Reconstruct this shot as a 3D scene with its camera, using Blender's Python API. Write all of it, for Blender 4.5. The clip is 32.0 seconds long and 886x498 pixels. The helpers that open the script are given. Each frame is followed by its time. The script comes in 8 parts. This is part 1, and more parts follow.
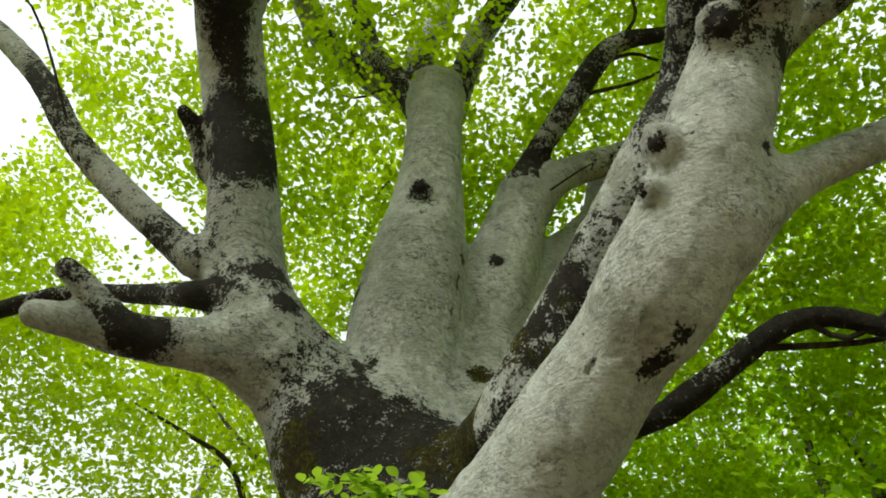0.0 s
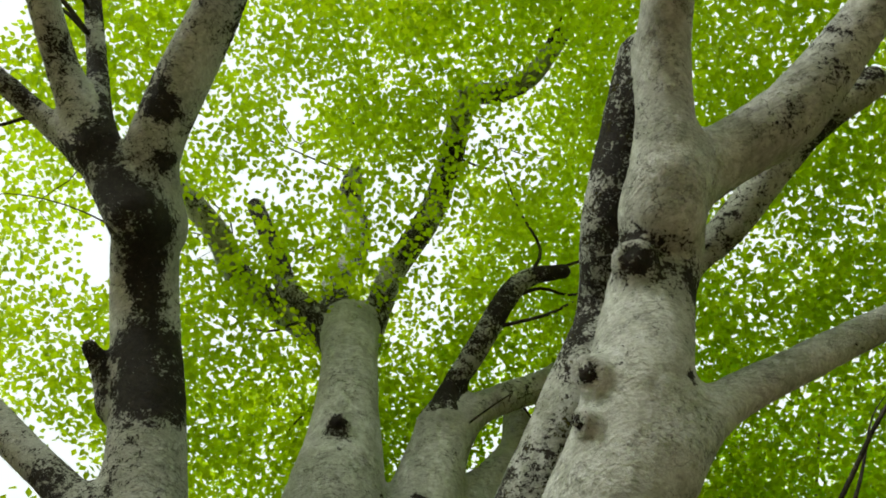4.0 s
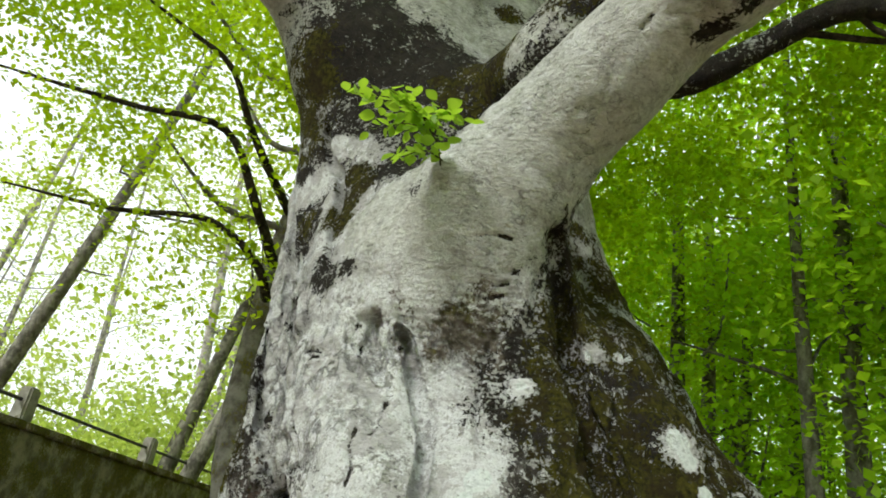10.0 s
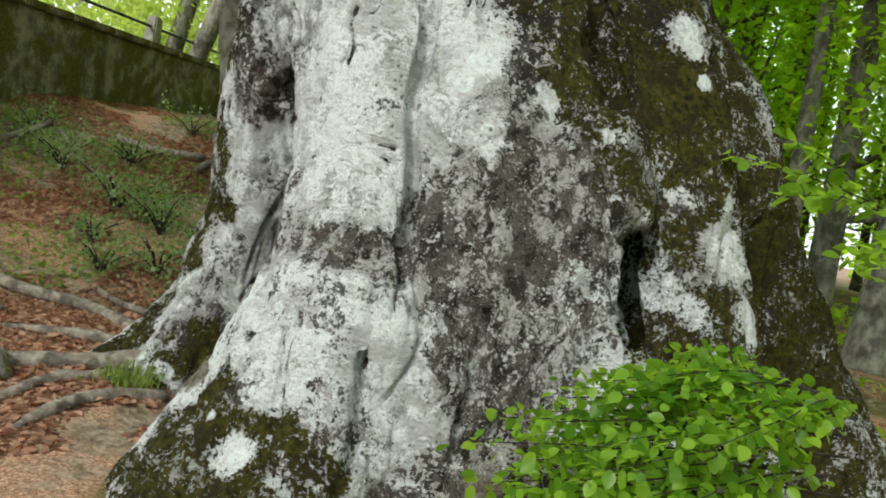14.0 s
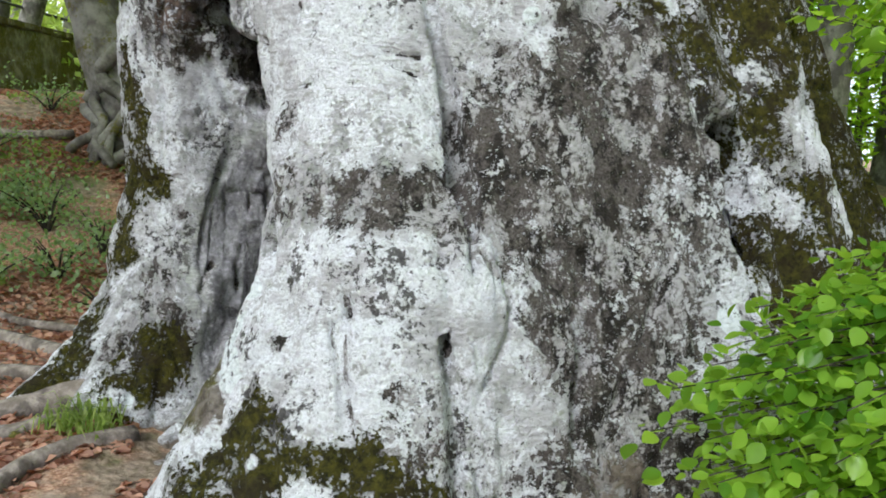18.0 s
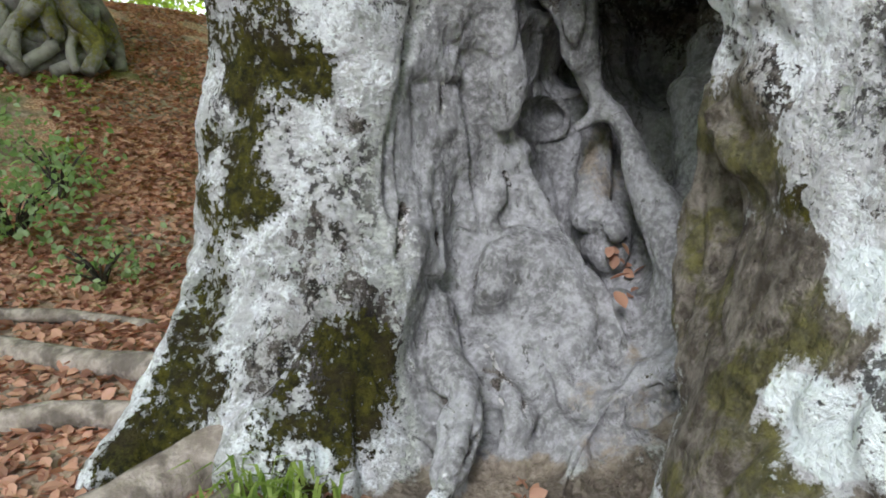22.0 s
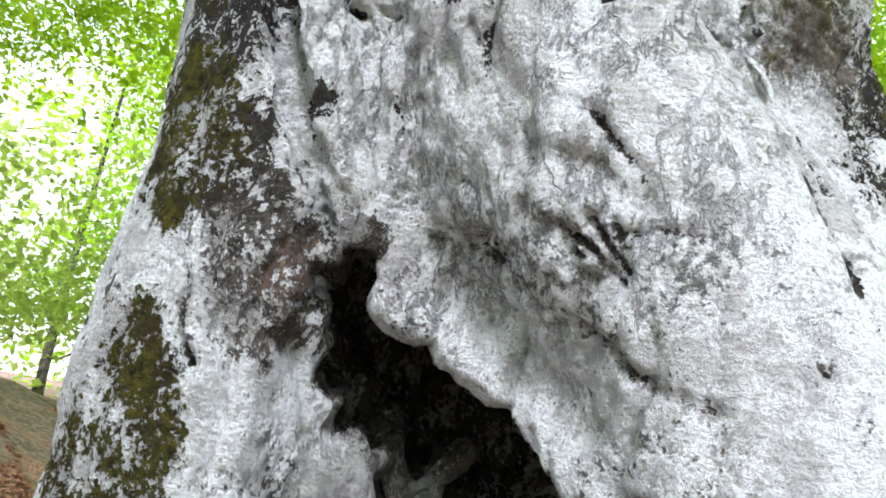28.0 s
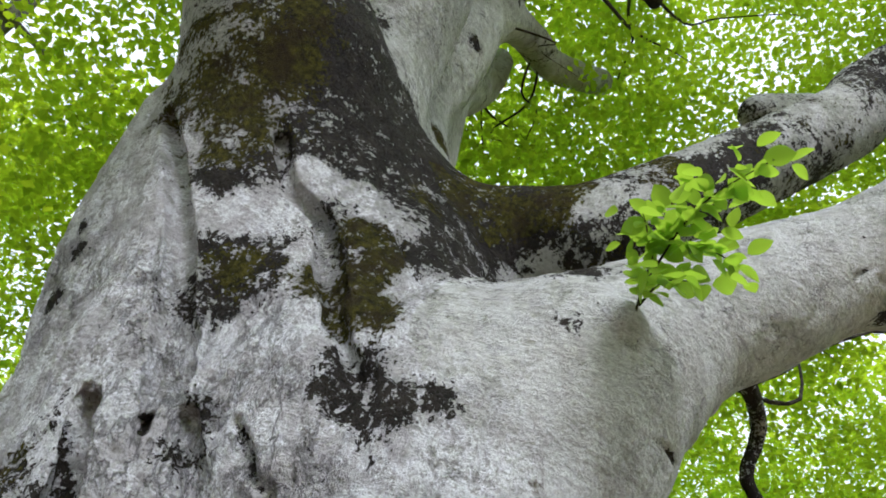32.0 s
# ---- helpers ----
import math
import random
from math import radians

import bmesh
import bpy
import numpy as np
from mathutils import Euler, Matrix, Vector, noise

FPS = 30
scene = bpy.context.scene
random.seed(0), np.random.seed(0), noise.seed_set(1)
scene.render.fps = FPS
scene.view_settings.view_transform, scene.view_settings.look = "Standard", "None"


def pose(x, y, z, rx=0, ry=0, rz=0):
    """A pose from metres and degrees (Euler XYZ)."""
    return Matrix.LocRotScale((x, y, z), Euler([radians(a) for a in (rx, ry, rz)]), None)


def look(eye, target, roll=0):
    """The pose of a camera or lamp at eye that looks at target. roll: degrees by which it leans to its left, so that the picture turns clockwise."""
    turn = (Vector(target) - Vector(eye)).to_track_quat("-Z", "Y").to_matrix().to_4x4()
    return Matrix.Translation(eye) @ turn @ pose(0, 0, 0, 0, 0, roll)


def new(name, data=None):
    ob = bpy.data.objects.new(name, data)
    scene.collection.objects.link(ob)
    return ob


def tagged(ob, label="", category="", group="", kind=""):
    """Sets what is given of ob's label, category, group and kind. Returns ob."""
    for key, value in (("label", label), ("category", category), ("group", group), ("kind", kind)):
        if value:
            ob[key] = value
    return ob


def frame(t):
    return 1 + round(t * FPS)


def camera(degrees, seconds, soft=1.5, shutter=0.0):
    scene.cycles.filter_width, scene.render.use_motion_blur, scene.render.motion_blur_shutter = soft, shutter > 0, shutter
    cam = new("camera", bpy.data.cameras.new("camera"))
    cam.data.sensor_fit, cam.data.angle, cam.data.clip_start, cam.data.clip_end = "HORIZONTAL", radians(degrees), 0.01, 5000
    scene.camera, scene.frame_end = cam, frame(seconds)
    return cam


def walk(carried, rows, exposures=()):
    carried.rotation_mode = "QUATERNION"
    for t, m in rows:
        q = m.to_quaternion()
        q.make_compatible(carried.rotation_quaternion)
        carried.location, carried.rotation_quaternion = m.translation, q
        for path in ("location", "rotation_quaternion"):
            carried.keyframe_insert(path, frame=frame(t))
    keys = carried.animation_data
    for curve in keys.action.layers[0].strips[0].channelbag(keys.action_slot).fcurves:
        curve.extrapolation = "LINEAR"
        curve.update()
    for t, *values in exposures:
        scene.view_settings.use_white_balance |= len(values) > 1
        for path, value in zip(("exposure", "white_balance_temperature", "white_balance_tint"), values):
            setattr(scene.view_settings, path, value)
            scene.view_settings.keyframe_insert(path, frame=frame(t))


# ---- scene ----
cam = camera(59.3, 32.0, soft=1.8)
PATH = [
    (0, (0.396, -0.116, 1.398), (0.239, 1.151, 2.937), 5.46),
    (0.5, (0.353, -0.07, 1.445), (0.211, 1.125, 3.042), 7.43),
    (1, (0.312, -0.057, 1.444), (0.222, 1.075, 3.09), 5.88),
    (1.5, (0.321, -0.086, 1.457), (0.25, 0.957, 3.162), 5.11),
    (2, (0.331, -0.102, 1.452), (0.317, 0.874, 3.198), 2.57),
    (2.5, (0.36, -0.123, 1.437), (0.393, 0.81, 3.206), -0.65),
    (4.5, (0.217, -0.097, 1.433), (0.319, 0.649, 3.286), -8.26),
    (5, (0.215, -0.106, 1.418), (0.291, 0.738, 3.23), -5.3),
    (5.5, (0.216, -0.102, 1.424), (0.257, 0.873, 3.17), -2.11),
    (6, (0.216, -0.1, 1.427), (0.218, 1.118, 3.013), 1.11),
    (6.5, (0.217, -0.099, 1.43), (0.215, 1.228, 2.926), 2.99),
    (7, (0.215, -0.106, 1.418), (0.219, 1.298, 2.843), 3.52),
    (7.5, (0.212, -0.116, 1.402), (0.219, 1.351, 2.761), 4.13),
    (8, (0.213, -0.124, 1.393), (0.214, 1.431, 2.651), 5.2),
    (8.5, (0.187, -0.128, 1.404), (0.16, 1.517, 2.541), 6.52),
    (9, (0.118, -0.047, 1.339), (0.067, 1.657, 2.384), 8.65),
    (9.5, (0.117, -0.059, 1.338), (0.073, 1.706, 2.277), 9.68),
    (10, (0.11, -0.074, 1.328), (0.085, 1.741, 2.168), 10.54),
    (10.5, (0.115, -0.072, 1.327), (0.113, 1.795, 2.044), 11.4),
    (11, (0.118, -0.075, 1.325), (0.137, 1.82, 1.964), 12.34),
    (11.5, (0.121, -0.075, 1.318), (0.182, 1.864, 1.804), 12.43),
    (12, (0.129, -0.05, 1.321), (0.209, 1.911, 1.707), 11.97),
    (12.5, (0.135, -0.042, 1.318), (0.241, 1.941, 1.559), 12.52),
    (13, (0.137, -0.017, 1.321), (0.24, 1.977, 1.443), 12.41),
    (13.5, (0.14, -0.006, 1.315), (0.256, 1.991, 1.293), 13.93),
    (14, (0.134, -0.038, 1.308), (0.282, 1.95, 1.155), 11.1),
    (14.5, (0.162, -0.061, 1.226), (0.275, 1.925, 1.025), 9.53),
    (16.5, (-0.06, 0.067, 1.144), (0.087, 2.048, 0.908), -1.1),
    (17, (-0.139, 0.338, 1.135), (0.06, 2.312, 0.881), 0.2),
    (17.5, (-0.222, 0.579, 1.145), (0.068, 2.541, 0.89), 0.99),
    (18, (-0.375, 0.809, 1.177), (0.095, 2.734, 0.906), 2.25),
    (18.5, (-0.444, 0.987, 1.176), (0.049, 2.911, 0.941), 1.59),
    (19, (-0.483, 1.257, 1.17), (-0.096, 3.204, 0.928), 0.48),
    (19.5, (-0.638, 1.438, 1.107), (-0.27, 3.383, 0.823), -0.15),
    (20, (-0.858, 1.635, 1.126), (-0.403, 3.543, 0.737), -1.67),
    (20.5, (-1.011, 1.896, 1.057), (-0.59, 3.808, 0.652), -3.23),
    (21, (-1.132, 2.169, 1.036), (-0.55, 4.042, 0.644), -0.9),
    (21.5, (-1.294, 2.37, 1.036), (-0.445, 4.099, 0.496), 0.7),
    (22, (-1.334, 2.55, 1.003), (-0.537, 4.314, 0.502), -0.12),
    (22.5, (-1.371, 2.688, 0.961), (-0.608, 4.46, 0.436), 0.51),
    (23, (-1.507, 2.792, 0.935), (-0.264, 4.259, 0.384), 5.95),
    (23.5, (-1.551, 2.861, 0.969), (-0.125, 4.142, 0.4), 7.26),
    (24, (-1.543, 2.895, 0.984), (-0.105, 4.162, 0.412), 6.59),
    (24.5, (-1.584, 2.88, 0.991), (-0.197, 4.141, 0.293), 7.61),
    (25, (-1.586, 2.873, 1), (-0.178, 4.138, 0.352), 10.3),
    (25.5, (-1.616, 2.888, 1.045), (-0.174, 4.227, 0.686), 10.26),
    (26, (-1.631, 2.877, 1.03), (-0.225, 4.298, 1.101), 11.72),
    (26.5, (-1.637, 2.86, 1.032), (-0.303, 4.321, 1.328), 12.45),
    (28.5, (-1.729, 2.67, 1.417), (-0.483, 4.132, 1.973), 9.45),
    (29, (-1.732, 2.647, 1.451), (-0.5, 4.064, 2.139), 10.05),
    (29.5, (-1.734, 2.632, 1.484), (-0.474, 3.95, 2.305), 8.8),
    (30, (-1.742, 2.616, 1.524), (-0.459, 3.83, 2.463), 5.98),
    (30.5, (-1.761, 2.602, 1.563), (-0.511, 3.72, 2.652), 4.77),
    (31, (-1.783, 2.602, 1.587), (-0.596, 3.66, 2.801), 5.6),
    (31.5, (-1.771, 2.587, 1.602), (-0.665, 3.583, 2.939), 7.57),
    (32, (-1.759, 2.566, 1.617), (-0.742, 3.494, 3.067), 8.92),
]
walk(cam, [(t, look(eye, target, roll)) for t, eye, target, roll in PATH],
     [(0, -0.2, 6700, 2), (4.5, -0.3, 6700, 2), (6, -0.4, 6700, 3), (8, 0.0, 6500, 7), (13, 0.13, 6400, 9), (17, 0.48, 5850, 17), (20.5, 0.49, 5750, 17), (22, 0.7, 5800, 17), (24, 0.98, 5750, 19), (26.5, 1.05, 5700, 18), (28.5, 0.78, 5750, 20), (32, 0.15, 5750, 21)])

# ---- light: a bright, thinly overcast sky ----
world = bpy.data.worlds.new("overcast_sky")
scene.world = world
world.use_nodes = True
wn = world.node_tree.nodes
sky = wn.new("ShaderNodeTexSky")
sky.sky_type, sky.sun_disc = "NISHITA", False
sky.sun_elevation, sky.sun_rotation = radians(46), radians(218)
sky.air_density, sky.dust_density, sky.ozone_density = 1.0, 4.0, 1.0
cloud = wn.new("ShaderNodeMix")
cloud.data_type = "RGBA"
cloud.inputs[0].default_value = 0.8
cloud.inputs[7].default_value = (15.0, 15.6, 16.2, 1)
world.node_tree.links.new(sky.outputs[0], cloud.inputs[6])
world.node_tree.links.new(cloud.outputs[2], wn["Background"].inputs[0])
wn["Background"].inputs[1].default_value = 0.1
sun_data = bpy.data.lights.new("sun", "SUN")
sun_data.energy, sun_data.angle, sun_data.color = 2.6, radians(16), (1.0, 0.97, 0.92)
sun = new("sun", sun_data)
sun.matrix_world = look((-9, -7, 12.5), (0.2, 4, 1))
# ---- materials ----
class Tree:
    """Short calls to add and link shader nodes."""

    def __init__(self, name):
        self.mat = bpy.data.materials.new(name)
        self.mat.use_nodes = True
        self.nodes, self.links = self.mat.node_tree.nodes, self.mat.node_tree.links
        self.bsdf = self.nodes["Principled BSDF"]
        self.out = self.nodes["Material Output"]
        self.coords = self.nodes.new("ShaderNodeTexCoord").outputs["Object"]

    def put(self, socket, value):
        if isinstance(value, bpy.types.NodeSocket):
            self.links.new(value, socket)
        elif isinstance(value, tuple) and len(value) == 3 and socket.type == "RGBA":
            socket.default_value = (*value, 1)
        else:
            socket.default_value = value

    def noise(self, scale, detail=4, rough=0.55, stretch=None, distort=0.0, coords=None):
        n = self.nodes.new("ShaderNodeTexNoise")
        self.put(n.inputs["Scale"], scale), self.put(n.inputs["Detail"], detail), self.put(n.inputs["Roughness"], rough), self.put(n.inputs["Distortion"], distort)
        self.put(n.inputs["Vector"], self.scaled(stretch, coords) if stretch else (coords or self.coords))
        return n.outputs[0]

    def scaled(self, stretch, coords=None):
        m = self.nodes.new("ShaderNodeMapping")
        self.put(m.inputs["Vector"], coords or self.coords)
        m.inputs["Scale"].default_value = stretch
        return m.outputs[0]

    def voronoi(self, scale, feature="F1", stretch=None, rnd=1.0, coords=None):
        n = self.nodes.new("ShaderNodeTexVoronoi")
        n.feature = feature
        self.put(n.inputs["Scale"], scale), self.put(n.inputs["Randomness"], rnd)
        self.put(n.inputs["Vector"], self.scaled(stretch, coords) if stretch else (coords or self.coords))
        return n.outputs[0]

    def math(self, op, a, b=0.0, c=0.0):
        n = self.nodes.new("ShaderNodeMath")
        n.operation = op
        for s, v in zip(n.inputs, (a, b, c)):
            self.put(s, v)
        return n.outputs[0]

    def step(self, value, low, high):
        n = self.nodes.new("ShaderNodeMapRange")
        n.interpolation_type = "SMOOTHSTEP"
        for s, v in zip(n.inputs, (value, low, high, 0.0, 1.0)):
            self.put(s, v)
        return n.outputs[0]

    def mix(self, f, a, b, mode="MIX"):
        n = self.nodes.new("ShaderNodeMix")
        n.data_type, n.blend_type = "RGBA", mode
        self.put(n.inputs[0], f), self.put(n.inputs[6], a), self.put(n.inputs[7], b)
        return n.outputs[2]

    def attribute(self, name):
        n = self.nodes.new("ShaderNodeAttribute")
        n.attribute_name = name
        return n.outputs["Fac"]

    def ramp(self, value, *stops):
        n = self.nodes.new("ShaderNodeValToRGB")
        self.put(n.inputs[0], value)
        while len(n.color_ramp.elements) < len(stops):
            n.color_ramp.elements.new(0.5)
        for e, (at, colour) in zip(n.color_ramp.elements, stops):
            e.position, e.color = at, (*colour, 1)
        return n.outputs[0]

    def bump(self, height, strength=0.5, distance=0.02, normal=None):
        n = self.nodes.new("ShaderNodeBump")
        self.put(n.inputs["Strength"], strength), self.put(n.inputs["Distance"], distance), self.put(n.inputs["Height"], height)
        if normal:
            self.put(n.inputs["Normal"], normal)
        return n.outputs[0]

    def finish(self, colour, rough=0.8, normal=None, spec=0.3):
        self.put(self.bsdf.inputs["Base Color"], colour), self.put(self.bsdf.inputs["Roughness"], rough)
        self.put(self.bsdf.inputs["Specular IOR Level"], spec)
        if normal:
            self.put(self.bsdf.inputs["Normal"], normal)
        return self.mat


def bark_material():
    """Beech bark: pale crust of lichen, grey skin, dark algae and moss, each where its attribute lets it grow; dark
    also paints shade in creases and the deep hollow.
    """
    t = Tree("beech_bark")
    warped = t.nodes.new("ShaderNodeVectorMath")
    warped.operation = "MULTIPLY_ADD"
    n = t.nodes.new("ShaderNodeTexNoise")
    n.inputs["Scale"].default_value = 6.0
    t.put(n.inputs["Vector"], t.coords)
    t.put(warped.inputs[0], n.outputs["Color"])
    warped.inputs[1].default_value = (0.07, 0.07, 0.07)
    t.put(warped.inputs[2], t.coords)
    warped = warped.outputs[0]
    big = t.noise(2.2, 3, 0.5)
    mid = t.noise(11.0, 8, 0.7, coords=warped)
    mid2 = t.noise(16.0, 8, 0.7, stretch=(1, 1, 0.8))
    flecks = t.noise(48.0, 6, 0.7)
    grain = t.noise(120.0, 5, 0.7)
    rings = t.noise(20.0, 7, 0.65, stretch=(1, 1, 4.0))
    crusty = t.step(t.attribute("lichen"), -1.2, -0.3)

    def patch(base, coarse, coarse_gain, fine_gain):
        a = t.math("MULTIPLY", t.math("SUBTRACT", coarse, 0.5), coarse_gain)
        b = t.math("MULTIPLY", t.math("SUBTRACT", flecks, 0.5), fine_gain)
        c = t.math("MULTIPLY", t.math("SUBTRACT", grain, 0.5), 0.45 * fine_gain)
        return t.math("ADD", t.attribute(base), t.math("ADD", a, t.math("ADD", b, c)))

    smooth = t.attribute("smooth")
    low = t.attribute("thin")
    # living skin of the limbs: soft blotches, algae, faint cross lines
    skin = t.mix(t.step(rings, 0.3, 0.72), (0.38, 0.395, 0.35), (0.7, 0.72, 0.66))
    skin = t.mix(t.step(big, 0.42, 0.68), skin, t.mix(0.4, skin, (0.3, 0.33, 0.24)))
    skin = t.mix(t.step(mid, 0.52, 0.66), skin, t.mix(0.35, skin, (0.26, 0.28, 0.23)))
    skin = t.mix(t.math("MULTIPLY", smooth, t.step(t.noise(3.2, 6, 0.6, distort=0.6), 0.5, 0.64)), skin, t.mix(0.45, skin, (0.68, 0.7, 0.66)))
    skin = t.mix(t.math("MULTIPLY", smooth, t.step(t.noise(26.0, 4, 0.6, stretch=(1, 1, 3.5)), 0.66, 0.7)), skin, (0.2, 0.2, 0.17))
    crack = t.math("ABSOLUTE", t.math("SUBTRACT", t.noise(4.5, 6, 0.62, stretch=(1, 1, 1.6)), 0.5))
    crack = t.math("MULTIPLY", t.math("SUBTRACT", 1.0, t.step(crack, 0.003, 0.013)), t.math("MULTIPLY", smooth, t.step(t.noise(2.6, 3, 0.5), 0.42, 0.56)))
    skin = t.mix(t.math("MULTIPLY", crack, 0.75), skin, (0.13, 0.125, 0.1))
    grey = t.mix(t.step(flecks, 0.34, 0.62), (0.44, 0.44, 0.425), (0.64, 0.645, 0.63))
    crust = t.mix(t.step(flecks, 0.34, 0.5), (0.64, 0.655, 0.645), (0.86, 0.89, 0.885))
    crust = t.mix(t.step(grain, 0.35, 0.6), t.mix(0.3, crust, (0.22, 0.22, 0.22)), crust)
    # bare pinkish-grey bark between the plates of crust
    bare = t.step(t.math("ADD", t.noise(4.6, 7, 0.68, coords=warped), t.math("MULTIPLY", t.math("SUBTRACT", flecks, 0.5), 0.35)), 0.5, 0.56)
    crust = t.mix(t.math("MULTIPLY", bare, 0.72), crust, t.mix(t.step(rings, 0.35, 0.65), (0.35, 0.34, 0.325), (0.56, 0.55, 0.54)))
    crust = t.mix(t.step(t.attribute("rosette"), 0.45, 0.55), crust, t.mix(t.step(flecks, 0.36, 0.55), (0.66, 0.72, 0.7), (0.84, 0.9, 0.88)))
    pits = t.step(t.noise(75.0, 3, 0.6), 0.36, 0.3)
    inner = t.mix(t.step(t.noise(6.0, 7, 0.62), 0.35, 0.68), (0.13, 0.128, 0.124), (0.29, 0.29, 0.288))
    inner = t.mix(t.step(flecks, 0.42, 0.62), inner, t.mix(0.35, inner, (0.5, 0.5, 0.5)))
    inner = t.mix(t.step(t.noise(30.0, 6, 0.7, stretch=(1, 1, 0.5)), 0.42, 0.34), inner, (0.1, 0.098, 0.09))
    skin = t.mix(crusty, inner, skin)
    calm = t.math("SUBTRACT", 1.0, t.math("MULTIPLY", smooth, 0.5))
    growth = t.math("ADD", t.attribute("lichen"), t.math("MULTIPLY", t.math("SUBTRACT", mid2, 0.5), 5.5))
    growth = t.math("ADD", growth, t.math("MULTIPLY", calm, t.math("ADD", t.math("MULTIPLY", t.math("SUBTRACT", flecks, 0.5), 4.0), t.math("MULTIPLY", t.math("SUBTRACT", grain, 0.5), 1.8))))
    lichen = t.step(growth, -0.6, 0.1)
    colour = t.mix(lichen, skin, t.mix(smooth, grey, skin))
    colour = t.mix(t.math("MULTIPLY", t.step(growth, 0.3, 0.55), t.math("SUBTRACT", 1.0, t.math("MULTIPLY", smooth, 0.6))), colour, crust)
    fissure = t.math("ABSOLUTE", t.math("SUBTRACT", t.noise(9.0, 7, 0.68, stretch=(1, 1, 0.42), coords=warped), 0.5))
    fissure = t.math("MULTIPLY", t.math("SUBTRACT", 1.0, t.step(fissure, 0.006, 0.034)), t.step(t.math("ADD", t.attribute("rough"), t.noise(3.0, 4, 0.6)), 0.5, 0.75))
    colour = t.mix(t.math("MULTIPLY", t.math("MULTIPLY", pits, crusty), t.math("MULTIPLY", calm, 0.6)), colour, (0.1, 0.095, 0.09))
    colour = t.mix(t.math("MULTIPLY", t.math("MULTIPLY", fissure, crusty), 0.5), colour, (0.06, 0.055, 0.048))
    # dark crusts scattered in clusters over the white
    cluster = t.math("MULTIPLY", t.math("SUBTRACT", t.noise(4.2, 6, 0.65), 0.5), 0.95)
    speck = t.step(t.math("ADD", t.noise(40.0, 8, 0.72), cluster), 0.6, 0.66)
    colour = t.mix(t.math("MULTIPLY", t.math("MULTIPLY", speck, crusty), t.math("MULTIPLY", t.math("ADD", 0.35, t.math("MULTIPLY", low, 0.55)), calm)), colour, t.mix(t.step(grain, 0.35, 0.65), (0.018, 0.016, 0.013), (0.08, 0.072, 0.06)))
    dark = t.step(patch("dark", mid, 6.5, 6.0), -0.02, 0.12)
    dark_tone = t.mix(t.step(grain, 0.35, 0.7), (0.008, 0.0075, 0.006), (0.04, 0.034, 0.026))
    dark_tone = t.mix(t.step(mid2, 0.45, 0.62), dark_tone, t.mix(0.3, dark_tone, (0.075, 0.062, 0.046)))
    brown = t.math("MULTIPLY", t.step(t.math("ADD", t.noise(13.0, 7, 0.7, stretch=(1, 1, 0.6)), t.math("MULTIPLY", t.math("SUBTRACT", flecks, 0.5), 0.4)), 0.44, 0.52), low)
    dark_tone = t.mix(t.math("MULTIPLY", brown, 0.8), dark_tone, t.mix(t.step(grain, 0.35, 0.65), (0.06, 0.05, 0.04), (0.19, 0.17, 0.15)))
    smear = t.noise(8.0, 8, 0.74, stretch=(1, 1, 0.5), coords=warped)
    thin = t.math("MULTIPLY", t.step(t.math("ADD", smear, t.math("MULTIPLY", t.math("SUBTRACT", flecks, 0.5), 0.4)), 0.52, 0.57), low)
    dark_tone = t.mix(t.math("MULTIPLY", thin, 0.85), dark_tone, t.mix(t.step(flecks, 0.35, 0.62), (0.26, 0.25, 0.23), (0.56, 0.55, 0.53)))
    colour = t.mix(dark, colour, dark_tone)
    moss = t.step(patch("moss", t.noise(6.0, 6, 0.6), 5.0, 4.0), -0.05, 0.35)
    tufts = t.noise(34.0, 5, 0.75)
    green = t.mix(t.step(tufts, 0.32, 0.68), (0.012, 0.013, 0.003), (0.125, 0.115, 0.012))
    green = t.mix(t.step(t.noise(7.0, 5, 0.65), 0.45, 0.62), green, t.mix(0.7, green, (0.04, 0.028, 0.012)))
    colour = t.mix(moss, colour, green)
    rust = t.step(patch("rust", mid2, 4.0, 3.0), -0.1, 0.4)
    colour = t.mix(rust, colour, t.mix(t.step(flecks, 0.35, 0.65), (0.045, 0.032, 0.024), (0.19, 0.14, 0.105)))
    # bare brown bark in the damp of the hollow, with a film of moss
    damp = t.step(patch("damp", mid2, 3.5, 2.5), -0.15, 0.35)
    wet = t.mix(t.step(t.noise(22.0, 7, 0.7), 0.36, 0.66), (0.08, 0.066, 0.048), (0.28, 0.25, 0.205))
    wet = t.mix(t.math("MULTIPLY", t.step(t.noise(5.0, 6, 0.68), 0.5, 0.6), 0.75), wet, t.mix(t.step(tufts, 0.35, 0.65), (0.045, 0.045, 0.01), (0.15, 0.14, 0.03)))
    colour = t.mix(damp, colour, wet)
    earth = t.step(patch("earth", mid2, 3.0, 1.5), -0.2, 0.6)
    colour = t.mix(earth, colour, t.mix(t.step(flecks, 0.3, 0.7), (0.12, 0.095, 0.068), (0.25, 0.215, 0.165)))
    fine = t.math("ADD", t.math("MULTIPLY", flecks, 1.1), t.math("MULTIPLY", rings, t.math("MULTIPLY", crusty, 0.5)))
    fine = t.math("ADD", fine, t.math("MULTIPLY", t.math("SUBTRACT", 1.0, crusty), t.math("MULTIPLY", t.noise(17.0, 7, 0.66, stretch=(1, 1, 0.55)), 1.6)))
    fine = t.math("SUBTRACT", fine, t.math("ADD", t.math("MULTIPLY", crack, 0.8), t.math("MULTIPLY", fissure, 1.5)))
    fine = t.math("ADD", fine, t.math("MULTIPLY", lichen, t.math("MULTIPLY", mid2, 0.7)))
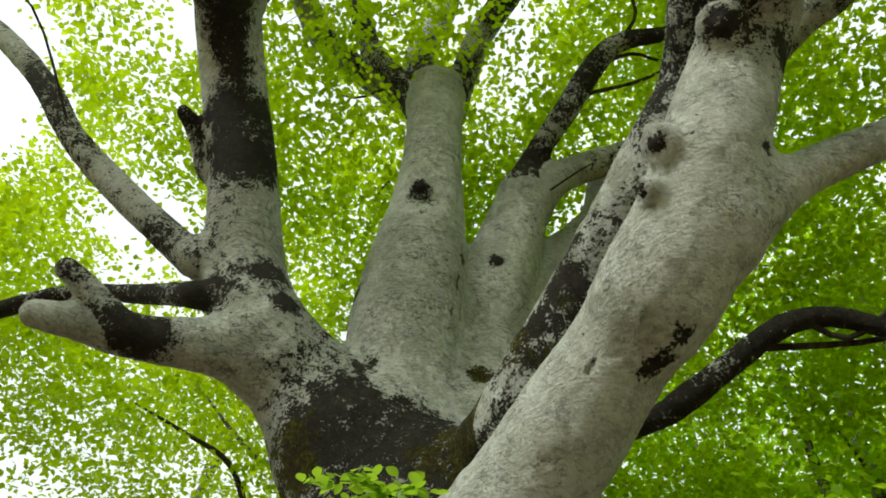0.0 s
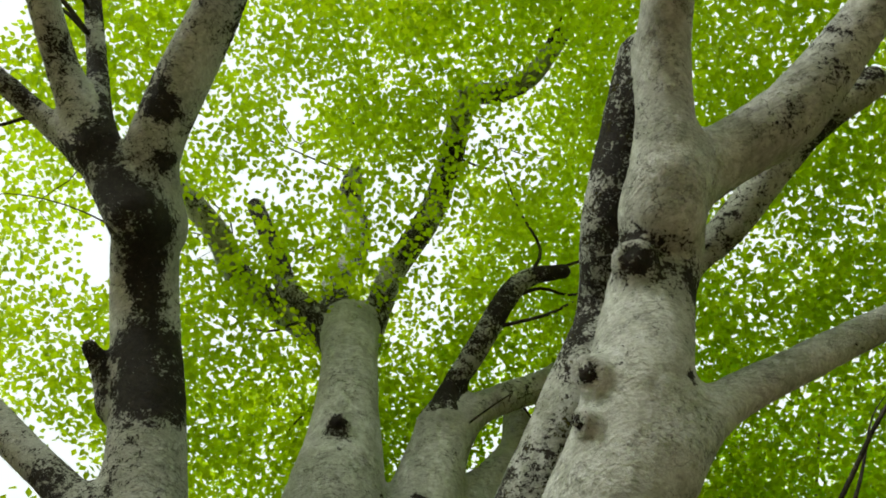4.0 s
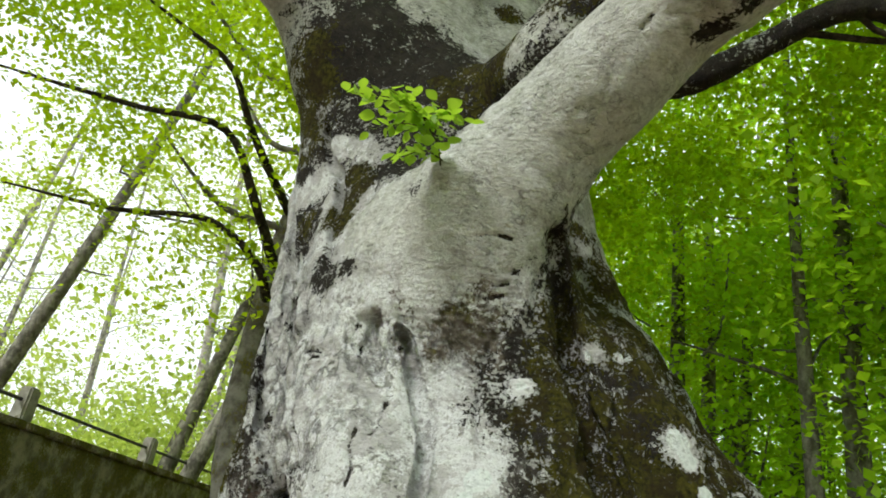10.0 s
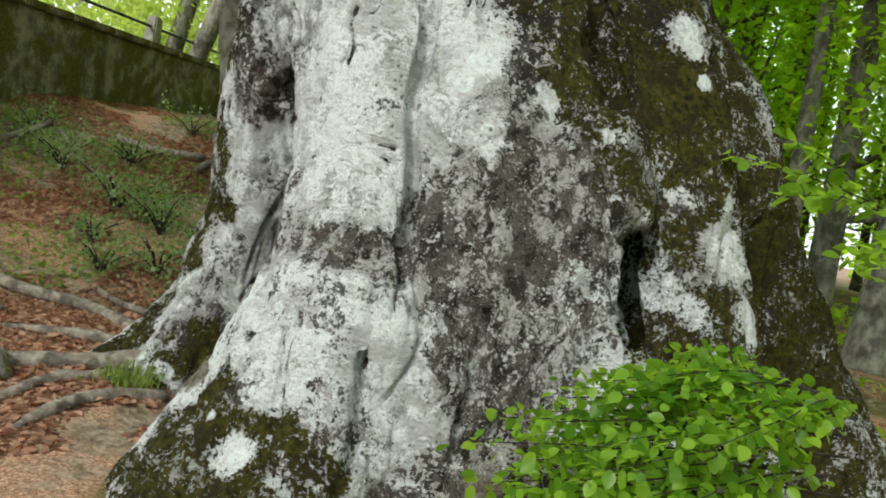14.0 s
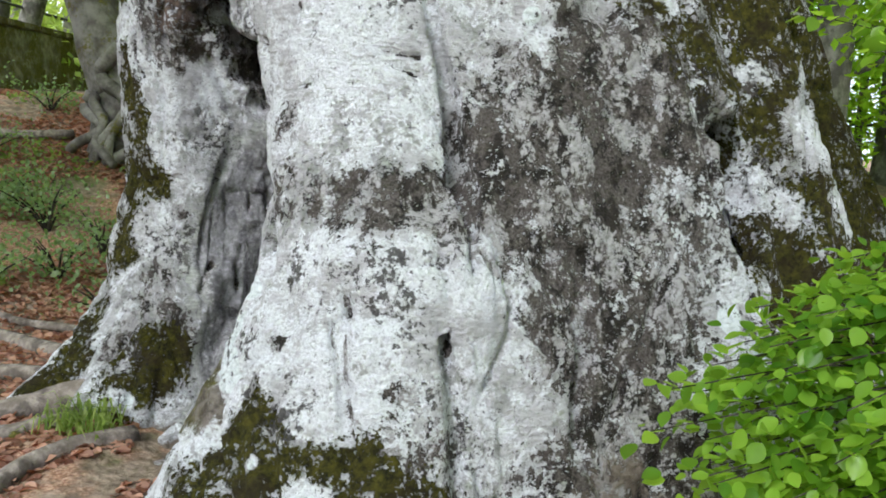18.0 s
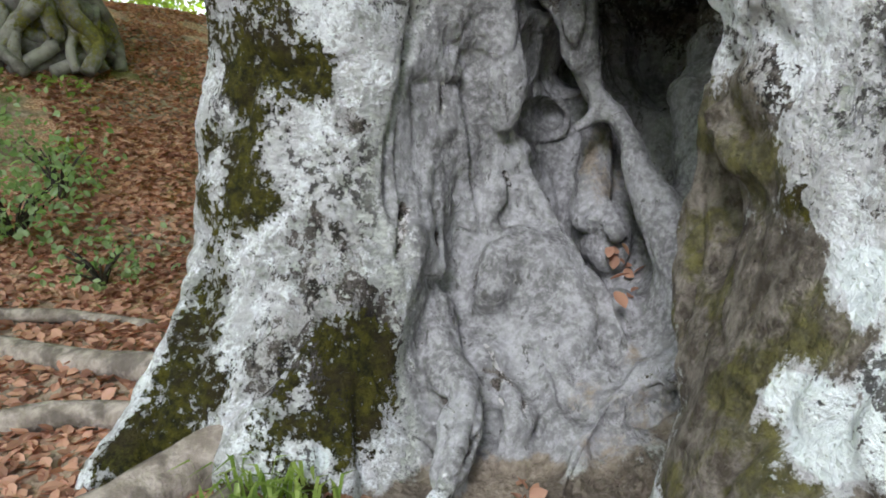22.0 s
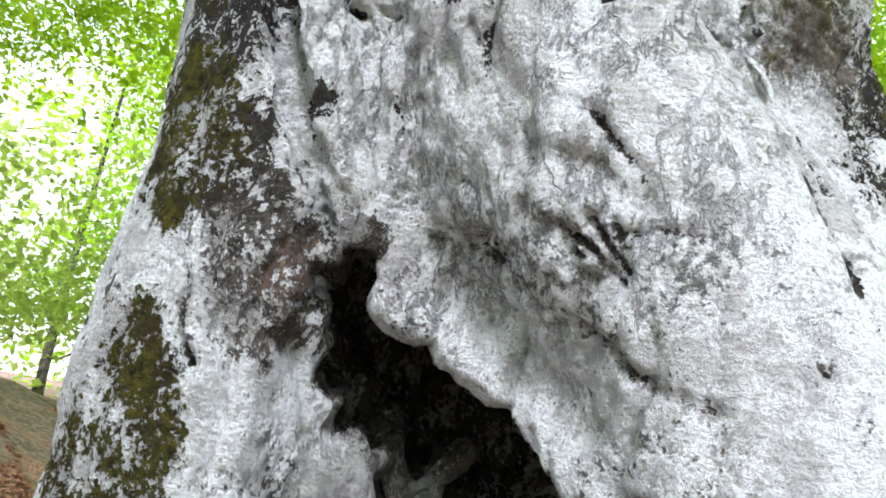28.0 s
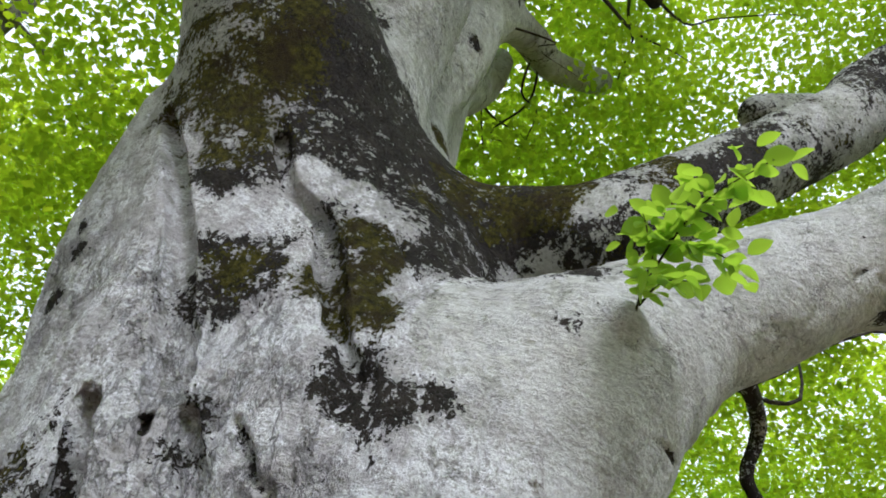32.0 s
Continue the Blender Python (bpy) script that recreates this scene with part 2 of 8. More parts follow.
    fine = t.math("ADD", fine, t.math("MULTIPLY", dark, t.math("MULTIPLY", mid, -0.9)))
    fine = t.math("ADD", fine, t.math("MULTIPLY", moss, t.math("MULTIPLY", grain, 1.6)))
    normal = t.bump(fine, t.math("MULTIPLY", t.math("ADD", 0.6, t.math("MULTIPLY", crusty, 0.4)), t.math("SUBTRACT", 1.0, t.math("MULTIPLY", smooth, 0.1))), 0.034)
    return t.finish(colour, t.mix(moss, (0.75, 0.75, 0.75), (0.95, 0.95, 0.95)), normal, 0.2)


def leaf_material(name, low, high, glow, gloss=0.45):
    """A thin leaf that lets light through."""
    t = Tree(name)
    info = t.nodes.new("ShaderNodeNewGeometry").outputs["Random Per Island"]
    patchy = t.noise(0.55, 2, 0.5)
    f = t.math("ADD", t.math("MULTIPLY", info, 0.6), t.math("MULTIPLY", patchy, 0.55))
    colour = t.mix(t.step(f, 0.2, 0.9), low, high)
    through_leaf = t.nodes.new("ShaderNodeBsdfTranslucent")
    t.put(through_leaf.inputs[0], t.mix(t.step(f, 0.1, 0.9), tuple(0.7 * c for c in glow), glow))
    t.finish(colour, gloss, None, 0.35)
    mixer = t.nodes.new("ShaderNodeMixShader")
    mixer.inputs[0].default_value = 0.6
    t.links.new(t.bsdf.outputs[0], mixer.inputs[1])
    t.links.new(through_leaf.outputs[0], mixer.inputs[2])
    t.links.new(mixer.outputs[0], t.out.inputs[0])
    return t.mat


def wood_material(name, low, high, scale=1.0):
    t = Tree(name)
    a = t.noise(9 * scale, 6, 0.65, stretch=(1, 1, 0.6))
    b = t.noise(45 * scale, 4, 0.6)
    blot = t.step(t.noise(4 * scale, 5, 0.6), 0.48, 0.6)
    colour = t.mix(t.step(a, 0.35, 0.68), low, high)
    colour = t.mix(t.math("MULTIPLY", blot, 0.7), colour, tuple(0.35 * c for c in low))
    return t.finish(colour, 0.85, t.bump(t.math("ADD", a, t.math("MULTIPLY", b, 0.5)), 0.6, 0.02), 0.2)


def litter_ground():
    """Forest floor: trodden soil with red-brown leaf litter and moss."""
    t = Tree("forest_floor")
    soil = t.mix(t.step(t.noise(14, 6, 0.65), 0.35, 0.7), (0.14, 0.108, 0.074), (0.38, 0.305, 0.22))
    cells = t.voronoi(24, "F1")
    leafy = t.ramp(t.noise(70, 3, 0.6), (0.3, (0.14, 0.07, 0.045)), (0.5, (0.36, 0.2, 0.12)), (0.7, (0.66, 0.47, 0.33)))
    where = t.step(t.math("ADD", t.noise(0.9, 4, 0.6), t.math("MULTIPLY", t.noise(9, 3, 0.6), 0.35)), 0.6, 0.76)
    colour = t.mix(where, soil, leafy)
    green = t.step(t.math("ADD", t.noise(0.7, 5, 0.65, distort=0.5), t.math("MULTIPLY", t.noise(6, 4, 0.6), 0.3)), 0.68, 0.8)
    colour = t.mix(t.math("MULTIPLY", green, 0.75), colour, t.mix(t.step(t.noise(40, 4, 0.7), 0.3, 0.7), (0.04, 0.05, 0.012), (0.12, 0.14, 0.03)))
    h = t.math("ADD", t.noise(60, 5, 0.7), t.math("MULTIPLY", cells, 0.8))
    return t.finish(colour, 0.9, t.bump(h, 0.8, 0.02), 0.15)


def stone_material(name, low, high, moss=0.5):
    t = Tree(name)
    a, b = t.noise(5, 7, 0.65), t.noise(30, 6, 0.7)
    colour = t.mix(t.step(a, 0.35, 0.65), low, high)
    green = t.step(t.math("ADD", t.noise(2.2, 5, 0.65), t.math("MULTIPLY", t.math("SUBTRACT", b, 0.5), 0.5)), 0.62 - 0.25 * moss, 0.72 - 0.25 * moss)
    colour = t.mix(green, colour, t.mix(t.step(b, 0.3, 0.7), (0.04, 0.042, 0.012), (0.15, 0.135, 0.03)))
    return t.finish(colour, 0.9, t.bump(t.math("ADD", a, b), 0.7, 0.02), 0.2)


BARK = bark_material()
WALL_STONE = stone_material("mossy_wall", (0.1, 0.09, 0.065), (0.3, 0.275, 0.19), 0.7)
CONCRETE = stone_material("old_concrete", (0.22, 0.21, 0.18), (0.36, 0.35, 0.31), 0.1)
ROCK = stone_material("mossy_rock", (0.16, 0.15, 0.13), (0.3, 0.29, 0.26), 0.45)
IRON = stone_material("painted_rail", (0.05, 0.055, 0.055), (0.09, 0.095, 0.09), 0.0)
GNARL = stone_material("gnarled_bark", (0.08, 0.072, 0.06), (0.24, 0.23, 0.2), 0.35)
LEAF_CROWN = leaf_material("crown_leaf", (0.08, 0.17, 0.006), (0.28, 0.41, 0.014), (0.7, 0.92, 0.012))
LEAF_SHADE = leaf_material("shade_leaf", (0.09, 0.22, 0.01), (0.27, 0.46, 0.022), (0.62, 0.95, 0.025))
# paler copy of the crown leaf: the open background's brightness is in its colour
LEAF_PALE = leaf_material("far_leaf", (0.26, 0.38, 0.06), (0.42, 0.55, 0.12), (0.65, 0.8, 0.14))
LEAF_SPRIG = leaf_material("sprig_leaf", (0.05, 0.15, 0.012), (0.25, 0.42, 0.04), (0.45, 0.7, 0.04), 0.35)
LEAF_HOLLY = leaf_material("holly_leaf", (0.12, 0.2, 0.08), (0.33, 0.42, 0.24), (0.34, 0.5, 0.14), 0.25)
LEAF_DEAD = leaf_material("dead_leaf", (0.15, 0.07, 0.042), (0.8, 0.48, 0.32), (0.35, 0.13, 0.06), 0.5)
GRASS = leaf_material("grass_blade", (0.1, 0.17, 0.03), (0.3, 0.36, 0.1), (0.34, 0.48, 0.08))
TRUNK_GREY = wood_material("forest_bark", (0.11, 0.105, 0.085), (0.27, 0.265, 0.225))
# paler copy of the forest bark, with overbright background light in its colour
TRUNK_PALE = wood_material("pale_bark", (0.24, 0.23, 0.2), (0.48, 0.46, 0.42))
# darker copy of the forest bark: the wood's shade is put into its colour
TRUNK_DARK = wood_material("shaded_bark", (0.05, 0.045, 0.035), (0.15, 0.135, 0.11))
TWIG = wood_material("twig_bark", (0.025, 0.022, 0.016), (0.075, 0.065, 0.05), 2)
ROOT = wood_material("dry_root", (0.15, 0.125, 0.1), (0.32, 0.28, 0.235), 2)
FLOOR = litter_ground()
# knots and the patches of growth on the bark: place, radius and strength
KNOTS = [(1.17, 1.96, 4.75, 0.1), (1.1, 2.08, 4.52, 0.06), (1.52, 1.63, 5.37, 0.13), (-0.38, 4.04, 7.33, 0.1), (-0.01, 3.34, 3.34, 0.05)]
PATCH_DARK = []
PATCH_DARK += [(-0.74, 4.12, 4.65, 0.432, 2.9), (-0.88, 4.16, 4.56, 0.269, 2.9), (-0.29, 4.2, 4.74, 0.33, 2.9), (-0.08, 4.06, 4.33, 0.36, 2.9), (-0.42, 4.16, 4.59, 0.269, 2.9), (0.04, 3.99, 4.48, 0.31, 2.9), (-0.59, 4.17, 4.47, 0.266, 2.9), (-0.82, 4.29, 3.87, 0.103, 2.9), (-0.59, 4.05, 3.52, 0.118, 2.9), (-0.51, 3.81, 2.82, 0.091, 2.9), (-0.41, 3.72, 2.89, 0.09, 2.9), (-0.86, 4.38, 3.26, 0.068, 2.9), (-0.15, 3.46, 3.26, 0.122, 2.9), (0.51, 3.5, 2.48, 0.293, 2.9), (0.7, 3.6, 3.26, 0.208, 2.9), (0.76, 3.68, 2.92, 0.243, 2.9)]
PATCH_DARK += [(1.15, 2.62, 3.93, 0.081, 2.9), (1.21, 2.5, 3.97, 0.064, 2.9), (1.08, 2.71, 3.91, 0.067, 2.9), (-0.73, 4.21, 3.24, 0.071, 2.9), (-0.4, 3.94, 3.6, 0.117, 2.9), (0.53, 3.35, 1.97, 0.278, 2.9), (0.67, 3.44, 2.23, 0.22, 2.9), (0.54, 3.06, 1.29, 0.298, 1.85), (0.7, 3.17, 1.51, 0.278, 1.85), (0.53, 3, 1.11, 0.23, 1.85), (0.71, 3.03, 1.12, 0.295, 1.85), (0.85, 3.11, 1.33, 0.273, 1.85), (0.92, 3, 1.06, 0.17, 1.85), (0.63, 2.97, 0.94, 0.166, 1.85), (0.28, 3.08, 1.21, 0.11, 1.85), (0.29, 3, 1.06, 0.107, 1.85), (-0.09, 2.97, 0.98, 0.126, 1.85), (0.09, 2.93, 0.99, 0.125, 1.85)]
PATCH_DARK += [(-0.3, 3.3, 1.24, 0.073, 1.85), (-0.26, 3.16, 1.04, 0.064, 1.85), (1.4, 3.33, 1.37, 0.145, 1.85), (1.46, 3.3, 1.18, 0.144, 1.85), (1.58, 3.25, 0.97, 0.141, 1.85), (-0.82, 4.36, 0.28, 0.156, 1.85), (-0.82, 4.5, 0.55, 0.098, 1.85), (-0.77, 4.47, 1.58, 0.054, 1.85), (0.54, 2.89, 0.7, 0.105, 1.85), (0.82, 2.96, 0.89, 0.151, 1.85), (0.7, 2.92, 0.77, 0.134, 1.85), (0.19, 2.97, 1.04, 0.09, 1.85), (-0.25, 3.11, 1, 0.14, 1.85), (-0.04, 2.95, 0.99, 0.133, 1.85), (0.13, 2.92, 0.98, 0.106, 1.85), (-0.28, 3.27, 1.24, 0.093, 1.85), (-0.17, 2.93, 0.83, 0.034, 1.85), (-0.07, 2.89, 0.88, 0.029, 1.85)]
PATCH_DARK += [(0.07, 2.81, 0.7, 0.056, 1.85), (-0.01, 2.76, 0.5, 0.076, 1.85), (-0.31, 2.95, 0.61, 0.037, 1.85), (-0.81, 4.5, 0.55, 0.109, 1.85), (-0.89, 4.38, 0.27, 0.147, 1.85), (-0.74, 4.37, 0.33, 0.114, 1.85), (0.37, 3.09, 1.32, 0.139, 1.85), (0.55, 2.99, 1.07, 0.164, 1.85), (-0.14, 2.77, 0.46, 0.05, 1.85), (-0.64, 4.49, 1.63, 0.081, 1.85), (0.62, 2.82, 0.31, 0.16, 2.2), (0.52, 2.77, 0.14, 0.158, 2.2), (0.82, 2.79, 0.16, 0.188, 2.2), (0.33, 2.79, 0.14, 0.105, 2.2), (0.1, 2.73, 0.36, 0.076, 2.2), (0.76, 2.84, 0.42, 0.108, 2.2), (0.91, 2.77, 0.12, 0.161, 2.2), (-0.77, 4.47, 0.54, 0.072, 2.9)]
PATCH_DARK += [(-0.96, 4.53, 0.43, 0.053, 2.9), (-0.84, 4.45, 0.44, 0.037, 2.9), (-0.77, 4.43, 0.45, 0.038, 2.9), (-0.91, 4.42, 0.31, 0.098, 2.9), (-0.78, 4.37, 0.32, 0.085, 2.9), (-0.97, 4.4, 0.23, 0.088, 2.9), (-0.77, 4.31, 0.16, 0.103, 2.9), (-0.89, 4.29, 0.12, 0.081, 2.9), (-0.71, 4.52, 0.81, 0.051, 2.9), (-0.32, 3.25, 0.98, 0.051, 2.9), (-0.35, 3.26, 0.87, 0.034, 2.9), (-0.37, 3.27, 0.79, 0.032, 2.9), (-0.85, 4.59, 0.79, 0.041, 2.9), (0.3, 4, 0.55, 0.197, 2.9), (-0.38, 3.48, 0.61, 0.134, 2.9), (-0.44, 3.46, 0.45, 0.119, 2.9), (-0.53, 3.39, 0.34, 0.112, 2.9), (-0.43, 3.37, 0.57, 0.075, 2.9)]
PATCH_DARK += [(-0.2, 3.72, 0.86, 0.093, 2.9), (0.53, 4.12, 0.96, 0.139, 2.9), (-0.33, 3.56, 0.97, 0.079, 2.3), (-0.33, 3.52, 0.89, 0.079, 2.3), (-0.34, 3.49, 0.8, 0.079, 2.3), (-0.28, 3.6, 0.72, 0.073, 2.3), (-0.83, 4.33, 3.44, 0.159, 2.9), (-0.81, 4.33, 3.24, 0.106, 2.9), (-0.78, 4.16, 4.54, 0.205, 2.9), (-0.82, 4.25, 4.3, 0.18, 2.9), (-0.71, 4.21, 4.24, 0.146, 2.9), (-0.57, 4.15, 4.17, 0.146, 2.9), (0.06, 3.99, 4.23, 0.301, 2.9), (-0.29, 3.9, 3.65, 0.159, 2.9), (0.39, 3.61, 4.15, 0.174, 2.9), (-0.44, 4.08, 4.04, 0.114, 2.9), (-0.96, 4.45, 3.72, 0.103, 2.9), (-0.58, 3.93, 2.98, 0.09, 2.9)]
PATCH_DARK += [(-1.04, 5.12, 3.67, 0.068, 2.9), (-0.79, 4.29, 3.43, 0.079, 2.9), (-1.76, 3.34, 7.06, 0.314, 2.9), (-1.88, 3.17, 7.31, 0.291, 2.9), (-2.09, 2.8, 7.71, 0.154, 2.9), (-2.02, 2.57, 7.84, 0.153, 2.9), (-1.44, 3.84, 5.93, 0.137, 2.9), (-1.26, 3.88, 5.62, 0.108, 2.9), (-2.04, 3.75, 5.15, 0.236, 2.9), (-2.18, 3.68, 5.09, 0.155, 2.9), (-1.85, 3.86, 5.69, 0.171, 2.9), (-0.61, 4.3, 5.4, 0.133, 2.9), (-0.86, 4.33, 6.2, 0.134, 2.9), (1.87, 1.79, 5.31, 0.092, 2.9), (1.68, 1.98, 4.73, 0.069, 2.9), (0.75, 2.95, 4.82, 0.129, 2.9), (0.58, 3.14, 4.59, 0.165, 2.9), (1.53, 1.65, 5.44, 0.152, 2.9)]
PATCH_DARK += [(1.18, 1.99, 4.81, 0.079, 2.9), (1.11, 2.11, 4.55, 0.058, 2.9), (0.32, 4.46, 6.8, 0.101, 2.9), (-0.4, 4.07, 7.27, 0.162, 2.9), (0.03, 4.36, 6.68, 0.085, 2.9), (-2.01, 2.63, 7.82, 0.153, 2.9), (-2.02, 2.93, 7.64, 0.124, 2.9), (-1.89, 2.42, 7.94, 0.153, 2.9), (-2.07, 2.04, 7.91, 0.122, 2.9), (-1.87, 1.86, 8.33, 0.128, 2.9), (-1.89, 1.41, 8.42, 0.127, 2.9), (-2.1, 3.14, 7.33, 0.187, 2.9), (-1.75, 3.28, 7.36, 0.189, 2.9), (-1.88, 3.32, 6.98, 0.269, 2.9), (-2.51, 1.71, 8.38, 0.213, 2.9), (-2.32, 1.97, 8.04, 0.124, 2.9), (0.47, 2.89, 0.69, 0.183, 1.85), (0.61, 2.92, 0.79, 0.216, 1.85)]
PATCH_DARK += [(0.79, 2.94, 0.82, 0.218, 1.85), (0.97, 2.92, 0.81, 0.186, 1.85), (0.78, 2.88, 0.6, 0.215, 1.85), (0.59, 2.85, 0.51, 0.152, 1.85), (0.37, 2.95, 0.93, 0.123, 1.85), (0.99, 3, 1.03, 0.158, 1.85), (0.54, 2.79, 0.23, 0.15, 1.85), (0.41, 2.78, 0.1, 0.12, 1.85), (0.06, 2.68, 0.2, 0.143, 1.85), (0.12, 2.73, 0.32, 0.087, 1.85), (0.65, 2.87, 0.54, 0.153, 1.85), (0.81, 3.01, 1.04, 0.189, 1.85), (-0.05, 2.71, 0.35, 0.086, 1.85), (-0.25, 2.83, 0.49, 0.059, 1.85), (-0.74, 4.44, 1.74, 0.113, 2.9), (-0.7, 4.47, 1.56, 0.115, 2.9), (-0.5, 4.61, 1.85, 0.11, 2.9), (-0.76, 4.46, 1.63, 0.075, 2.9)]
# rows with positive x paint shade onto the hollow's deep back wall
PATCH_DARK += [(-0.57, 4.37, 1.81, 0.079, 2.9), (0.44, 5.14, 1.71, 0.288, 2.9), (0.67, 5.15, 1.53, 0.333, 2.9), (0.87, 4.97, 1.42, 0.299, 2.9), (0.3, 5.16, 1.78, 0.188, 2.9), (0.88, 4.85, 1.24, 0.225, 2.9), (0.29, 5.24, 1.66, 0.19, 2.9), (-0.99, 4.66, 2.43, 0.134, 2.9), (-0.93, 4.57, 1.89, 0.103, 2.9), (-0.8, 4.47, 1.73, 0.121, 2.9), (-0.73, 4.45, 1.63, 0.121, 2.9), (-0.57, 4.53, 1.66, 0.131, 2.9), (-0.82, 4.44, 2.12, 0.063, 2.9), (-0.64, 4.07, 2.42, 0.06, 2.9), (-0.88, 5.27, 2.79, 0.143, 2.9), (-0.83, 4.34, 3.35, 0.182, 2.9)]
PATCH_DARK += [(-0.82, 4.34, 3.23, 0.126, 2.9), (-0.98, 4.49, 3.74, 0.141, 2.9), (-0.6, 3.94, 2.92, 0.101, 2.9), (-0.54, 3.86, 2.84, 0.088, 2.9), (-1, 4.75, 2.48, 0.196, 2.9), (-0.99, 4.69, 2.31, 0.163, 2.9), (-0.11, 3.97, 3.94, 0.287, 2.9), (-0.22, 4.04, 4.12, 0.197, 2.9), (0.02, 3.47, 3.66, 0.141, 2.9), (-0.65, 4.14, 3.74, 0.085, 2.9), (-0.92, 4.38, 3.85, 0.115, 2.9), (-0.78, 4.25, 4.04, 0.12, 2.9), (-0.62, 4.17, 4.05, 0.092, 2.9), (-0.74, 4.32, 2.7, 0.078, 2.9), (-1.02, 5.2, 3.47, 0.075, 2.9), (-1.07, 5.17, 3.81, 0.048, 2.9), (-0.76, 4.3, 2.84, 0.058, 2.9)]
PATCH_DARK += [(-1, 4.8, 2.52, 0.115, 2.9), (-0.99, 4.67, 2.25, 0.126, 2.9), (-0.9, 4.52, 2.03, 0.079, 2.9), (-0.77, 4.4, 2.15, 0.061, 2.9), (-0.82, 4.46, 1.87, 0.095, 2.9), (1.2, 3.6, 2, 0.5, 1.6), (2.3, 4.1, 1, 0.6, 1.8), (1, 3.5, 2.4, 0.35, 1.8)]
PATCH_MOSS = []
PATCH_MOSS += [(-0.65, 4.08, 3.26, 0.18, 3), (-0.59, 4.04, 3.45, 0.162, 3), (-0.56, 3.95, 3.18, 0.113, 3), (-0.85, 4.35, 3.38, 0.145, 3), (-1.07, 4.45, 4.34, 0.396, 3), (-1.19, 4.74, 4.48, 0.247, 3), (0.09, 3.9, 4.41, 0.222, 3), (-0.31, 4.04, 4.08, 0.145, 3), (0.19, 3.66, 4.41, 0.143, 3), (0.74, 3.4, 2.12, 0.216, 3), (0.89, 3.28, 1.8, 0.181, 3), (1.29, 3.44, 1.86, 0.231, 3), (1.37, 3.54, 2.16, 0.268, 3), (1.63, 4.15, 2.57, 0.242, 3), (1.81, 3.93, 1.95, 0.265, 3), (1.34, 3.4, 1.66, 0.227, 3), (1.08, 3.2, 1.5, 0.169, 3), (1.13, 3.47, 2.01, 0.201, 3)]
PATCH_MOSS += [(1.18, 3.56, 2.31, 0.24, 3), (1.6, 3.22, 0.81, 0.24, 3), (2.19, 3.83, 1.07, 0.186, 3), (2.28, 3.8, 0.83, 0.201, 3), (0.77, 3.44, 2.25, 0.224, 3), (0.94, 3.34, 1.93, 0.249, 3), (1.34, 3.77, 2.56, 0.272, 3), (1.58, 3.99, 2.38, 0.235, 3), (1.15, 3.57, 2.35, 0.275, 3), (0.65, 3.49, 2.43, 0.189, 3), (0.74, 3.6, 2.75, 0.244, 3), (0.83, 4.11, 3.46, 0.21, 3), (-0.89, 4.62, 1.24, 0.082, 3), (-0.96, 4.74, 0.98, 0.107, 3), (-1.05, 4.79, 0.6, 0.062, 3), (-1.16, 4.56, 0.15, 0.085, 3), (-0.79, 4.32, 0.19, 0.124, 3), (-1.07, 4.24, -0.09, 0.138, 3)]
PATCH_MOSS += [(-0.85, 4.61, 0.98, 0.071, 3), (-0.94, 4.61, 0.62, 0.084, 3), (0.32, 3.99, 0.58, 0.169, 3), (-0.34, 3.54, 0.62, 0.14, 3), (-0.42, 3.42, 0.55, 0.143, 3), (-0.46, 3.47, 0.41, 0.132, 3), (-0.39, 3.36, 0.67, 0.089, 3), (-0.52, 3.4, 0.35, 0.111, 3), (-0.83, 4.33, 0.21, 0.096, 3), (0.1, 3.9, 0.73, 0.128, 3), (-0.44, 3.32, 0.56, 0.079, 3), (-0.47, 3.4, 0.46, 0.084, 3), (-0.55, 3.28, 0.36, 0.064, 3), (-0.36, 3.43, 0.74, 0.078, 3), (-0.34, 3.51, 0.66, 0.091, 3), (3.05, 17.25, 5.55, 0.965, 3), (-0.98, 4.66, 2.1, 0.085, 3), (-1, 4.82, 2.57, 0.212, 3)]
PATCH_MOSS += [(-1, 4.84, 2.21, 0.153, 3), (-1, 4.75, 1.91, 0.142, 3), (-0.96, 4.61, 1.94, 0.115, 3), (-0.97, 4.71, 1.41, 0.133, 3), (-0.23, 2.68, 0.24, 0.218, 3), (-0.37, 2.81, 0.34, 0.091, 3), (-0.09, 2.64, 0.16, 0.175, 3), (-0.29, 2.66, 0.16, 0.202, 3), (1.48, 3.22, 0.73, 0.189, 3), (1.64, 3.21, 0.78, 0.158, 3), (0.05, 2.65, 0.09, 0.098, 3), (-0.34, 2.81, 0.38, 0.137, 3), (-0.74, 2.89, -0.05, 0.186, 3), (-0.56, 2.76, 0.08, 0.226, 3), (-0.49, 2.83, 0.24, 0.198, 3), (-0.01, 2.65, 0.16, 0.188, 3), (-0.63, 2.72, -0.07, 0.224, 3), (-0.15, 2.6, 0.05, 0.185, 3)]
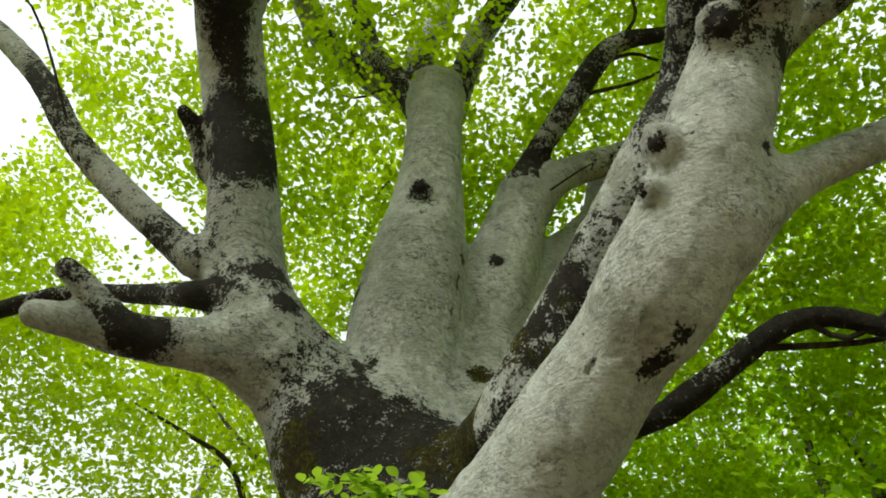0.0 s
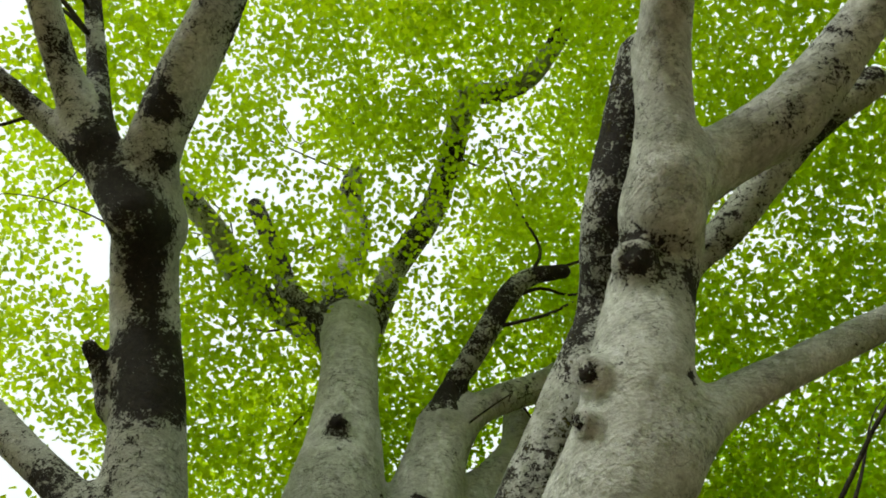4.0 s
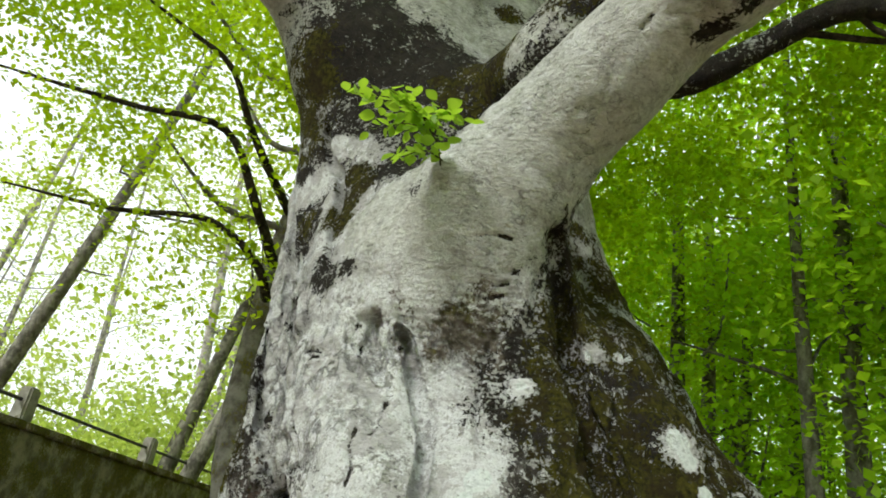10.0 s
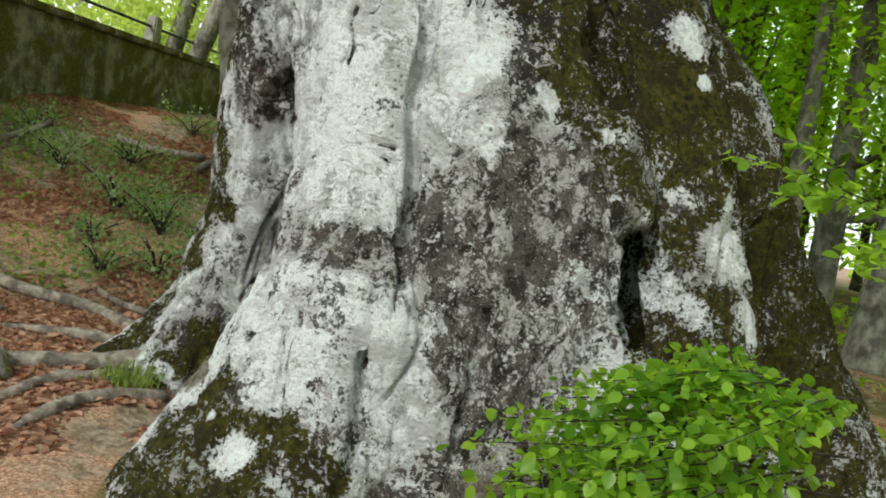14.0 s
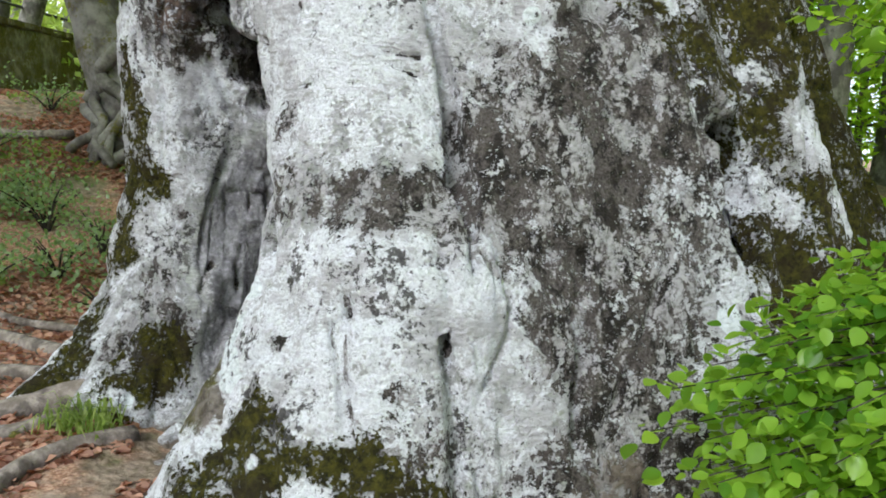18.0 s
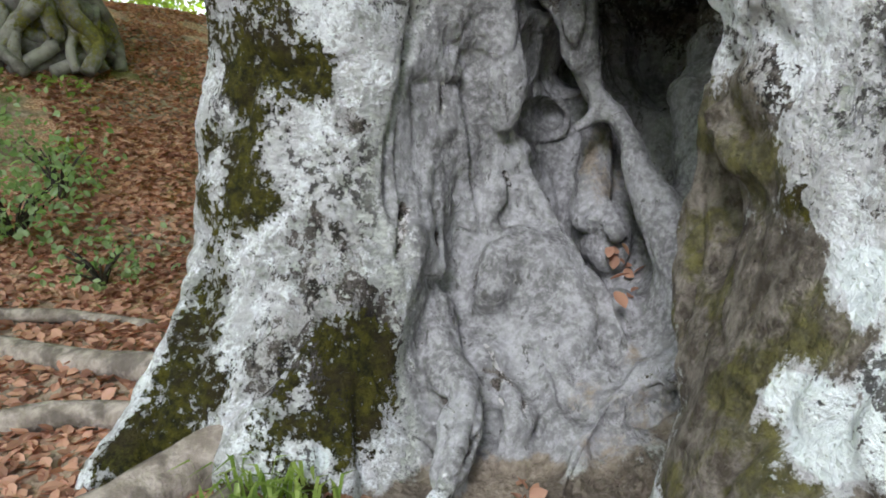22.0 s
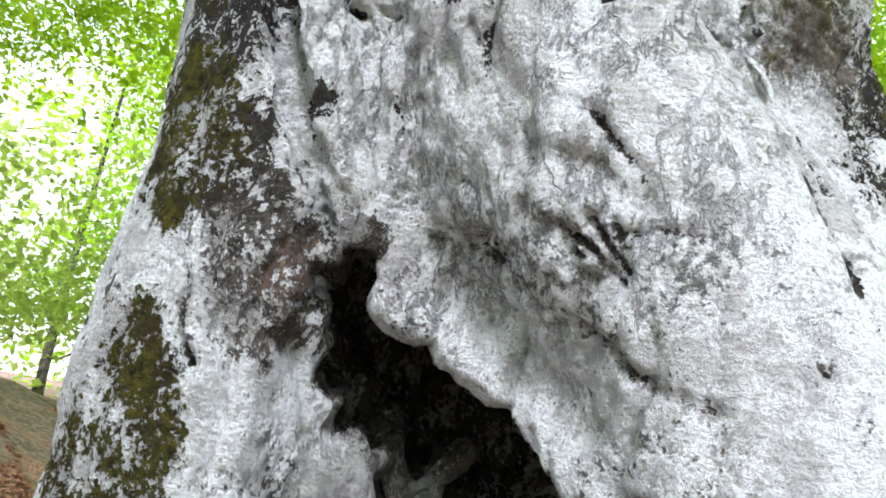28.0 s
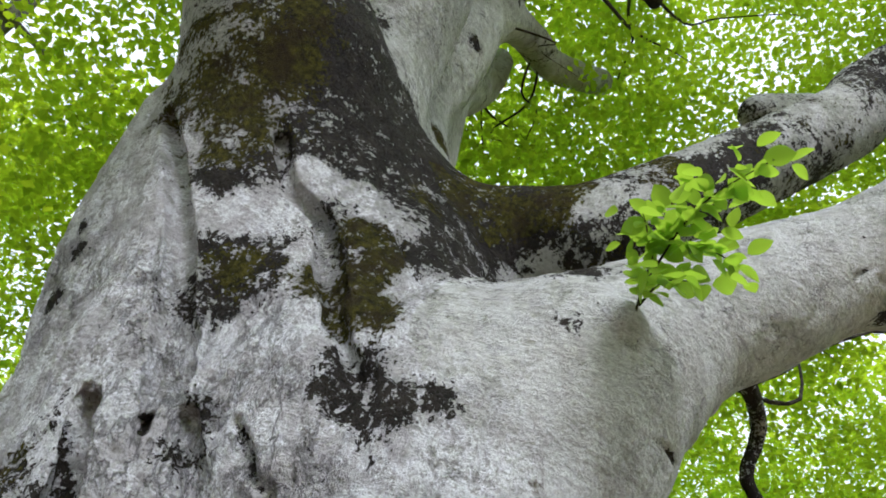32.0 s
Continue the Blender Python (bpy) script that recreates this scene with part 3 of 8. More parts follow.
PATCH_MOSS += [(0.97, 4.04, 3.08, 0.296, 3), (1.09, 3.63, 2.55, 0.262, 3), (0.81, 3.42, 2.18, 0.162, 3), (1.28, 3.43, 1.8, 0.2, 3), (-1.06, 4.24, 4.55, 0.241, 3), (-1.12, 4.43, 4.43, 0.184, 3), (0.23, 4.52, 5.49, 0.171, 3), (0.44, 3.28, 4.62, 0.128, 3), (-0.94, 4.68, 1.27, 0.144, 3), (-0.94, 4.66, 1.38, 0.103, 3), (-0.98, 4.78, 1.19, 0.126, 3), (-0.93, 4.68, 1.1, 0.122, 3), (-0.83, 4.59, 0.96, 0.121, 3), (-0.91, 4.67, 0.89, 0.1, 3), (-0.99, 4.98, 1.08, 0.134, 3), (-1.02, 4.82, 0.74, 0.101, 3), (-0.98, 4.65, 2.1, 0.157, 3), (-0.98, 4.66, 1.96, 0.174, 3)]
PATCH_MOSS += [(-0.97, 4.76, 1.05, 0.094, 3), (-0.86, 4.62, 0.97, 0.091, 3), (-0.95, 4.68, 0.76, 0.094, 3), (-0.94, 4.61, 0.62, 0.093, 3), (-1.07, 4.7, 0.41, 0.097, 3), (-1.13, 4.62, 0.24, 0.106, 3), (-1.22, 4.52, 0.09, 0.113, 3), (-1.32, 4.44, -0.02, 0.13, 3), (-1.02, 4.68, 0.53, 0.071, 3), (-0.99, 4.25, -0.01, 0.128, 3), (-0.79, 4.33, 0.23, 0.134, 3), (-0.81, 4.28, 0.1, 0.155, 3), (-0.55, 4.02, 3.49, 0.178, 3), (-0.55, 3.92, 3.16, 0.121, 3), (-0.59, 4.06, 3.63, 0.122, 3), (0.06, 3.96, 4.42, 0.238, 3), (-0.97, 4.43, 3.97, 0.195, 3), (-0.09, 4.07, 4.39, 0.157, 3)]
PATCH_MOSS += [(0.18, 3.73, 4.47, 0.198, 3), (1.5, 3.9, 2.2, 0.6, 2.9), (2.1, 4, 1.4, 0.6, 2.9), (1, 3.9, 3, 0.4, 1.4), (2.2, 3.9, 0.4, 0.6, 2.9)]
PATCH_LICHEN = []
PATCH_LICHEN += [(-0.23, 3.3, 1.75, 0.278, 1), (-0.39, 3.53, 2.07, 0.23, 1), (-0.08, 3.17, 1.48, 0.206, 1), (0.46, 3.15, 1.55, 0.058, 1), (0.34, 3.32, 1.89, 0.128, 1), (0.45, 3.36, 2.01, 0.094, 1), (0.19, 3.53, 2.32, 0.099, 1), (0.53, 3.47, 2.34, 0.071, 1), (0.72, 3.28, 1.77, 0.056, 1), (0.99, 3.24, 1.66, 0.04, 1), (1.34, 3.54, 2.19, 0.117, 1), (1.43, 3.49, 2, 0.06, 1), (1.36, 3.36, 1.48, 0.047, 1), (1.66, 3.34, 1.27, 0.118, 1), (1.64, 3.41, 1.49, 0.048, 1), (1.81, 3.32, 0.98, 0.093, 1), (0.91, 3.63, 2.63, 0.074, 1), (1.02, 3.64, 2.63, 0.063, 1)]
PATCH_LICHEN += [(1.36, 3.26, 1.07, 0.101, 1), (-0.49, 3.24, 0.48, 0.056, 1), (-0.41, 3.23, 0.66, 0.019, 1), (-0.39, 3.24, 0.71, 0.039, 1), (-0.45, 3.09, 0.52, 0.044, 1), (-0.42, 3.14, 0.6, 0.038, 1), (-0.92, 4.32, 0.15, 0.032, 1), (-0.93, 4.25, 0.03, 0.038, 1), (-0.84, 4.56, 0.68, 0.107, 1), (-0.96, 4.49, 0.37, 0.049, 1), (-0.28, 2.69, 0.23, 0.067, 1), (-0.23, 2.8, 0.46, 0.105, 1), (-0.15, 2.88, 0.74, 0.136, 1), (0.07, 2.84, 0.81, 0.106, 1), (0.24, 2.85, 0.74, 0.098, 1), (0.25, 2.81, 0.48, 0.082, 1), (1.02, 2.9, 0.74, 0.113, 1), (1.7, 3.38, 1.29, 0.101, 1)]
PATCH_LICHEN += [(1.53, 3.25, 0.95, 0.098, 1), (0.48, 3.15, 1.57, 0.051, 1), (0.92, 3, 1.07, 0.063, 1), (1.37, 3.36, 1.48, 0.047, 1), (-0.72, 4.22, 3.89, 0.09, 1), (-1, 4.57, 3.59, 0.146, 1), (-0.86, 4.34, 3.59, 0.072, 1), (-0.72, 4.18, 3.16, 0.128, 1), (-1.06, 4.61, 3.96, 0.069, 1), (0.32, 3.85, 4.15, 0.112, 1), (0.23, 3.6, 4.29, 0.063, 1), (-0.27, 3.6, 3.17, 0.198, 1), (-0.69, 4.16, 3.48, 0.05, 1), (0.34, 3.19, 3.41, 0.322, 1), (-0.16, 3.53, 2.97, 0.268, 1), (-0.48, 4.25, 5.46, 0.267, 1), (0.26, 3.52, 4.36, 0.084, 1), (-0.3, 2.7, 0.24, 0.097, 1)]
PATCH_LICHEN += [(0.31, 3.91, 4.14, 0.133, 1), (0.24, 3.58, 4.3, 0.077, 1), (-0.89, 4.38, 3.57, 0.102, 1), (-0.75, 4.24, 3.86, 0.087, 1), (-0.65, 4.07, 3.18, 0.064, 1), (-0.77, 4.29, 3.06, 0.109, 1), (-0.68, 4.09, 2.97, 0.087, 1)]
PATCH_SKIN = []
PATCH_SKIN += [(-0.16, 4.51, 0.36, 0.269, -2.6), (0.22, 4.34, 0.56, 0.283, -2.6), (-0.25, 4.68, 0.68, 0.142, -2), (-0.11, 4.72, 0.86, 0.147, -2.4), (-0.15, 4.24, 0.06, 0.24, -2.6), (0.13, 4.63, 0.77, 0.246, -2.6), (0.1, 4.19, 0.28, 0.228, -2.6), (0.9, 4.88, 0.85, 0.259, -2.6), (-0.33, 4.58, 0.31, 0.121, -2), (-0.47, 4.32, 0.13, 0.109, -2), (-0.46, 4.11, 0.03, 0.138, -2.4), (-0.6, 4.13, 0.02, 0.098, -1.2), (-0.46, 4.55, 0.56, 0.092, -1.5), (-0.45, 4.59, 0.83, 0.108, -1.2), (0.19, 4.62, 0.82, 0.256, -2.4), (-0.23, 4.62, 1.04, 0.126, -2.4), (0.92, 4.88, 0.9, 0.268, -2.4)]
PATCH_RUST = []
PATCH_RUST += [(-0.77, 4.43, 1.93, 0.074, 1.8), (-0.7, 4.42, 1.74, 0.113, 1.8), (-0.74, 4.45, 1.65, 0.073, 1.8), (-0.43, 4.7, 1.72, 0.097, 1.8), (-0.95, 4.51, 3.12, 0.054, 1.8), (-0.99, 4.59, 3.32, 0.037, 1.8), (-0.7, 4.45, 1.63, 0.105, 1.8), (-0.41, 4.71, 1.87, 0.117, 1.8)]
PATCH_ROUGH = [(0.05, 3.58, 2.5, 0.2, 0.6), (0.25, 3.54, 2.58, 0.2, 0.6)]
PATCH_ROUGH += [(-1.02, 5.14, 3.53, 0.393, 0.6), (-1, 4.78, 2.77, 0.308, 0.6), (-0.81, 4.39, 2.65, 0.266, 0.6), (-0.94, 4.49, 3.25, 0.26, 0.6), (-0.7, 4.14, 2.72, 0.202, 0.6), (-0.74, 4.22, 3.14, 0.183, 0.6), (-0.82, 4.42, 2.35, 0.245, 0.6), (-0.62, 3.94, 2.45, 0.145, 0.6), (0.26, 3.52, 2.64, 0.221, 0.6), (-0.62, 4.34, 2.18, 0.2, 0.6), (-0.51, 4.31, 2.02, 0.201, 0.6), (-0.54, 3.93, 1.92, 0.171, 0.6), (-0.42, 4.02, 1.75, 0.179, 0.6), (-0.86, 4.46, 2.36, 0.159, 0.6), (-0.33, 4.26, 1.68, 0.169, 0.6), (0.01, 4.22, 1.56, 0.164, 0.6), (-0.53, 4.56, 1.24, 0.152, 0.6), (-0.86, 4.53, 1.57, 0.103, 0.6)]
PATCH_ROUGH += [(-0.35, 3.35, 0.94, 0.132, 0.6), (-0.38, 4.61, 0.69, 0.114, 0.6), (-0.44, 3.62, 2.25, 0.207, 0.6)]
PATCH_ROUGH += [(-0.45, 3.75, 2.2, 0.45, 0.5), (-0.35, 3.55, 1.8, 0.4, 0.45), (-0.6, 4.1, 2.6, 0.5, 0.5), (-0.3, 3.9, 1.6, 0.3, 0.5)]
PATCH_EARTH = []
PATCH_EARTH += [(0.27, 4.75, 0.66, 0.08, 1.4), (0.24, 4.72, 0.54, 0.07, 1.4), (0.213, 4.757, 0.605, 0.07, 1.3), (0.189, 4.691, 0.507, 0.06, 1.3), (0.264, 4.769, 0.696, 0.05, 1.2), (0.32, 4.83, 0.55, 0.117, 1.5), (0.52, 2.76, 0.06, 0.147, 1.5), (0.72, 2.78, 0.12, 0.124, 1.5), (0.68, 2.8, 0.2, 0.124, 1.5), (0.42, 2.77, 0.04, 0.122, 1.5), (-0.147, 4.208, 0.087, 0.09, 1.5), (0.044, 4.248, 0.145, 0.06, 1.5), (0.006, 4.068, 0.035, 0.12, 1.5), (0.061, 3.948, 0.002, 0.12, 1.5), (-0.203, 4.018, 0.023, 0.12, 1.5), (-0.433, 3.941, 0.021, 0.12, 1.5), (-0.148, 3.898, -0.083, 0.14, 1.5), (-0.542, 3.966, 0.022, 0.1, 1.5), (-0.092, 3.836, 0.222, 0.08, 1.5)]
# scars where twigs have died
EYES = [(1.112, 1.921, 4.678, 0.05), (1.042, 2.082, 4.502, 0.035), (-0.354, 3.963, 7.272, 0.06), (0.354, 4.46, 6.8, 0.04), (1.49, 1.571, 5.258, 0.06)]
# grey skin inside the hollow
INSIDE = [(-0.1, 4.5, 0.3, 0.4, -3.4), (0.25, 4.5, 0.6, 0.5, -3.4), (-0.28, 4.62, 0.8, 0.26, -3.4), (-0.36, 4.58, 0.5, 0.2, -3.4), (-0.36, 4.36, 0.08, 0.2, -3.4), (0.3, 4.6, 1.0, 0.5, -3.4), (-0.2, 4.68, 1.05, 0.2, -3.4), (-0.5, 4.2, -0.02, 0.12, -3.0)]
# round plates of pale green-white lichen, and the brown flank inside the hollow
ROSETTES = [(1.306, 3.553, 2.241, 0.075, 1), (1.357, 3.532, 2.153, 0.05, 1), (1.437, 3.504, 2.018, 0.045, 1), (0.99, 3.245, 1.676, 0.03, 1), (1.075, 3.665, 2.664, 0.05, 1), (0.87, 3.608, 2.612, 0.035, 1), (0.456, 3.156, 1.576, 0.045, 1), (0.385, 3.296, 1.867, 0.075, 1), (0.332, 3.261, 1.751, 0.05, 1), (0.702, 3.284, 1.783, 0.04, 1), (1.711, 3.936, 2.099, 0.022, 1), (3.535, 8.101, 3.207, 0.035, 1), (0.54, 3.475, 2.344, 0.03, 1), (0.771, 3.41, 2.13, 0.02, 1), (-0.477, 3.244, 0.508, 0.075, 1), (-0.498, 3.188, 0.46, 0.035, 1), (-0.468, 3.295, 0.52, 0.03, 1), (-0.449, 3.084, 0.511, 0.065, 1), (-0.408, 3.224, 0.658, 0.024, 1), (-0.393, 3.253, 0.707, 0.045, 1), (-0.377, 3.172, 0.724, 0.045, 1), (-0.411, 3.143, 0.619, 0.045, 1), (-0.435, 3.163, 0.574, 0.03, 1), (-0.928, 4.251, 0.026, 0.035, 1), (-0.973, 4.278, 0.042, 0.025, 1), (-0.247, 2.686, 0.239, 0.055, 1), (-0.393, 2.814, 0.326, 0.03, 1), (1.061, 2.893, 0.67, 0.055, 1), (1.171, 2.892, 0.543, 0.045, 1), (-0.453, 3.053, 0.484, 0.045, 1), (-0.471, 3.161, 0.506, 0.04, 1), (-0.499, 3.019, 0.397, 0.04, 1), (-0.905, 4.239, 0.02, 0.03, 1)]
DAMP = [(-0.061, 3.597, 2.653, 0.1, 0.51), (0.162, 3.543, 2.663, 0.13, 0.51), (0.118, 3.599, 2.494, 0.1, 0.48), (0.359, 3.513, 2.583, 0.1, 0.48), (-0.128, 3.582, 2.736, 0.06, 0.48), (0.29, 3.47, 2.842, 0.1, 0.51), (0.39, 3.493, 2.43, 0.1, 0.41), (0.12, 3.53, 2.5, 0.16, 0.51), (0.3, 3.5, 2.6, 0.18, 0.48), (0.42, 3.5, 2.75, 0.14, 0.41), (0.3, 3.45, 2.3, 0.14, 0.41), (-0.299, 3.658, 0.609, 0.12, 1), (-0.241, 3.668, 0.735, 0.1, 1), (-0.355, 3.54, 0.565, 0.14, 1), (-0.442, 3.43, 0.498, 0.16, 1), (-0.302, 3.605, 0.904, 0.1, 1), (-0.329, 3.53, 0.828, 0.1, 1), (-0.502, 3.394, 0.39, 0.16, 1), (-0.379, 3.434, 0.652, 0.11, 1), (-0.547, 3.363, 0.322, 0.15, 1), (-0.529, 3.242, 0.408, 0.12, 1), (-0.483, 3.324, 0.475, 0.12, 1), (-0.431, 3.311, 0.597, 0.1, 1), (-0.444, 3.239, 0.573, 0.1, 1), (-0.472, 3.147, 0.497, 0.12, 1), (-0.522, 3.165, 0.418, 0.12, 1), (-0.488, 3.085, 0.447, 0.12, 1), (-0.414, 3.192, 0.636, 0.08, 1), (-0.391, 3.367, 0.683, 0.06, 1), (-0.2, 3.72, 0.85, 0.12, 1), (-0.2, 3.73, 0.65, 0.12, 1), (-0.22, 3.68, 0.45, 0.12, 1), (-0.3, 3.6, 0.25, 0.14, 1)]
# shade of the hollow's deep upper part, painted as dark colour
HOLLOW_SHADE = [(0.07, 4.87, 1.65, 0.34, 1), (0.37, 4.89, 1.57, 0.36, 1), (0.64, 4.8, 1.45, 0.36, 1), (0.69, 4.64, 1.32, 0.26, 1), (-0.22, 4.73, 1.61, 0.2, 1), (-0.12, 4.75, 1.42, 0.2, 1), (-0.31, 4.64, 1.48, 0.15, 1), (0.3, 4.7, 2.0, 0.5, 1)]
AXES = {}
AXES["left_stem"] = [(-0.81, 4.6, 4.79, 0.5), (-1.14, 4.55, 5.33, 0.42), (-1.47, 4.18, 5.58, 0.365), (-1.76, 4.06, 6.18, 0.335), (-1.91, 3.62, 7.04, 0.3), (-2.1, 3.18, 7.8, 0.299), (-2.12, 2.62, 8.14, 0.3), (-2.09, 2.53, 8.23, 0.307)]
AXES["left_stem_b"] = [(-2.1, 2.41, 8.38, 0.295), (-2.08, 1.9, 8.48, 0.26), (-1.83, 1.32, 8.73, 0.248), (-1.49, 0.7, 8.98, 0.23), (-1.29, 0.17, 9.3, 0.212)]
AXES["left_stem_a"] = [(-2.12, 2.27, 7.98, 0.248), (-2.54, 1.9, 8.5, 0.195), (-2.92, 1.15, 8.97, 0.153), (-3.03, 0.45, 9.05, 0.142), (-3.22, -0.22, 9.39, 0.13)]
AXES["left_stem_a2"] = [(-2.53, 1.75, 8.56, 0.13), (-2.75, 1.22, 9.35, 0.1), (-2.97, 0.53, 10.13, 0.088)]
AXES["left_stem_a3"] = [(-2.69, 1.85, 8.53, 0.13), (-3.19, 1.56, 8.89, 0.112), (-3.59, 1.21, 9.01, 0.106), (-4.11, 0.85, 9.09, 0.094)]
AXES["stub_limb"] = [(-1.14, 4.5, 5.29, 0.34), (-1.55, 4.21, 5.37, 0.27), (-1.83, 4.01, 5.29, 0.21), (-2.23, 3.85, 5.2, 0.168), (-2.56, 3.66, 5.14, 0.132), (-2.79, 3.44, 5.03, 0.1)]
AXES["stub_twig"] = [(-2.31, 3.71, 5.13, 0.1), (-2.48, 3.51, 5.28, 0.088), (-2.69, 3.35, 5.39, 0.084)]
AXES["left_branch"] = [(-2.17, 3.95, 6.19, 0.155), (-2.46, 3.91, 6.44, 0.145), (-3.09, 3.74, 6.97, 0.14), (-3.68, 3.53, 7.52, 0.123), (-4.08, 3.27, 8.04, 0.122), (-4.85, 3.06, 8.79, 0.118), (-5.7, 2.93, 9.41, 0.112)]
AXES["left_dark"] = [(-2.01, 3.9, 5.72, 0.11), (-2.63, 4.17, 6.01, 0.085), (-3.45, 4.39, 6.25, 0.08), (-4.05, 4.47, 6.12, 0.08), (-4.65, 4.6, 5.95, 0.07)]
AXES["left_short"] = [(-2.23, 3.6, 7.02, 0.1), (-2.35, 3.37, 7.26, 0.076), (-2.41, 3.17, 7.29, 0.065)]
AXES["mid_stem"] = [(-0.44, 4.85, 4.98, 0.6), (-0.41, 4.75, 5.51, 0.5), (-0.44, 4.59, 5.99, 0.49), (-0.4, 4.46, 6.65, 0.445), (-0.37, 4.46, 7.4, 0.385), (-0.37, 4.4, 8.2, 0.32), (-0.39, 4.37, 9.14, 0.315), (-0.42, 4.36, 9.78, 0.312)]
AXES["mid_stem_a"] = [(-0.59, 4.46, 9.55, 0.185), (-0.84, 4.27, 9.85, 0.15), (-1.24, 4.12, 10.38, 0.148), (-1.5, 3.88, 11.16, 0.133), (-1.84, 3.54, 11.87, 0.115)]
AXES["mid_stem_b"] = [(-0.3, 4.48, 9.65, 0.237), (-0.09, 4.31, 10.19, 0.175), (0.09, 4.12, 10.9, 0.175), (0.59, 3.69, 11.71, 0.183), (0.93, 2.91, 12.14, 0.177), (1.15, 2.17, 12.48, 0.162), (1.6, 2.09, 12.48, 0.153), (2.08, 1.87, 12.53, 0.145), (2.51, 1.35, 12.78, 0.13)]
AXES["mid_stem_c"] = [(-0.53, 4.4, 10.09, 0.262), (-0.73, 4.5, 11.17, 0.191), (-0.48, 4.48, 12.88, 0.201), (-0.64, 3.97, 13.63, 0.195), (-0.34, 3.03, 13.99, 0.13)]
AXES["mid_right_stem"] = [(0.21, 4.9, 5.25, 0.42), (0.19, 5, 6.06, 0.385), (0.33, 4.81, 6.88, 0.36), (0.47, 4.76, 7.51, 0.325), (0.59, 4.7, 8, 0.28)]
AXES["mid_right_a"] = [(0.59, 4.58, 8.13, 0.195), (0.71, 4.46, 8.49, 0.127), (1.04, 4.1, 8.82, 0.133), (1.36, 3.82, 9.3, 0.13), (1.66, 3.68, 9.61, 0.113), (2.09, 3.62, 9.65, 0.087)]
AXES["mid_right_b"] = [(0.65, 4.69, 8.03, 0.236), (0.98, 4.62, 8.35, 0.175), (1.43, 4.67, 8.7, 0.168), (1.93, 4.76, 9.11, 0.168), (2.62, 4.57, 9.6, 0.159)]
AXES["rear_stem"] = [(0.59, 5.2, 6.25, 0.36), (0.79, 5.22, 7.43, 0.29), (1.14, 5.29, 7.98, 0.245), (1.46, 5.32, 8.57, 0.2), (1.51, 5.19, 8.95, 0.165)]
AXES["rear_left"] = [(-0.4, 5.76, 10.8, 0.236), (-0.68, 5.28, 10.76, 0.177), (-1.46, 4.83, 11.1, 0.171), (-2.03, 4.24, 11.14, 0.183), (-2.22, 3.66, 11.12, 0.171), (-2.94, 3.06, 11.74, 0.153)]
AXES["big_limb"] = [(0.05, 3.95, 3.06, 0.469), (0.25, 3.68, 3.34, 0.429), (0.52, 3.4, 3.7, 0.325), (0.75, 3.1, 3.93, 0.302), (0.99, 2.8, 4.16, 0.276), (1.15, 2.54, 4.28, 0.315), (1.34, 2.31, 4.57, 0.305), (1.46, 2.07, 4.88, 0.275), (1.65, 1.89, 5.4, 0.255), (1.77, 1.68, 5.65, 0.25), (1.74, 1.47, 5.63, 0.248)]
AXES["limb_up"] = [(1.79, 1.26, 5.74, 0.224), (1.83, 0.96, 6.04, 0.179), (1.86, 0.59, 6.29, 0.169), (1.89, 0.2, 6.41, 0.16), (1.97, -0.12, 6.71, 0.153)]
AXES["limb_right"] = [(1.95, 1.32, 5.9, 0.224), (2.25, 1.2, 6.03, 0.208), (2.66, 0.97, 6.13, 0.212), (3.07, 0.57, 6.36, 0.171), (3.37, 0.21, 6.5, 0.153)]
AXES["limb_far"] = [(2.17, 3.02, 7.09, 0.165), (2.75, 2.56, 7.53, 0.147), (3.04, 2.32, 7.6, 0.157), (3.71, 1.56, 7.91, 0.163), (4.3, 1.14, 8.02, 0.147)]
AXES["limb_arm"] = [(1.49, 2.3, 4.47, 0.18), (1.73, 2.25, 4.7, 0.15), (2.01, 2.23, 4.91, 0.121), (2.42, 2.17, 5.1, 0.108), (2.91, 2.14, 5.37, 0.103), (3.6, 2.1, 5.75, 0.095), (4.3, 2.05, 6.1, 0.08)]
AXES["mossy_limb"] = [(0.08, 4.57, 4.42, 0.33), (0.35, 3.97, 4.41, 0.26), (0.49, 3.59, 4.41, 0.24), (0.91, 3.08, 4.94, 0.225), (1.35, 2.5, 5.54, 0.215), (1.6, 2.33, 6.03, 0.21), (1.6, 1.7, 6.16, 0.201), (1.74, 1.17, 6.45, 0.189), (1.83, 0.7, 6.56, 0.177)]
AXES["dark_arm"] = [(1.06, 4.45, 4.87, 0.12), (1.46, 4.27, 4.9, 0.09), (1.63, 4.11, 4.93, 0.1), (1.98, 4, 5.17, 0.086), (2.31, 3.82, 5.34, 0.082), (2.64, 3.78, 5.4, 0.078), (2.99, 3.76, 5.25, 0.072), (3.43, 3.86, 5.17, 0.064), (3.56, 4.06, 4.87, 0.055), (3.85, 3.97, 4.66, 0.05), (4.16, 3.76, 4.54, 0.045), (4.55, 3.5, 4.38, 0.04), (4.97, 3.16, 4.27, 0.03)]
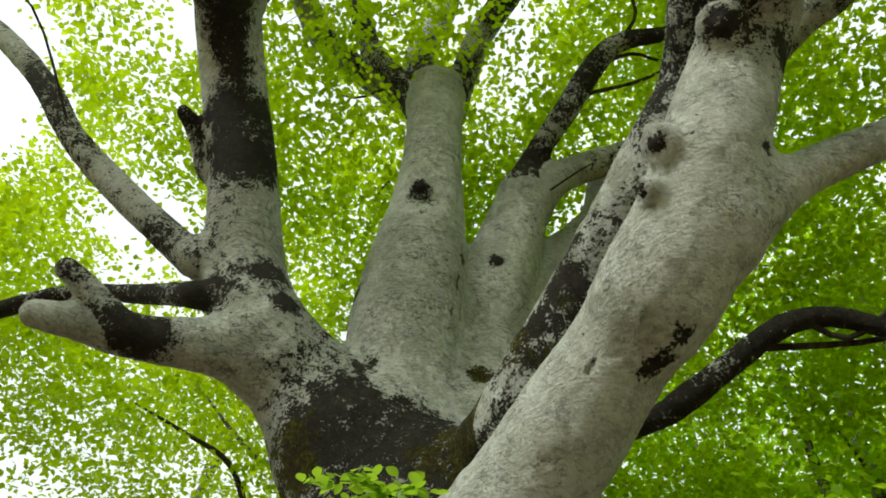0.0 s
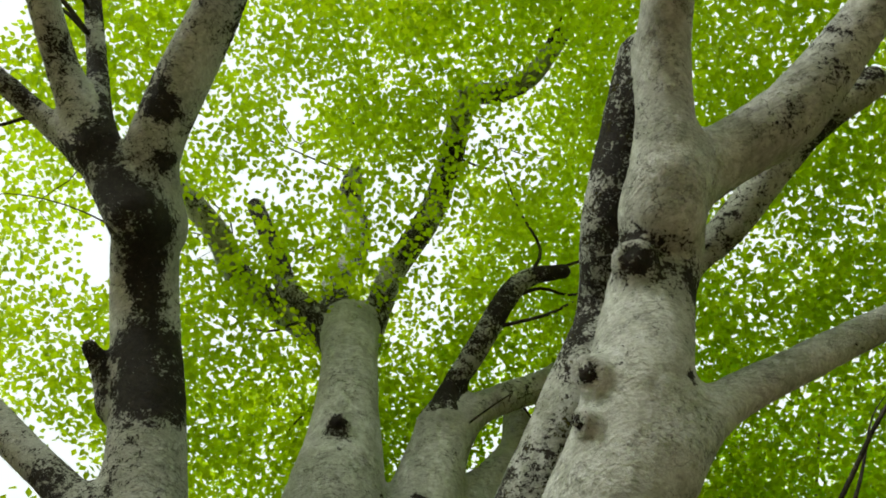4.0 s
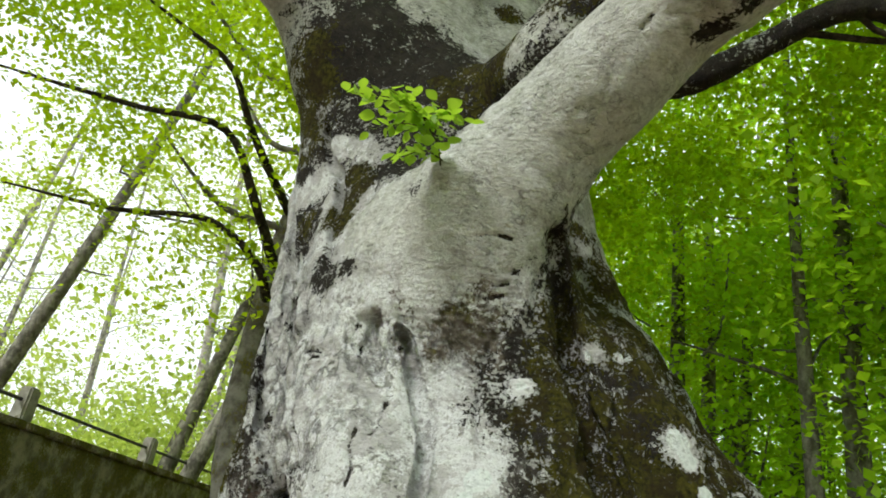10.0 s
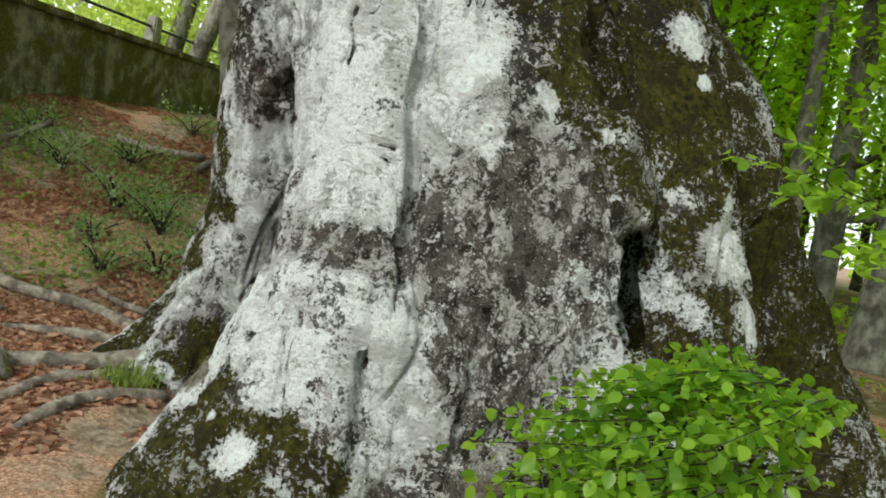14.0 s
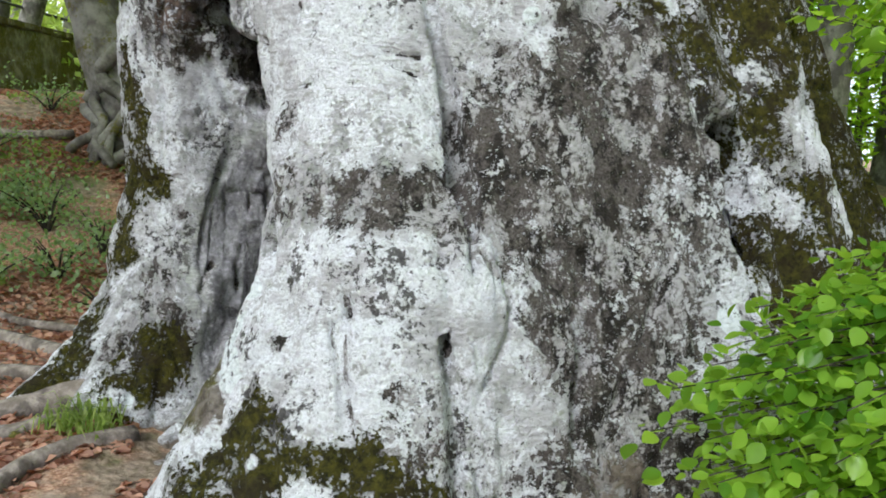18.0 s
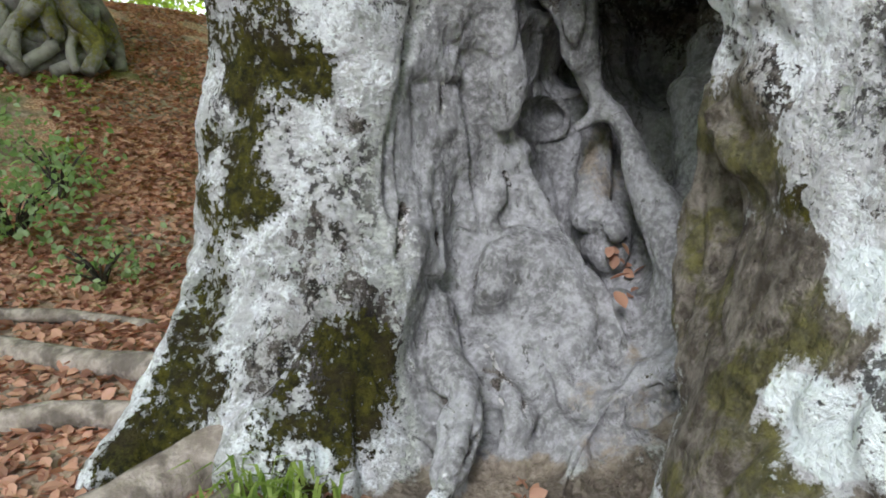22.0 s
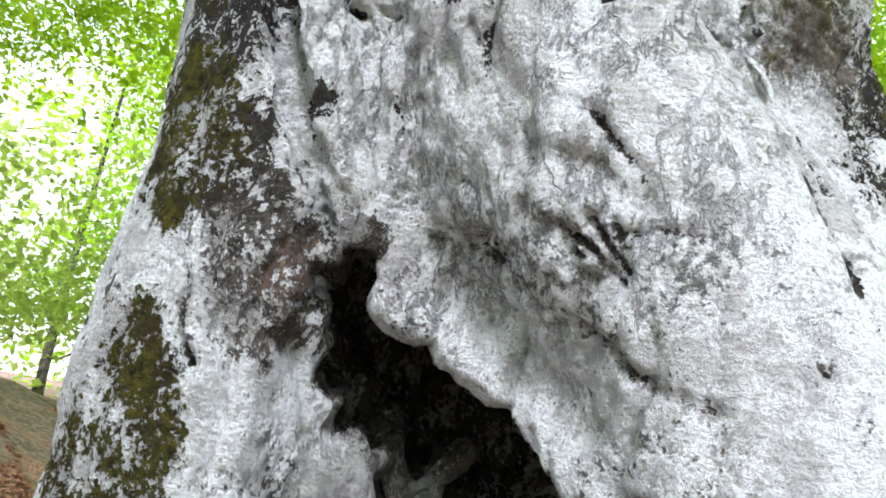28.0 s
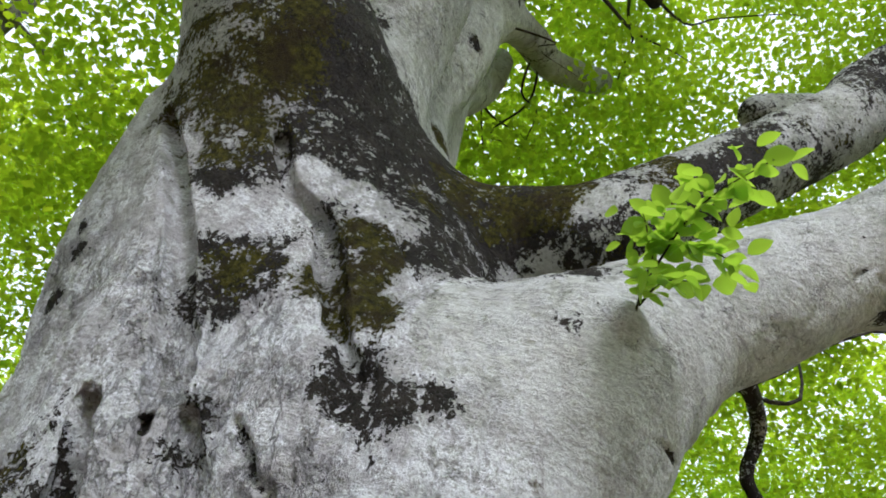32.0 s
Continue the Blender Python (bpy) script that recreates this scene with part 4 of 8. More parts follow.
# lumps and roots inside the hollow
BACKING = [
    [(-0.24, 4.788, 0.881, 0.15), (-0.203, 4.798, 0.659, 0.15), (-0.206, 4.776, 0.445, 0.15), (-0.257, 4.688, 0.267, 0.14), (-0.233, 4.57, 0.108, 0.14), (-0.385, 4.433, 0.027, 0.12)],
    [(-0.073, 4.719, 0.465, 0.1), (-0.11, 4.602, 0.305, 0.14), (-0.098, 4.514, 0.207, 0.14), (-0.085, 4.441, 0.105, 0.14), (-0.19, 4.38, -0.006, 0.12)],
    [(0.107, 4.434, 0.196, 0.09), (0.017, 4.376, 0.087, 0.1), (-0.1, 4.312, -0.002, 0.1)],
    [(0.853, 4.688, 1.192, 0.15), (0.659, 4.575, 0.955, 0.15), (0.508, 4.485, 0.702, 0.15), (0.424, 4.403, 0.479, 0.14), (0.331, 4.32, 0.305, 0.13), (0.227, 4.274, 0.133, 0.11)],
    [(0.843, 4.532, 0.792, 0.15), (0.705, 4.408, 0.516, 0.15), (0.531, 4.29, 0.305, 0.14)],
    [(0.125, 4.135, -0.046, 0.12), (0.062, 3.984, -0.137, 0.12), (-0.078, 4.03, -0.126, 0.1)],
    [(0.423, 4.934, 0.67, 0.12), (0.347, 4.857, 0.484, 0.12), (0.25, 4.704, 0.327, 0.1)],
    [(-0.401, 4.371, 1.667, 0.05), (-0.313, 4.257, 1.622, 0.08), (-0.241, 4.12, 1.558, 0.1), (-0.196, 3.921, 1.43, 0.1), (-0.212, 3.793, 1.295, 0.1), (-0.225, 3.704, 1.192, 0.1)],
]
BURLS = [
    [(-0.116, 4.699, 0.682, 0.06), (-0.2, 4.684, 0.573, 0.075), (-0.278, 4.66, 0.477, 0.07)],  # upper muscle
    [(-0.452, 4.622, 0.648, 0.05), (-0.469, 4.599, 0.507, 0.05), (-0.466, 4.557, 0.382, 0.05)],  # fluted wall
    [(-0.343, 4.67, 0.8, 0.05), (-0.314, 4.676, 0.649, 0.05), (-0.313, 4.667, 0.527, 0.045)],  # second flute
    [(-0.286, 4.527, 0.286, 0.075), (-0.221, 4.572, 0.379, 0.09), (-0.121, 4.533, 0.386, 0.09), (-0.052, 4.438, 0.275, 0.09), (-0.079, 4.382, 0.168, 0.09), (-0.177, 4.413, 0.152, 0.085)],  # navel lobe
    [(-0.45, 4.536, 0.263, 0.06), (-0.484, 4.439, 0.162, 0.065), (-0.485, 4.345, 0.091, 0.075), (-0.523, 4.217, 0.036, 0.07), (-0.637, 4.096, -0.023, 0.05), (-0.736, 4.023, -0.05, 0.03)],  # toe root
    [(-0.339, 4.454, 0.123, 0.05), (-0.348, 4.339, 0.072, 0.055), (-0.341, 4.248, 0.011, 0.055), (-0.39, 4.218, -0.016, 0.04)],  # side toe
    [(-0.191, 4.344, 0.113, 0.045), (-0.194, 4.298, 0.047, 0.06), (-0.247, 4.267, 0.007, 0.045)],  # low lobe
    [(0.271, 4.71, 1.32, 0.05), (0.13, 4.696, 1.185, 0.05), (0.099, 4.691, 1.059, 0.06), (0.173, 4.695, 0.863, 0.05), (0.208, 4.635, 0.803, 0.055), (0.22, 4.552, 0.711, 0.055), (0.232, 4.468, 0.587, 0.065), (0.25, 4.371, 0.465, 0.08), (0.251, 4.281, 0.328, 0.09), (0.217, 4.212, 0.211, 0.07), (0.154, 4.179, 0.137, 0.04)],  # crooked root
    [(0.189, 4.656, 0.826, 0.045), (0.144, 4.673, 0.776, 0.04), (0.117, 4.687, 0.751, 0.034)],  # hook of the root
    [(0.49, 4.542, 0.84, 0.12), (0.468, 4.445, 0.654, 0.12), (0.402, 4.353, 0.492, 0.11), (0.324, 4.267, 0.358, 0.09), (0.26, 4.2, 0.261, 0.06)],  # inner wall
    [(0.272, 4.806, 0.708, 0.07), (0.237, 4.772, 0.564, 0.08), (0.165, 4.698, 0.452, 0.06)],  # niche wood
    [(0.232, 4.647, 0.477, 0.045), (0.207, 4.602, 0.414, 0.04)],  # niche lobe
    [(-0.099, 4.668, 0.621, 0.035), (-0.072, 4.592, 0.51, 0.035), (-0.022, 4.472, 0.39, 0.03), (0.018, 4.358, 0.288, 0.03), (0.027, 4.295, 0.185, 0.03)],  # niche rim
    [(-0.275, 4.637, 1.286, 0.05), (-0.239, 4.643, 1.143, 0.075), (-0.212, 4.631, 0.983, 0.07), (-0.196, 4.624, 0.872, 0.06), (-0.205, 4.622, 0.79, 0.03)],  # hanging lobe
    [(0.124, 4.142, 0.131, 0.03), (0.03, 4.186, 0.11, 0.035), (-0.098, 4.156, 0.062, 0.028), (-0.222, 4.096, -0.007, 0.022), (-0.337, 4.019, -0.072, 0.018), (-0.419, 3.956, -0.111, 0.014)],  # floor root
    [(0.127, 4.321, 0.119, 0.08), (-0.035, 4.268, 0.034, 0.08), (-0.198, 4.202, -0.047, 0.08)],  # earth slope
    [(0.054, 3.992, 0.362, 0.035), (-0.014, 3.892, 0.256, 0.045), (-0.062, 3.813, 0.178, 0.05)],  # horn
    [(-0.22, 3.608, 1.129, 0.09), (-0.196, 3.641, 1.013, 0.09), (-0.17, 3.692, 0.893, 0.09), (-0.17, 3.726, 0.764, 0.09), (-0.188, 3.722, 0.661, 0.09), (-0.229, 3.681, 0.557, 0.09), (-0.282, 3.59, 0.466, 0.09), (-0.332, 3.509, 0.371, 0.09), (-0.367, 3.493, 0.249, 0.09), (-0.415, 3.47, 0.162, 0.09)],  # right wall
    [(-0.288, 3.673, 0.879, 0.03), (-0.282, 3.62, 0.862, 0.04), (-0.298, 3.589, 0.817, 0.035), (-0.302, 3.518, 0.805, 0.03), (-0.311, 3.471, 0.781, 0.025)],  # burr
    [(0.019, 4.833, 1.331, 0.04), (0.053, 4.762, 1.172, 0.045), (0.086, 4.702, 1.092, 0.05)],  # root fork
    [(-1.031, 4.839, 0.365, 0.1), (-1.126, 4.715, 0.176, 0.11), (-1.241, 4.606, 0.007, 0.12), (-1.376, 4.519, -0.114, 0.12)]]
# clefts and folds between the columns
GROOVES = [
    [(-1.121, 4.858, 4.312, 0.017), (-1.03, 4.609, 3.741, 0.017), (-0.961, 4.503, 3.441, 0.017), (-0.887, 4.423, 3.13, 0.017), (-0.827, 4.379, 2.875, 0.017)],
    [(-1.082, 4.856, 4.317, 0.024), (-0.992, 4.618, 3.746, 0.024), (-0.925, 4.521, 3.445, 0.024), (-0.856, 4.448, 3.134, 0.024), (-0.8, 4.408, 2.876, 0.024)],
    [(-0.965, 4.575, 2.821, 0.029), (-0.908, 4.502, 2.397, 0.029), (-0.773, 4.417, 2.042, 0.029), (-0.672, 4.394, 1.854, 0.029), (-0.254, 4.917, 1.71, 0.029)],
    [(-0.899, 4.6, 2.823, 0.042), (-0.852, 4.544, 2.4, 0.042), (-0.74, 4.479, 2.047, 0.042), (-0.649, 4.46, 1.862, 0.042), (-0.264, 4.985, 1.724, 0.042)],
    [(-0.775, 4.334, 2.821, 0.017), (-0.705, 4.297, 2.598, 0.017), (-0.685, 4.343, 2.35, 0.017), (-0.608, 4.338, 2.124, 0.017)],
    [(-0.745, 4.359, 2.827, 0.024), (-0.672, 4.317, 2.609, 0.024), (-0.669, 4.379, 2.354, 0.024), (-0.596, 4.376, 2.128, 0.024)],
    [(1.16, 3.112, 1.195, 0.027), (1.135, 3.042, 1.067, 0.027), (1.156, 3.009, 0.935, 0.027), (1.206, 3.003, 0.851, 0.027)],
    [(1.126, 3.161, 1.169, 0.039), (1.109, 3.098, 1.046, 0.039), (1.129, 3.065, 0.915, 0.039), (1.174, 3.056, 0.83, 0.039)],
    [(-1.108, 4.805, 4.187, 0.025), (-1.053, 4.637, 3.868, 0.025), (-0.971, 4.513, 3.498, 0.025), (-0.919, 4.455, 3.244, 0.025), (-0.88, 4.423, 3.023, 0.025), (-0.844, 4.395, 2.884, 0.025)],
    [(-1.049, 4.802, 4.196, 0.036), (-0.995, 4.648, 3.875, 0.036), (-0.917, 4.538, 3.503, 0.036), (-0.869, 4.487, 3.248, 0.036), (-0.834, 4.462, 3.026, 0.036), (-0.803, 4.439, 2.884, 0.036)],
    [(-0.865, 4.309, 4.062, 0.021), (-0.785, 4.263, 3.812, 0.021), (-0.671, 4.155, 3.665, 0.021), (-0.63, 4.067, 3.319, 0.021), (-0.59, 3.957, 3.058, 0.021), (-0.563, 3.898, 2.965, 0.021)],
    [(-0.834, 4.348, 4.065, 0.03), (-0.756, 4.303, 3.813, 0.03), (-0.634, 4.188, 3.662, 0.03), (-0.592, 4.099, 3.313, 0.03), (-0.55, 3.987, 3.053, 0.03), (-0.523, 3.927, 2.957, 0.03)],
]
# deep clefts between the legs of the trunk
CLEFTS = [
    [(-0.066, 3.684, 2.524, 0.022), (0.057, 3.557, 2.264, 0.022), (0.141, 3.436, 2.041, 0.022), (0.13, 3.226, 1.652, 0.022), (0.176, 3.158, 1.395, 0.022), (0.219, 3.043, 1.131, 0.022), (0.212, 2.911, 0.924, 0.022), (0.169, 2.888, 0.645, 0.022)],
    [(-0.068, 3.717, 2.535, 0.03), (0.056, 3.591, 2.273, 0.03), (0.141, 3.47, 2.048, 0.03), (0.13, 3.261, 1.656, 0.03), (0.177, 3.193, 1.396, 0.03), (0.22, 3.078, 1.129, 0.03), (0.213, 2.945, 0.919, 0.03), (0.169, 2.922, 0.637, 0.03)],
    [(0.15, 2.893, 0.725, 0.02), (0.133, 2.785, 0.577, 0.02), (0.144, 2.753, 0.413, 0.02), (0.15, 2.716, 0.237, 0.02)],
    [(0.157, 2.922, 0.718, 0.025), (0.14, 2.813, 0.568, 0.025), (0.152, 2.78, 0.402, 0.025), (0.157, 2.742, 0.224, 0.025)],
    [(1.203, 3.404, 1.262, 0.03), (1.215, 3.381, 1.12, 0.03), (1.255, 3.35, 0.957, 0.03), (1.297, 3.26, 0.813, 0.03)],
    [(1.221, 3.462, 1.261, 0.04), (1.233, 3.438, 1.116, 0.04), (1.274, 3.407, 0.951, 0.04), (1.317, 3.316, 0.804, 0.04)],
    [(1.242, 3.528, 1.26, 0.045), (1.254, 3.505, 1.112, 0.045), (1.296, 3.473, 0.944, 0.045), (1.34, 3.381, 0.794, 0.045)],
    [(1.263, 3.595, 1.259, 0.05), (1.276, 3.572, 1.109, 0.05), (1.318, 3.539, 0.937, 0.05), (1.363, 3.447, 0.784, 0.05)],
    [(0.574, 2.945, 0.864, 0.022), (0.556, 2.897, 0.685, 0.022), (0.561, 2.866, 0.54, 0.022), (0.539, 2.827, 0.365, 0.022)],
    [(-0.139, 2.851, 0.659, 0.018), (-0.139, 2.803, 0.533, 0.018), (-0.136, 2.745, 0.4, 0.018), (-0.148, 2.691, 0.271, 0.018)],
    [(-0.137, 3.66, 2.616, 0.03), (-0.05, 3.645, 2.507, 0.03), (0.006, 3.671, 2.376, 0.03)],
    [(0.628, 3.567, 3.194, 0.05), (0.699, 3.684, 2.964, 0.05), (0.758, 3.623, 2.64, 0.05), (0.834, 3.54, 2.34, 0.05), (0.926, 3.451, 2.069, 0.05), (1.009, 3.378, 1.848, 0.05)],
    [(0.636, 3.62, 3.221, 0.06), (0.707, 3.739, 2.988, 0.06), (0.768, 3.679, 2.66, 0.06), (0.846, 3.597, 2.356, 0.06), (0.94, 3.508, 2.081, 0.06), (1.024, 3.435, 1.857, 0.06)],
    [(-0.283, 3.646, 2.581, 0.035), (-0.293, 3.613, 2.452, 0.035), (-0.256, 3.556, 2.324, 0.035)],
    [(-0.211, 3.651, 2.606, 0.04), (-0.213, 3.625, 2.496, 0.04), (-0.169, 3.58, 2.392, 0.04)],
    [(-0.2, 3.66, 2.61, 0.045), (-0.21, 3.62, 2.5, 0.045), (-0.185, 3.595, 2.41, 0.04), (-0.15, 3.555, 2.32, 0.034), (-0.1, 3.535, 2.28, 0.028)],
    [(-0.228, 3.516, 2.261, 0.02), (-0.119, 3.471, 2.196, 0.02), (-0.12, 3.387, 2.047, 0.02)],
]
CREASES = [
    [(-0.188, 3.683, 2.587, 0.03), (-0.156, 3.586, 2.617, 0.03), (0.006, 3.551, 2.726, 0.026), (0.165, 3.501, 2.799, 0.024), (0.435, 3.476, 2.913, 0.02)],
    [(-0.183, 3.677, 2.574, 0.03), (-0.109, 3.597, 2.58, 0.03), (0.068, 3.571, 2.648, 0.026), (0.252, 3.513, 2.736, 0.022), (0.4, 3.49, 2.79, 0.02)],
    [(-0.165, 3.589, 2.61, 0.022), (0.122, 3.54, 2.72, 0.022), (0.409, 3.481, 2.854, 0.02)],
    [(-0.097, 3.597, 2.525, 0.025), (0.075, 3.617, 2.532, 0.025), (0.103, 3.62, 2.427, 0.025)],
    [(0.126, 3.566, 2.647, 0.022), (0.21, 3.562, 2.556, 0.022), (0.381, 3.539, 2.545, 0.022)],
    [(-0.087, 3.613, 2.452, 0.022), (0.141, 3.6, 2.52, 0.022), (0.298, 3.552, 2.552, 0.022)],
    [(-0.362, 3.686, 2.671, 0.022), (-0.342, 3.643, 2.634, 0.026), (-0.282, 3.639, 2.603, 0.03), (-0.202, 3.687, 2.602, 0.04)],
    [(-0.564, 3.788, 2.391, 0.022), (-0.461, 3.7, 2.411, 0.022), (-0.413, 3.65, 2.383, 0.024), (-0.376, 3.609, 2.346, 0.02)],
    [(-0.42, 3.721, 2.601, 0.016), (-0.401, 3.669, 2.554, 0.018), (-0.378, 3.649, 2.527, 0.016)],
    [(0.066, 3.391, 3.014, 0.02), (0.127, 3.389, 2.996, 0.022), (0.271, 3.367, 3.04, 0.022), (0.391, 3.381, 3.046, 0.02)],
    [(-0.434, 4.574, 0.648, 0.03), (-0.453, 4.546, 0.561, 0.03), (-0.45, 4.531, 0.462, 0.03)],
    [(-0.551, 4.492, 0.593, 0.03), (-0.595, 4.412, 0.52, 0.03), (-0.592, 4.402, 0.415, 0.03), (-0.47, 4.482, 0.291, 0.03)],
    [(-0.291, 4.586, 0.44, 0.035), (-0.341, 4.548, 0.352, 0.035), (-0.368, 4.539, 0.263, 0.035), (-0.357, 4.461, 0.198, 0.035), (-0.329, 4.373, 0.159, 0.035), (-0.277, 4.299, 0.085, 0.035), (-0.334, 4.192, 0.065, 0.035)],
    [(-0.235, 4.623, 0.703, 0.025), (-0.157, 4.619, 0.608, 0.025), (-0.167, 4.614, 0.496, 0.025), (-0.291, 4.586, 0.44, 0.025), (-0.343, 4.618, 0.461, 0.025)],
    [(-0.258, 4.458, 0.292, 0.03), (-0.257, 4.433, 0.212, 0.03), (-0.256, 4.367, 0.153, 0.03), (-0.214, 4.298, 0.132, 0.03)],
    [(-0.263, 4.457, 0.297, 0.025), (-0.199, 4.455, 0.318, 0.025)],
    [(-0.566, 4.321, 0.078, 0.03), (-0.621, 4.279, 0.01, 0.03), (-0.689, 4.191, 0.005, 0.03)],
    [(-0.387, 4.309, 0.11, 0.035), (-0.489, 4.166, 0.079, 0.035), (-0.546, 4.077, 0.038, 0.035)],
    [(-0.418, 4.483, 0.274, 0.025), (-0.38, 4.377, 0.161, 0.025), (-0.312, 4.293, 0.097, 0.025)],
    [(0.167, 4.656, 0.424, 0.02), (-0.011, 4.48, 0.463, 0.02), (0.203, 4.672, 0.492, 0.02)],
    [(0.037, 4.078, 0.158, 0.03), (-0.027, 4.107, 0.071, 0.03), (-0.176, 4.057, 0.041, 0.03)],
    [(0.485, 4.337, 0.744, 0.025), (0.456, 4.319, 0.641, 0.025), (0.393, 4.237, 0.52, 0.025)],
    [(-0.597, 3.969, 2.178, 0.03), (-0.581, 3.939, 2.09, 0.03), (-0.559, 3.852, 2.016, 0.03), (-0.536, 3.762, 1.973, 0.03), (-0.505, 3.698, 1.913, 0.03), (-0.476, 3.649, 1.832, 0.03), (-0.457, 3.627, 1.777, 0.03)],
    [(-0.419, 4.265, 1.857, 0.025), (-0.407, 4.127, 1.796, 0.025), (-0.41, 4.032, 1.752, 0.025)],
    [(-0.653, 4.369, 2.462, 0.025), (-0.622, 4.226, 2.368, 0.025), (-0.604, 4.125, 2.269, 0.025)],
    [(-0.504, 3.714, 2.343, 0.025), (-0.436, 3.655, 2.376, 0.025), (-0.39, 3.601, 2.309, 0.025)],
    [(-0.418, 3.54, 1.729, 0.022), (-0.389, 3.479, 1.693, 0.022), (-0.353, 3.414, 1.65, 0.022), (-0.326, 3.369, 1.606, 0.022)],
    [(-0.427, 3.543, 1.818, 0.018), (-0.37, 3.448, 1.785, 0.018), (-0.314, 3.369, 1.722, 0.018), (-0.271, 3.311, 1.639, 0.018)],
    [(-0.776, 4.371, 2.546, 0.025), (-0.765, 4.375, 2.443, 0.025), (-0.676, 4.384, 2.433, 0.025)],
    [(-0.236, 3.65, 2.474, 0.04), (-0.218, 3.57, 2.321, 0.04), (-0.069, 3.513, 2.267, 0.04), (-0.068, 3.439, 2.125, 0.04), (-0.114, 3.339, 1.968, 0.04)],
    [(-0.631, 3.961, 2.682, 0.016), (-0.595, 3.892, 2.573, 0.016), (-0.549, 3.798, 2.452, 0.016), (-0.544, 3.774, 2.385, 0.016)],
    [(-0.966, 4.604, 2.854, 0.03), (-0.882, 4.623, 2.669, 0.03), (-0.833, 4.585, 2.487, 0.03), (-0.832, 4.582, 2.412, 0.03)],
    [(-0.785, 4.543, 2.297, 0.03), (-0.7, 4.481, 2.06, 0.03), (-0.615, 4.371, 1.885, 0.03), (-0.228, 4.839, 1.869, 0.03)],
    [(-0.496, 3.657, 2.001, 0.02), (-0.458, 3.589, 1.931, 0.02), (-0.457, 3.595, 1.859, 0.02)],
    [(-0.505, 3.813, 1.831, 0.02), (-0.475, 3.701, 1.774, 0.02), (-0.441, 3.643, 1.7, 0.02)],
    [(-0.58, 4.317, 2.183, 0.02), (-0.547, 4.31, 2.11, 0.02), (-0.601, 4.346, 2.046, 0.02)],
    [(-0.5, 3.7, 2.297, 0.014), (-0.347, 3.584, 2.326, 0.014), (-0.234, 3.623, 2.296, 0.014)],
    [(-0.481, 3.753, 1.764, 0.014), (-0.271, 3.312, 1.645, 0.014), (-0.159, 3.207, 1.513, 0.014), (-0.023, 3.149, 1.445, 0.014), (0.099, 3.145, 1.425, 0.014)],
    [(-0.266, 3.423, 2.021, 0.012), (-0.149, 3.411, 2.072, 0.012), (-0.036, 3.366, 2.024, 0.012)],
    [(-0.239, 3.234, 1.329, 0.012), (-0.059, 3.147, 1.401, 0.012), (0.087, 3.13, 1.375, 0.012)],
    [(-0.226, 3.245, 1.477, 0.012), (-0.174, 3.227, 1.572, 0.012), (-0.066, 3.202, 1.63, 0.012)],
    [(-0.224, 3.236, 1.434, 0.012), (-0.136, 3.174, 1.401, 0.012), (-0.073, 3.13, 1.32, 0.012), (0.024, 3.102, 1.291, 0.012)],
    [(-0.434, 4.646, 1.59, 0.012), (-0.296, 3.319, 1.489, 0.012), (-0.199, 3.207, 1.367, 0.012), (-0.176, 3.171, 1.284, 0.012)],
    [(-0.14, 2.845, 0.661, 0.03), (-0.139, 2.798, 0.535, 0.03), (-0.137, 2.74, 0.402, 0.03), (-0.149, 2.686, 0.273, 0.03)],
    [(0.207, 3.177, 1.251, 0.045), (0.201, 3.094, 1.098, 0.045), (0.187, 2.971, 0.907, 0.045), (0.15, 2.893, 0.725, 0.045), (0.133, 2.785, 0.577, 0.045), (0.144, 2.753, 0.413, 0.045), (0.15, 2.716, 0.237, 0.045)],
    [(0.57, 2.936, 0.865, 0.03), (0.552, 2.888, 0.687, 0.03), (0.557, 2.857, 0.542, 0.03), (0.535, 2.819, 0.368, 0.03)],
    [(0.875, 2.952, 0.882, 0.03), (0.788, 2.902, 0.681, 0.03), (0.688, 2.858, 0.486, 0.03), (0.655, 2.833, 0.392, 0.03)],
           [(-0.142, 2.879, 0.756, 0.025), (-0.135, 2.794, 0.53, 0.025), (-0.128, 2.727, 0.382, 0.025)],
           [(0.582, 2.931, 0.838, 0.035), (0.563, 2.882, 0.651, 0.035), (0.525, 2.828, 0.43, 0.035), (0.541, 2.796, 0.244, 0.035)],
           [(-0.904, 4.33, 4.209, 0.03), (-0.822, 4.286, 3.893, 0.03), (-0.785, 4.266, 3.75, 0.03)],
           [(-0.966, 4.493, 3.552, 0.035), (-0.897, 4.423, 3.254, 0.035), (-0.869, 4.411, 3.013, 0.035), (-0.845, 4.408, 2.756, 0.035)],
           [(-0.647, 4.027, 2.548, 0.025), (-0.619, 3.97, 2.352, 0.025), (-0.603, 3.986, 2.215, 0.025), (-0.574, 3.918, 2.066, 0.025)],
           [(-0.607, 3.988, 2.238, 0.025), (-0.577, 3.927, 2.076, 0.025), (-0.544, 3.796, 1.971, 0.025), (-0.487, 3.649, 1.921, 0.025)],
           [(-0.703, 4.149, 2.74, 0.02), (-0.642, 4.016, 2.48, 0.02), (-0.612, 3.937, 2.347, 0.02)],
           [(-0.97, 4.585, 2.852, 0.013), (-0.925, 4.511, 2.634, 0.013), (-0.898, 4.488, 2.429, 0.013)],
           [(0.017, 4.323, 6.489, 0.035), (-0.028, 4.33, 5.936, 0.035), (-0.057, 4.373, 5.6, 0.035)],
           [(0.845, 2.635, 3.984, 0.025), (0.791, 2.714, 3.911, 0.025)],
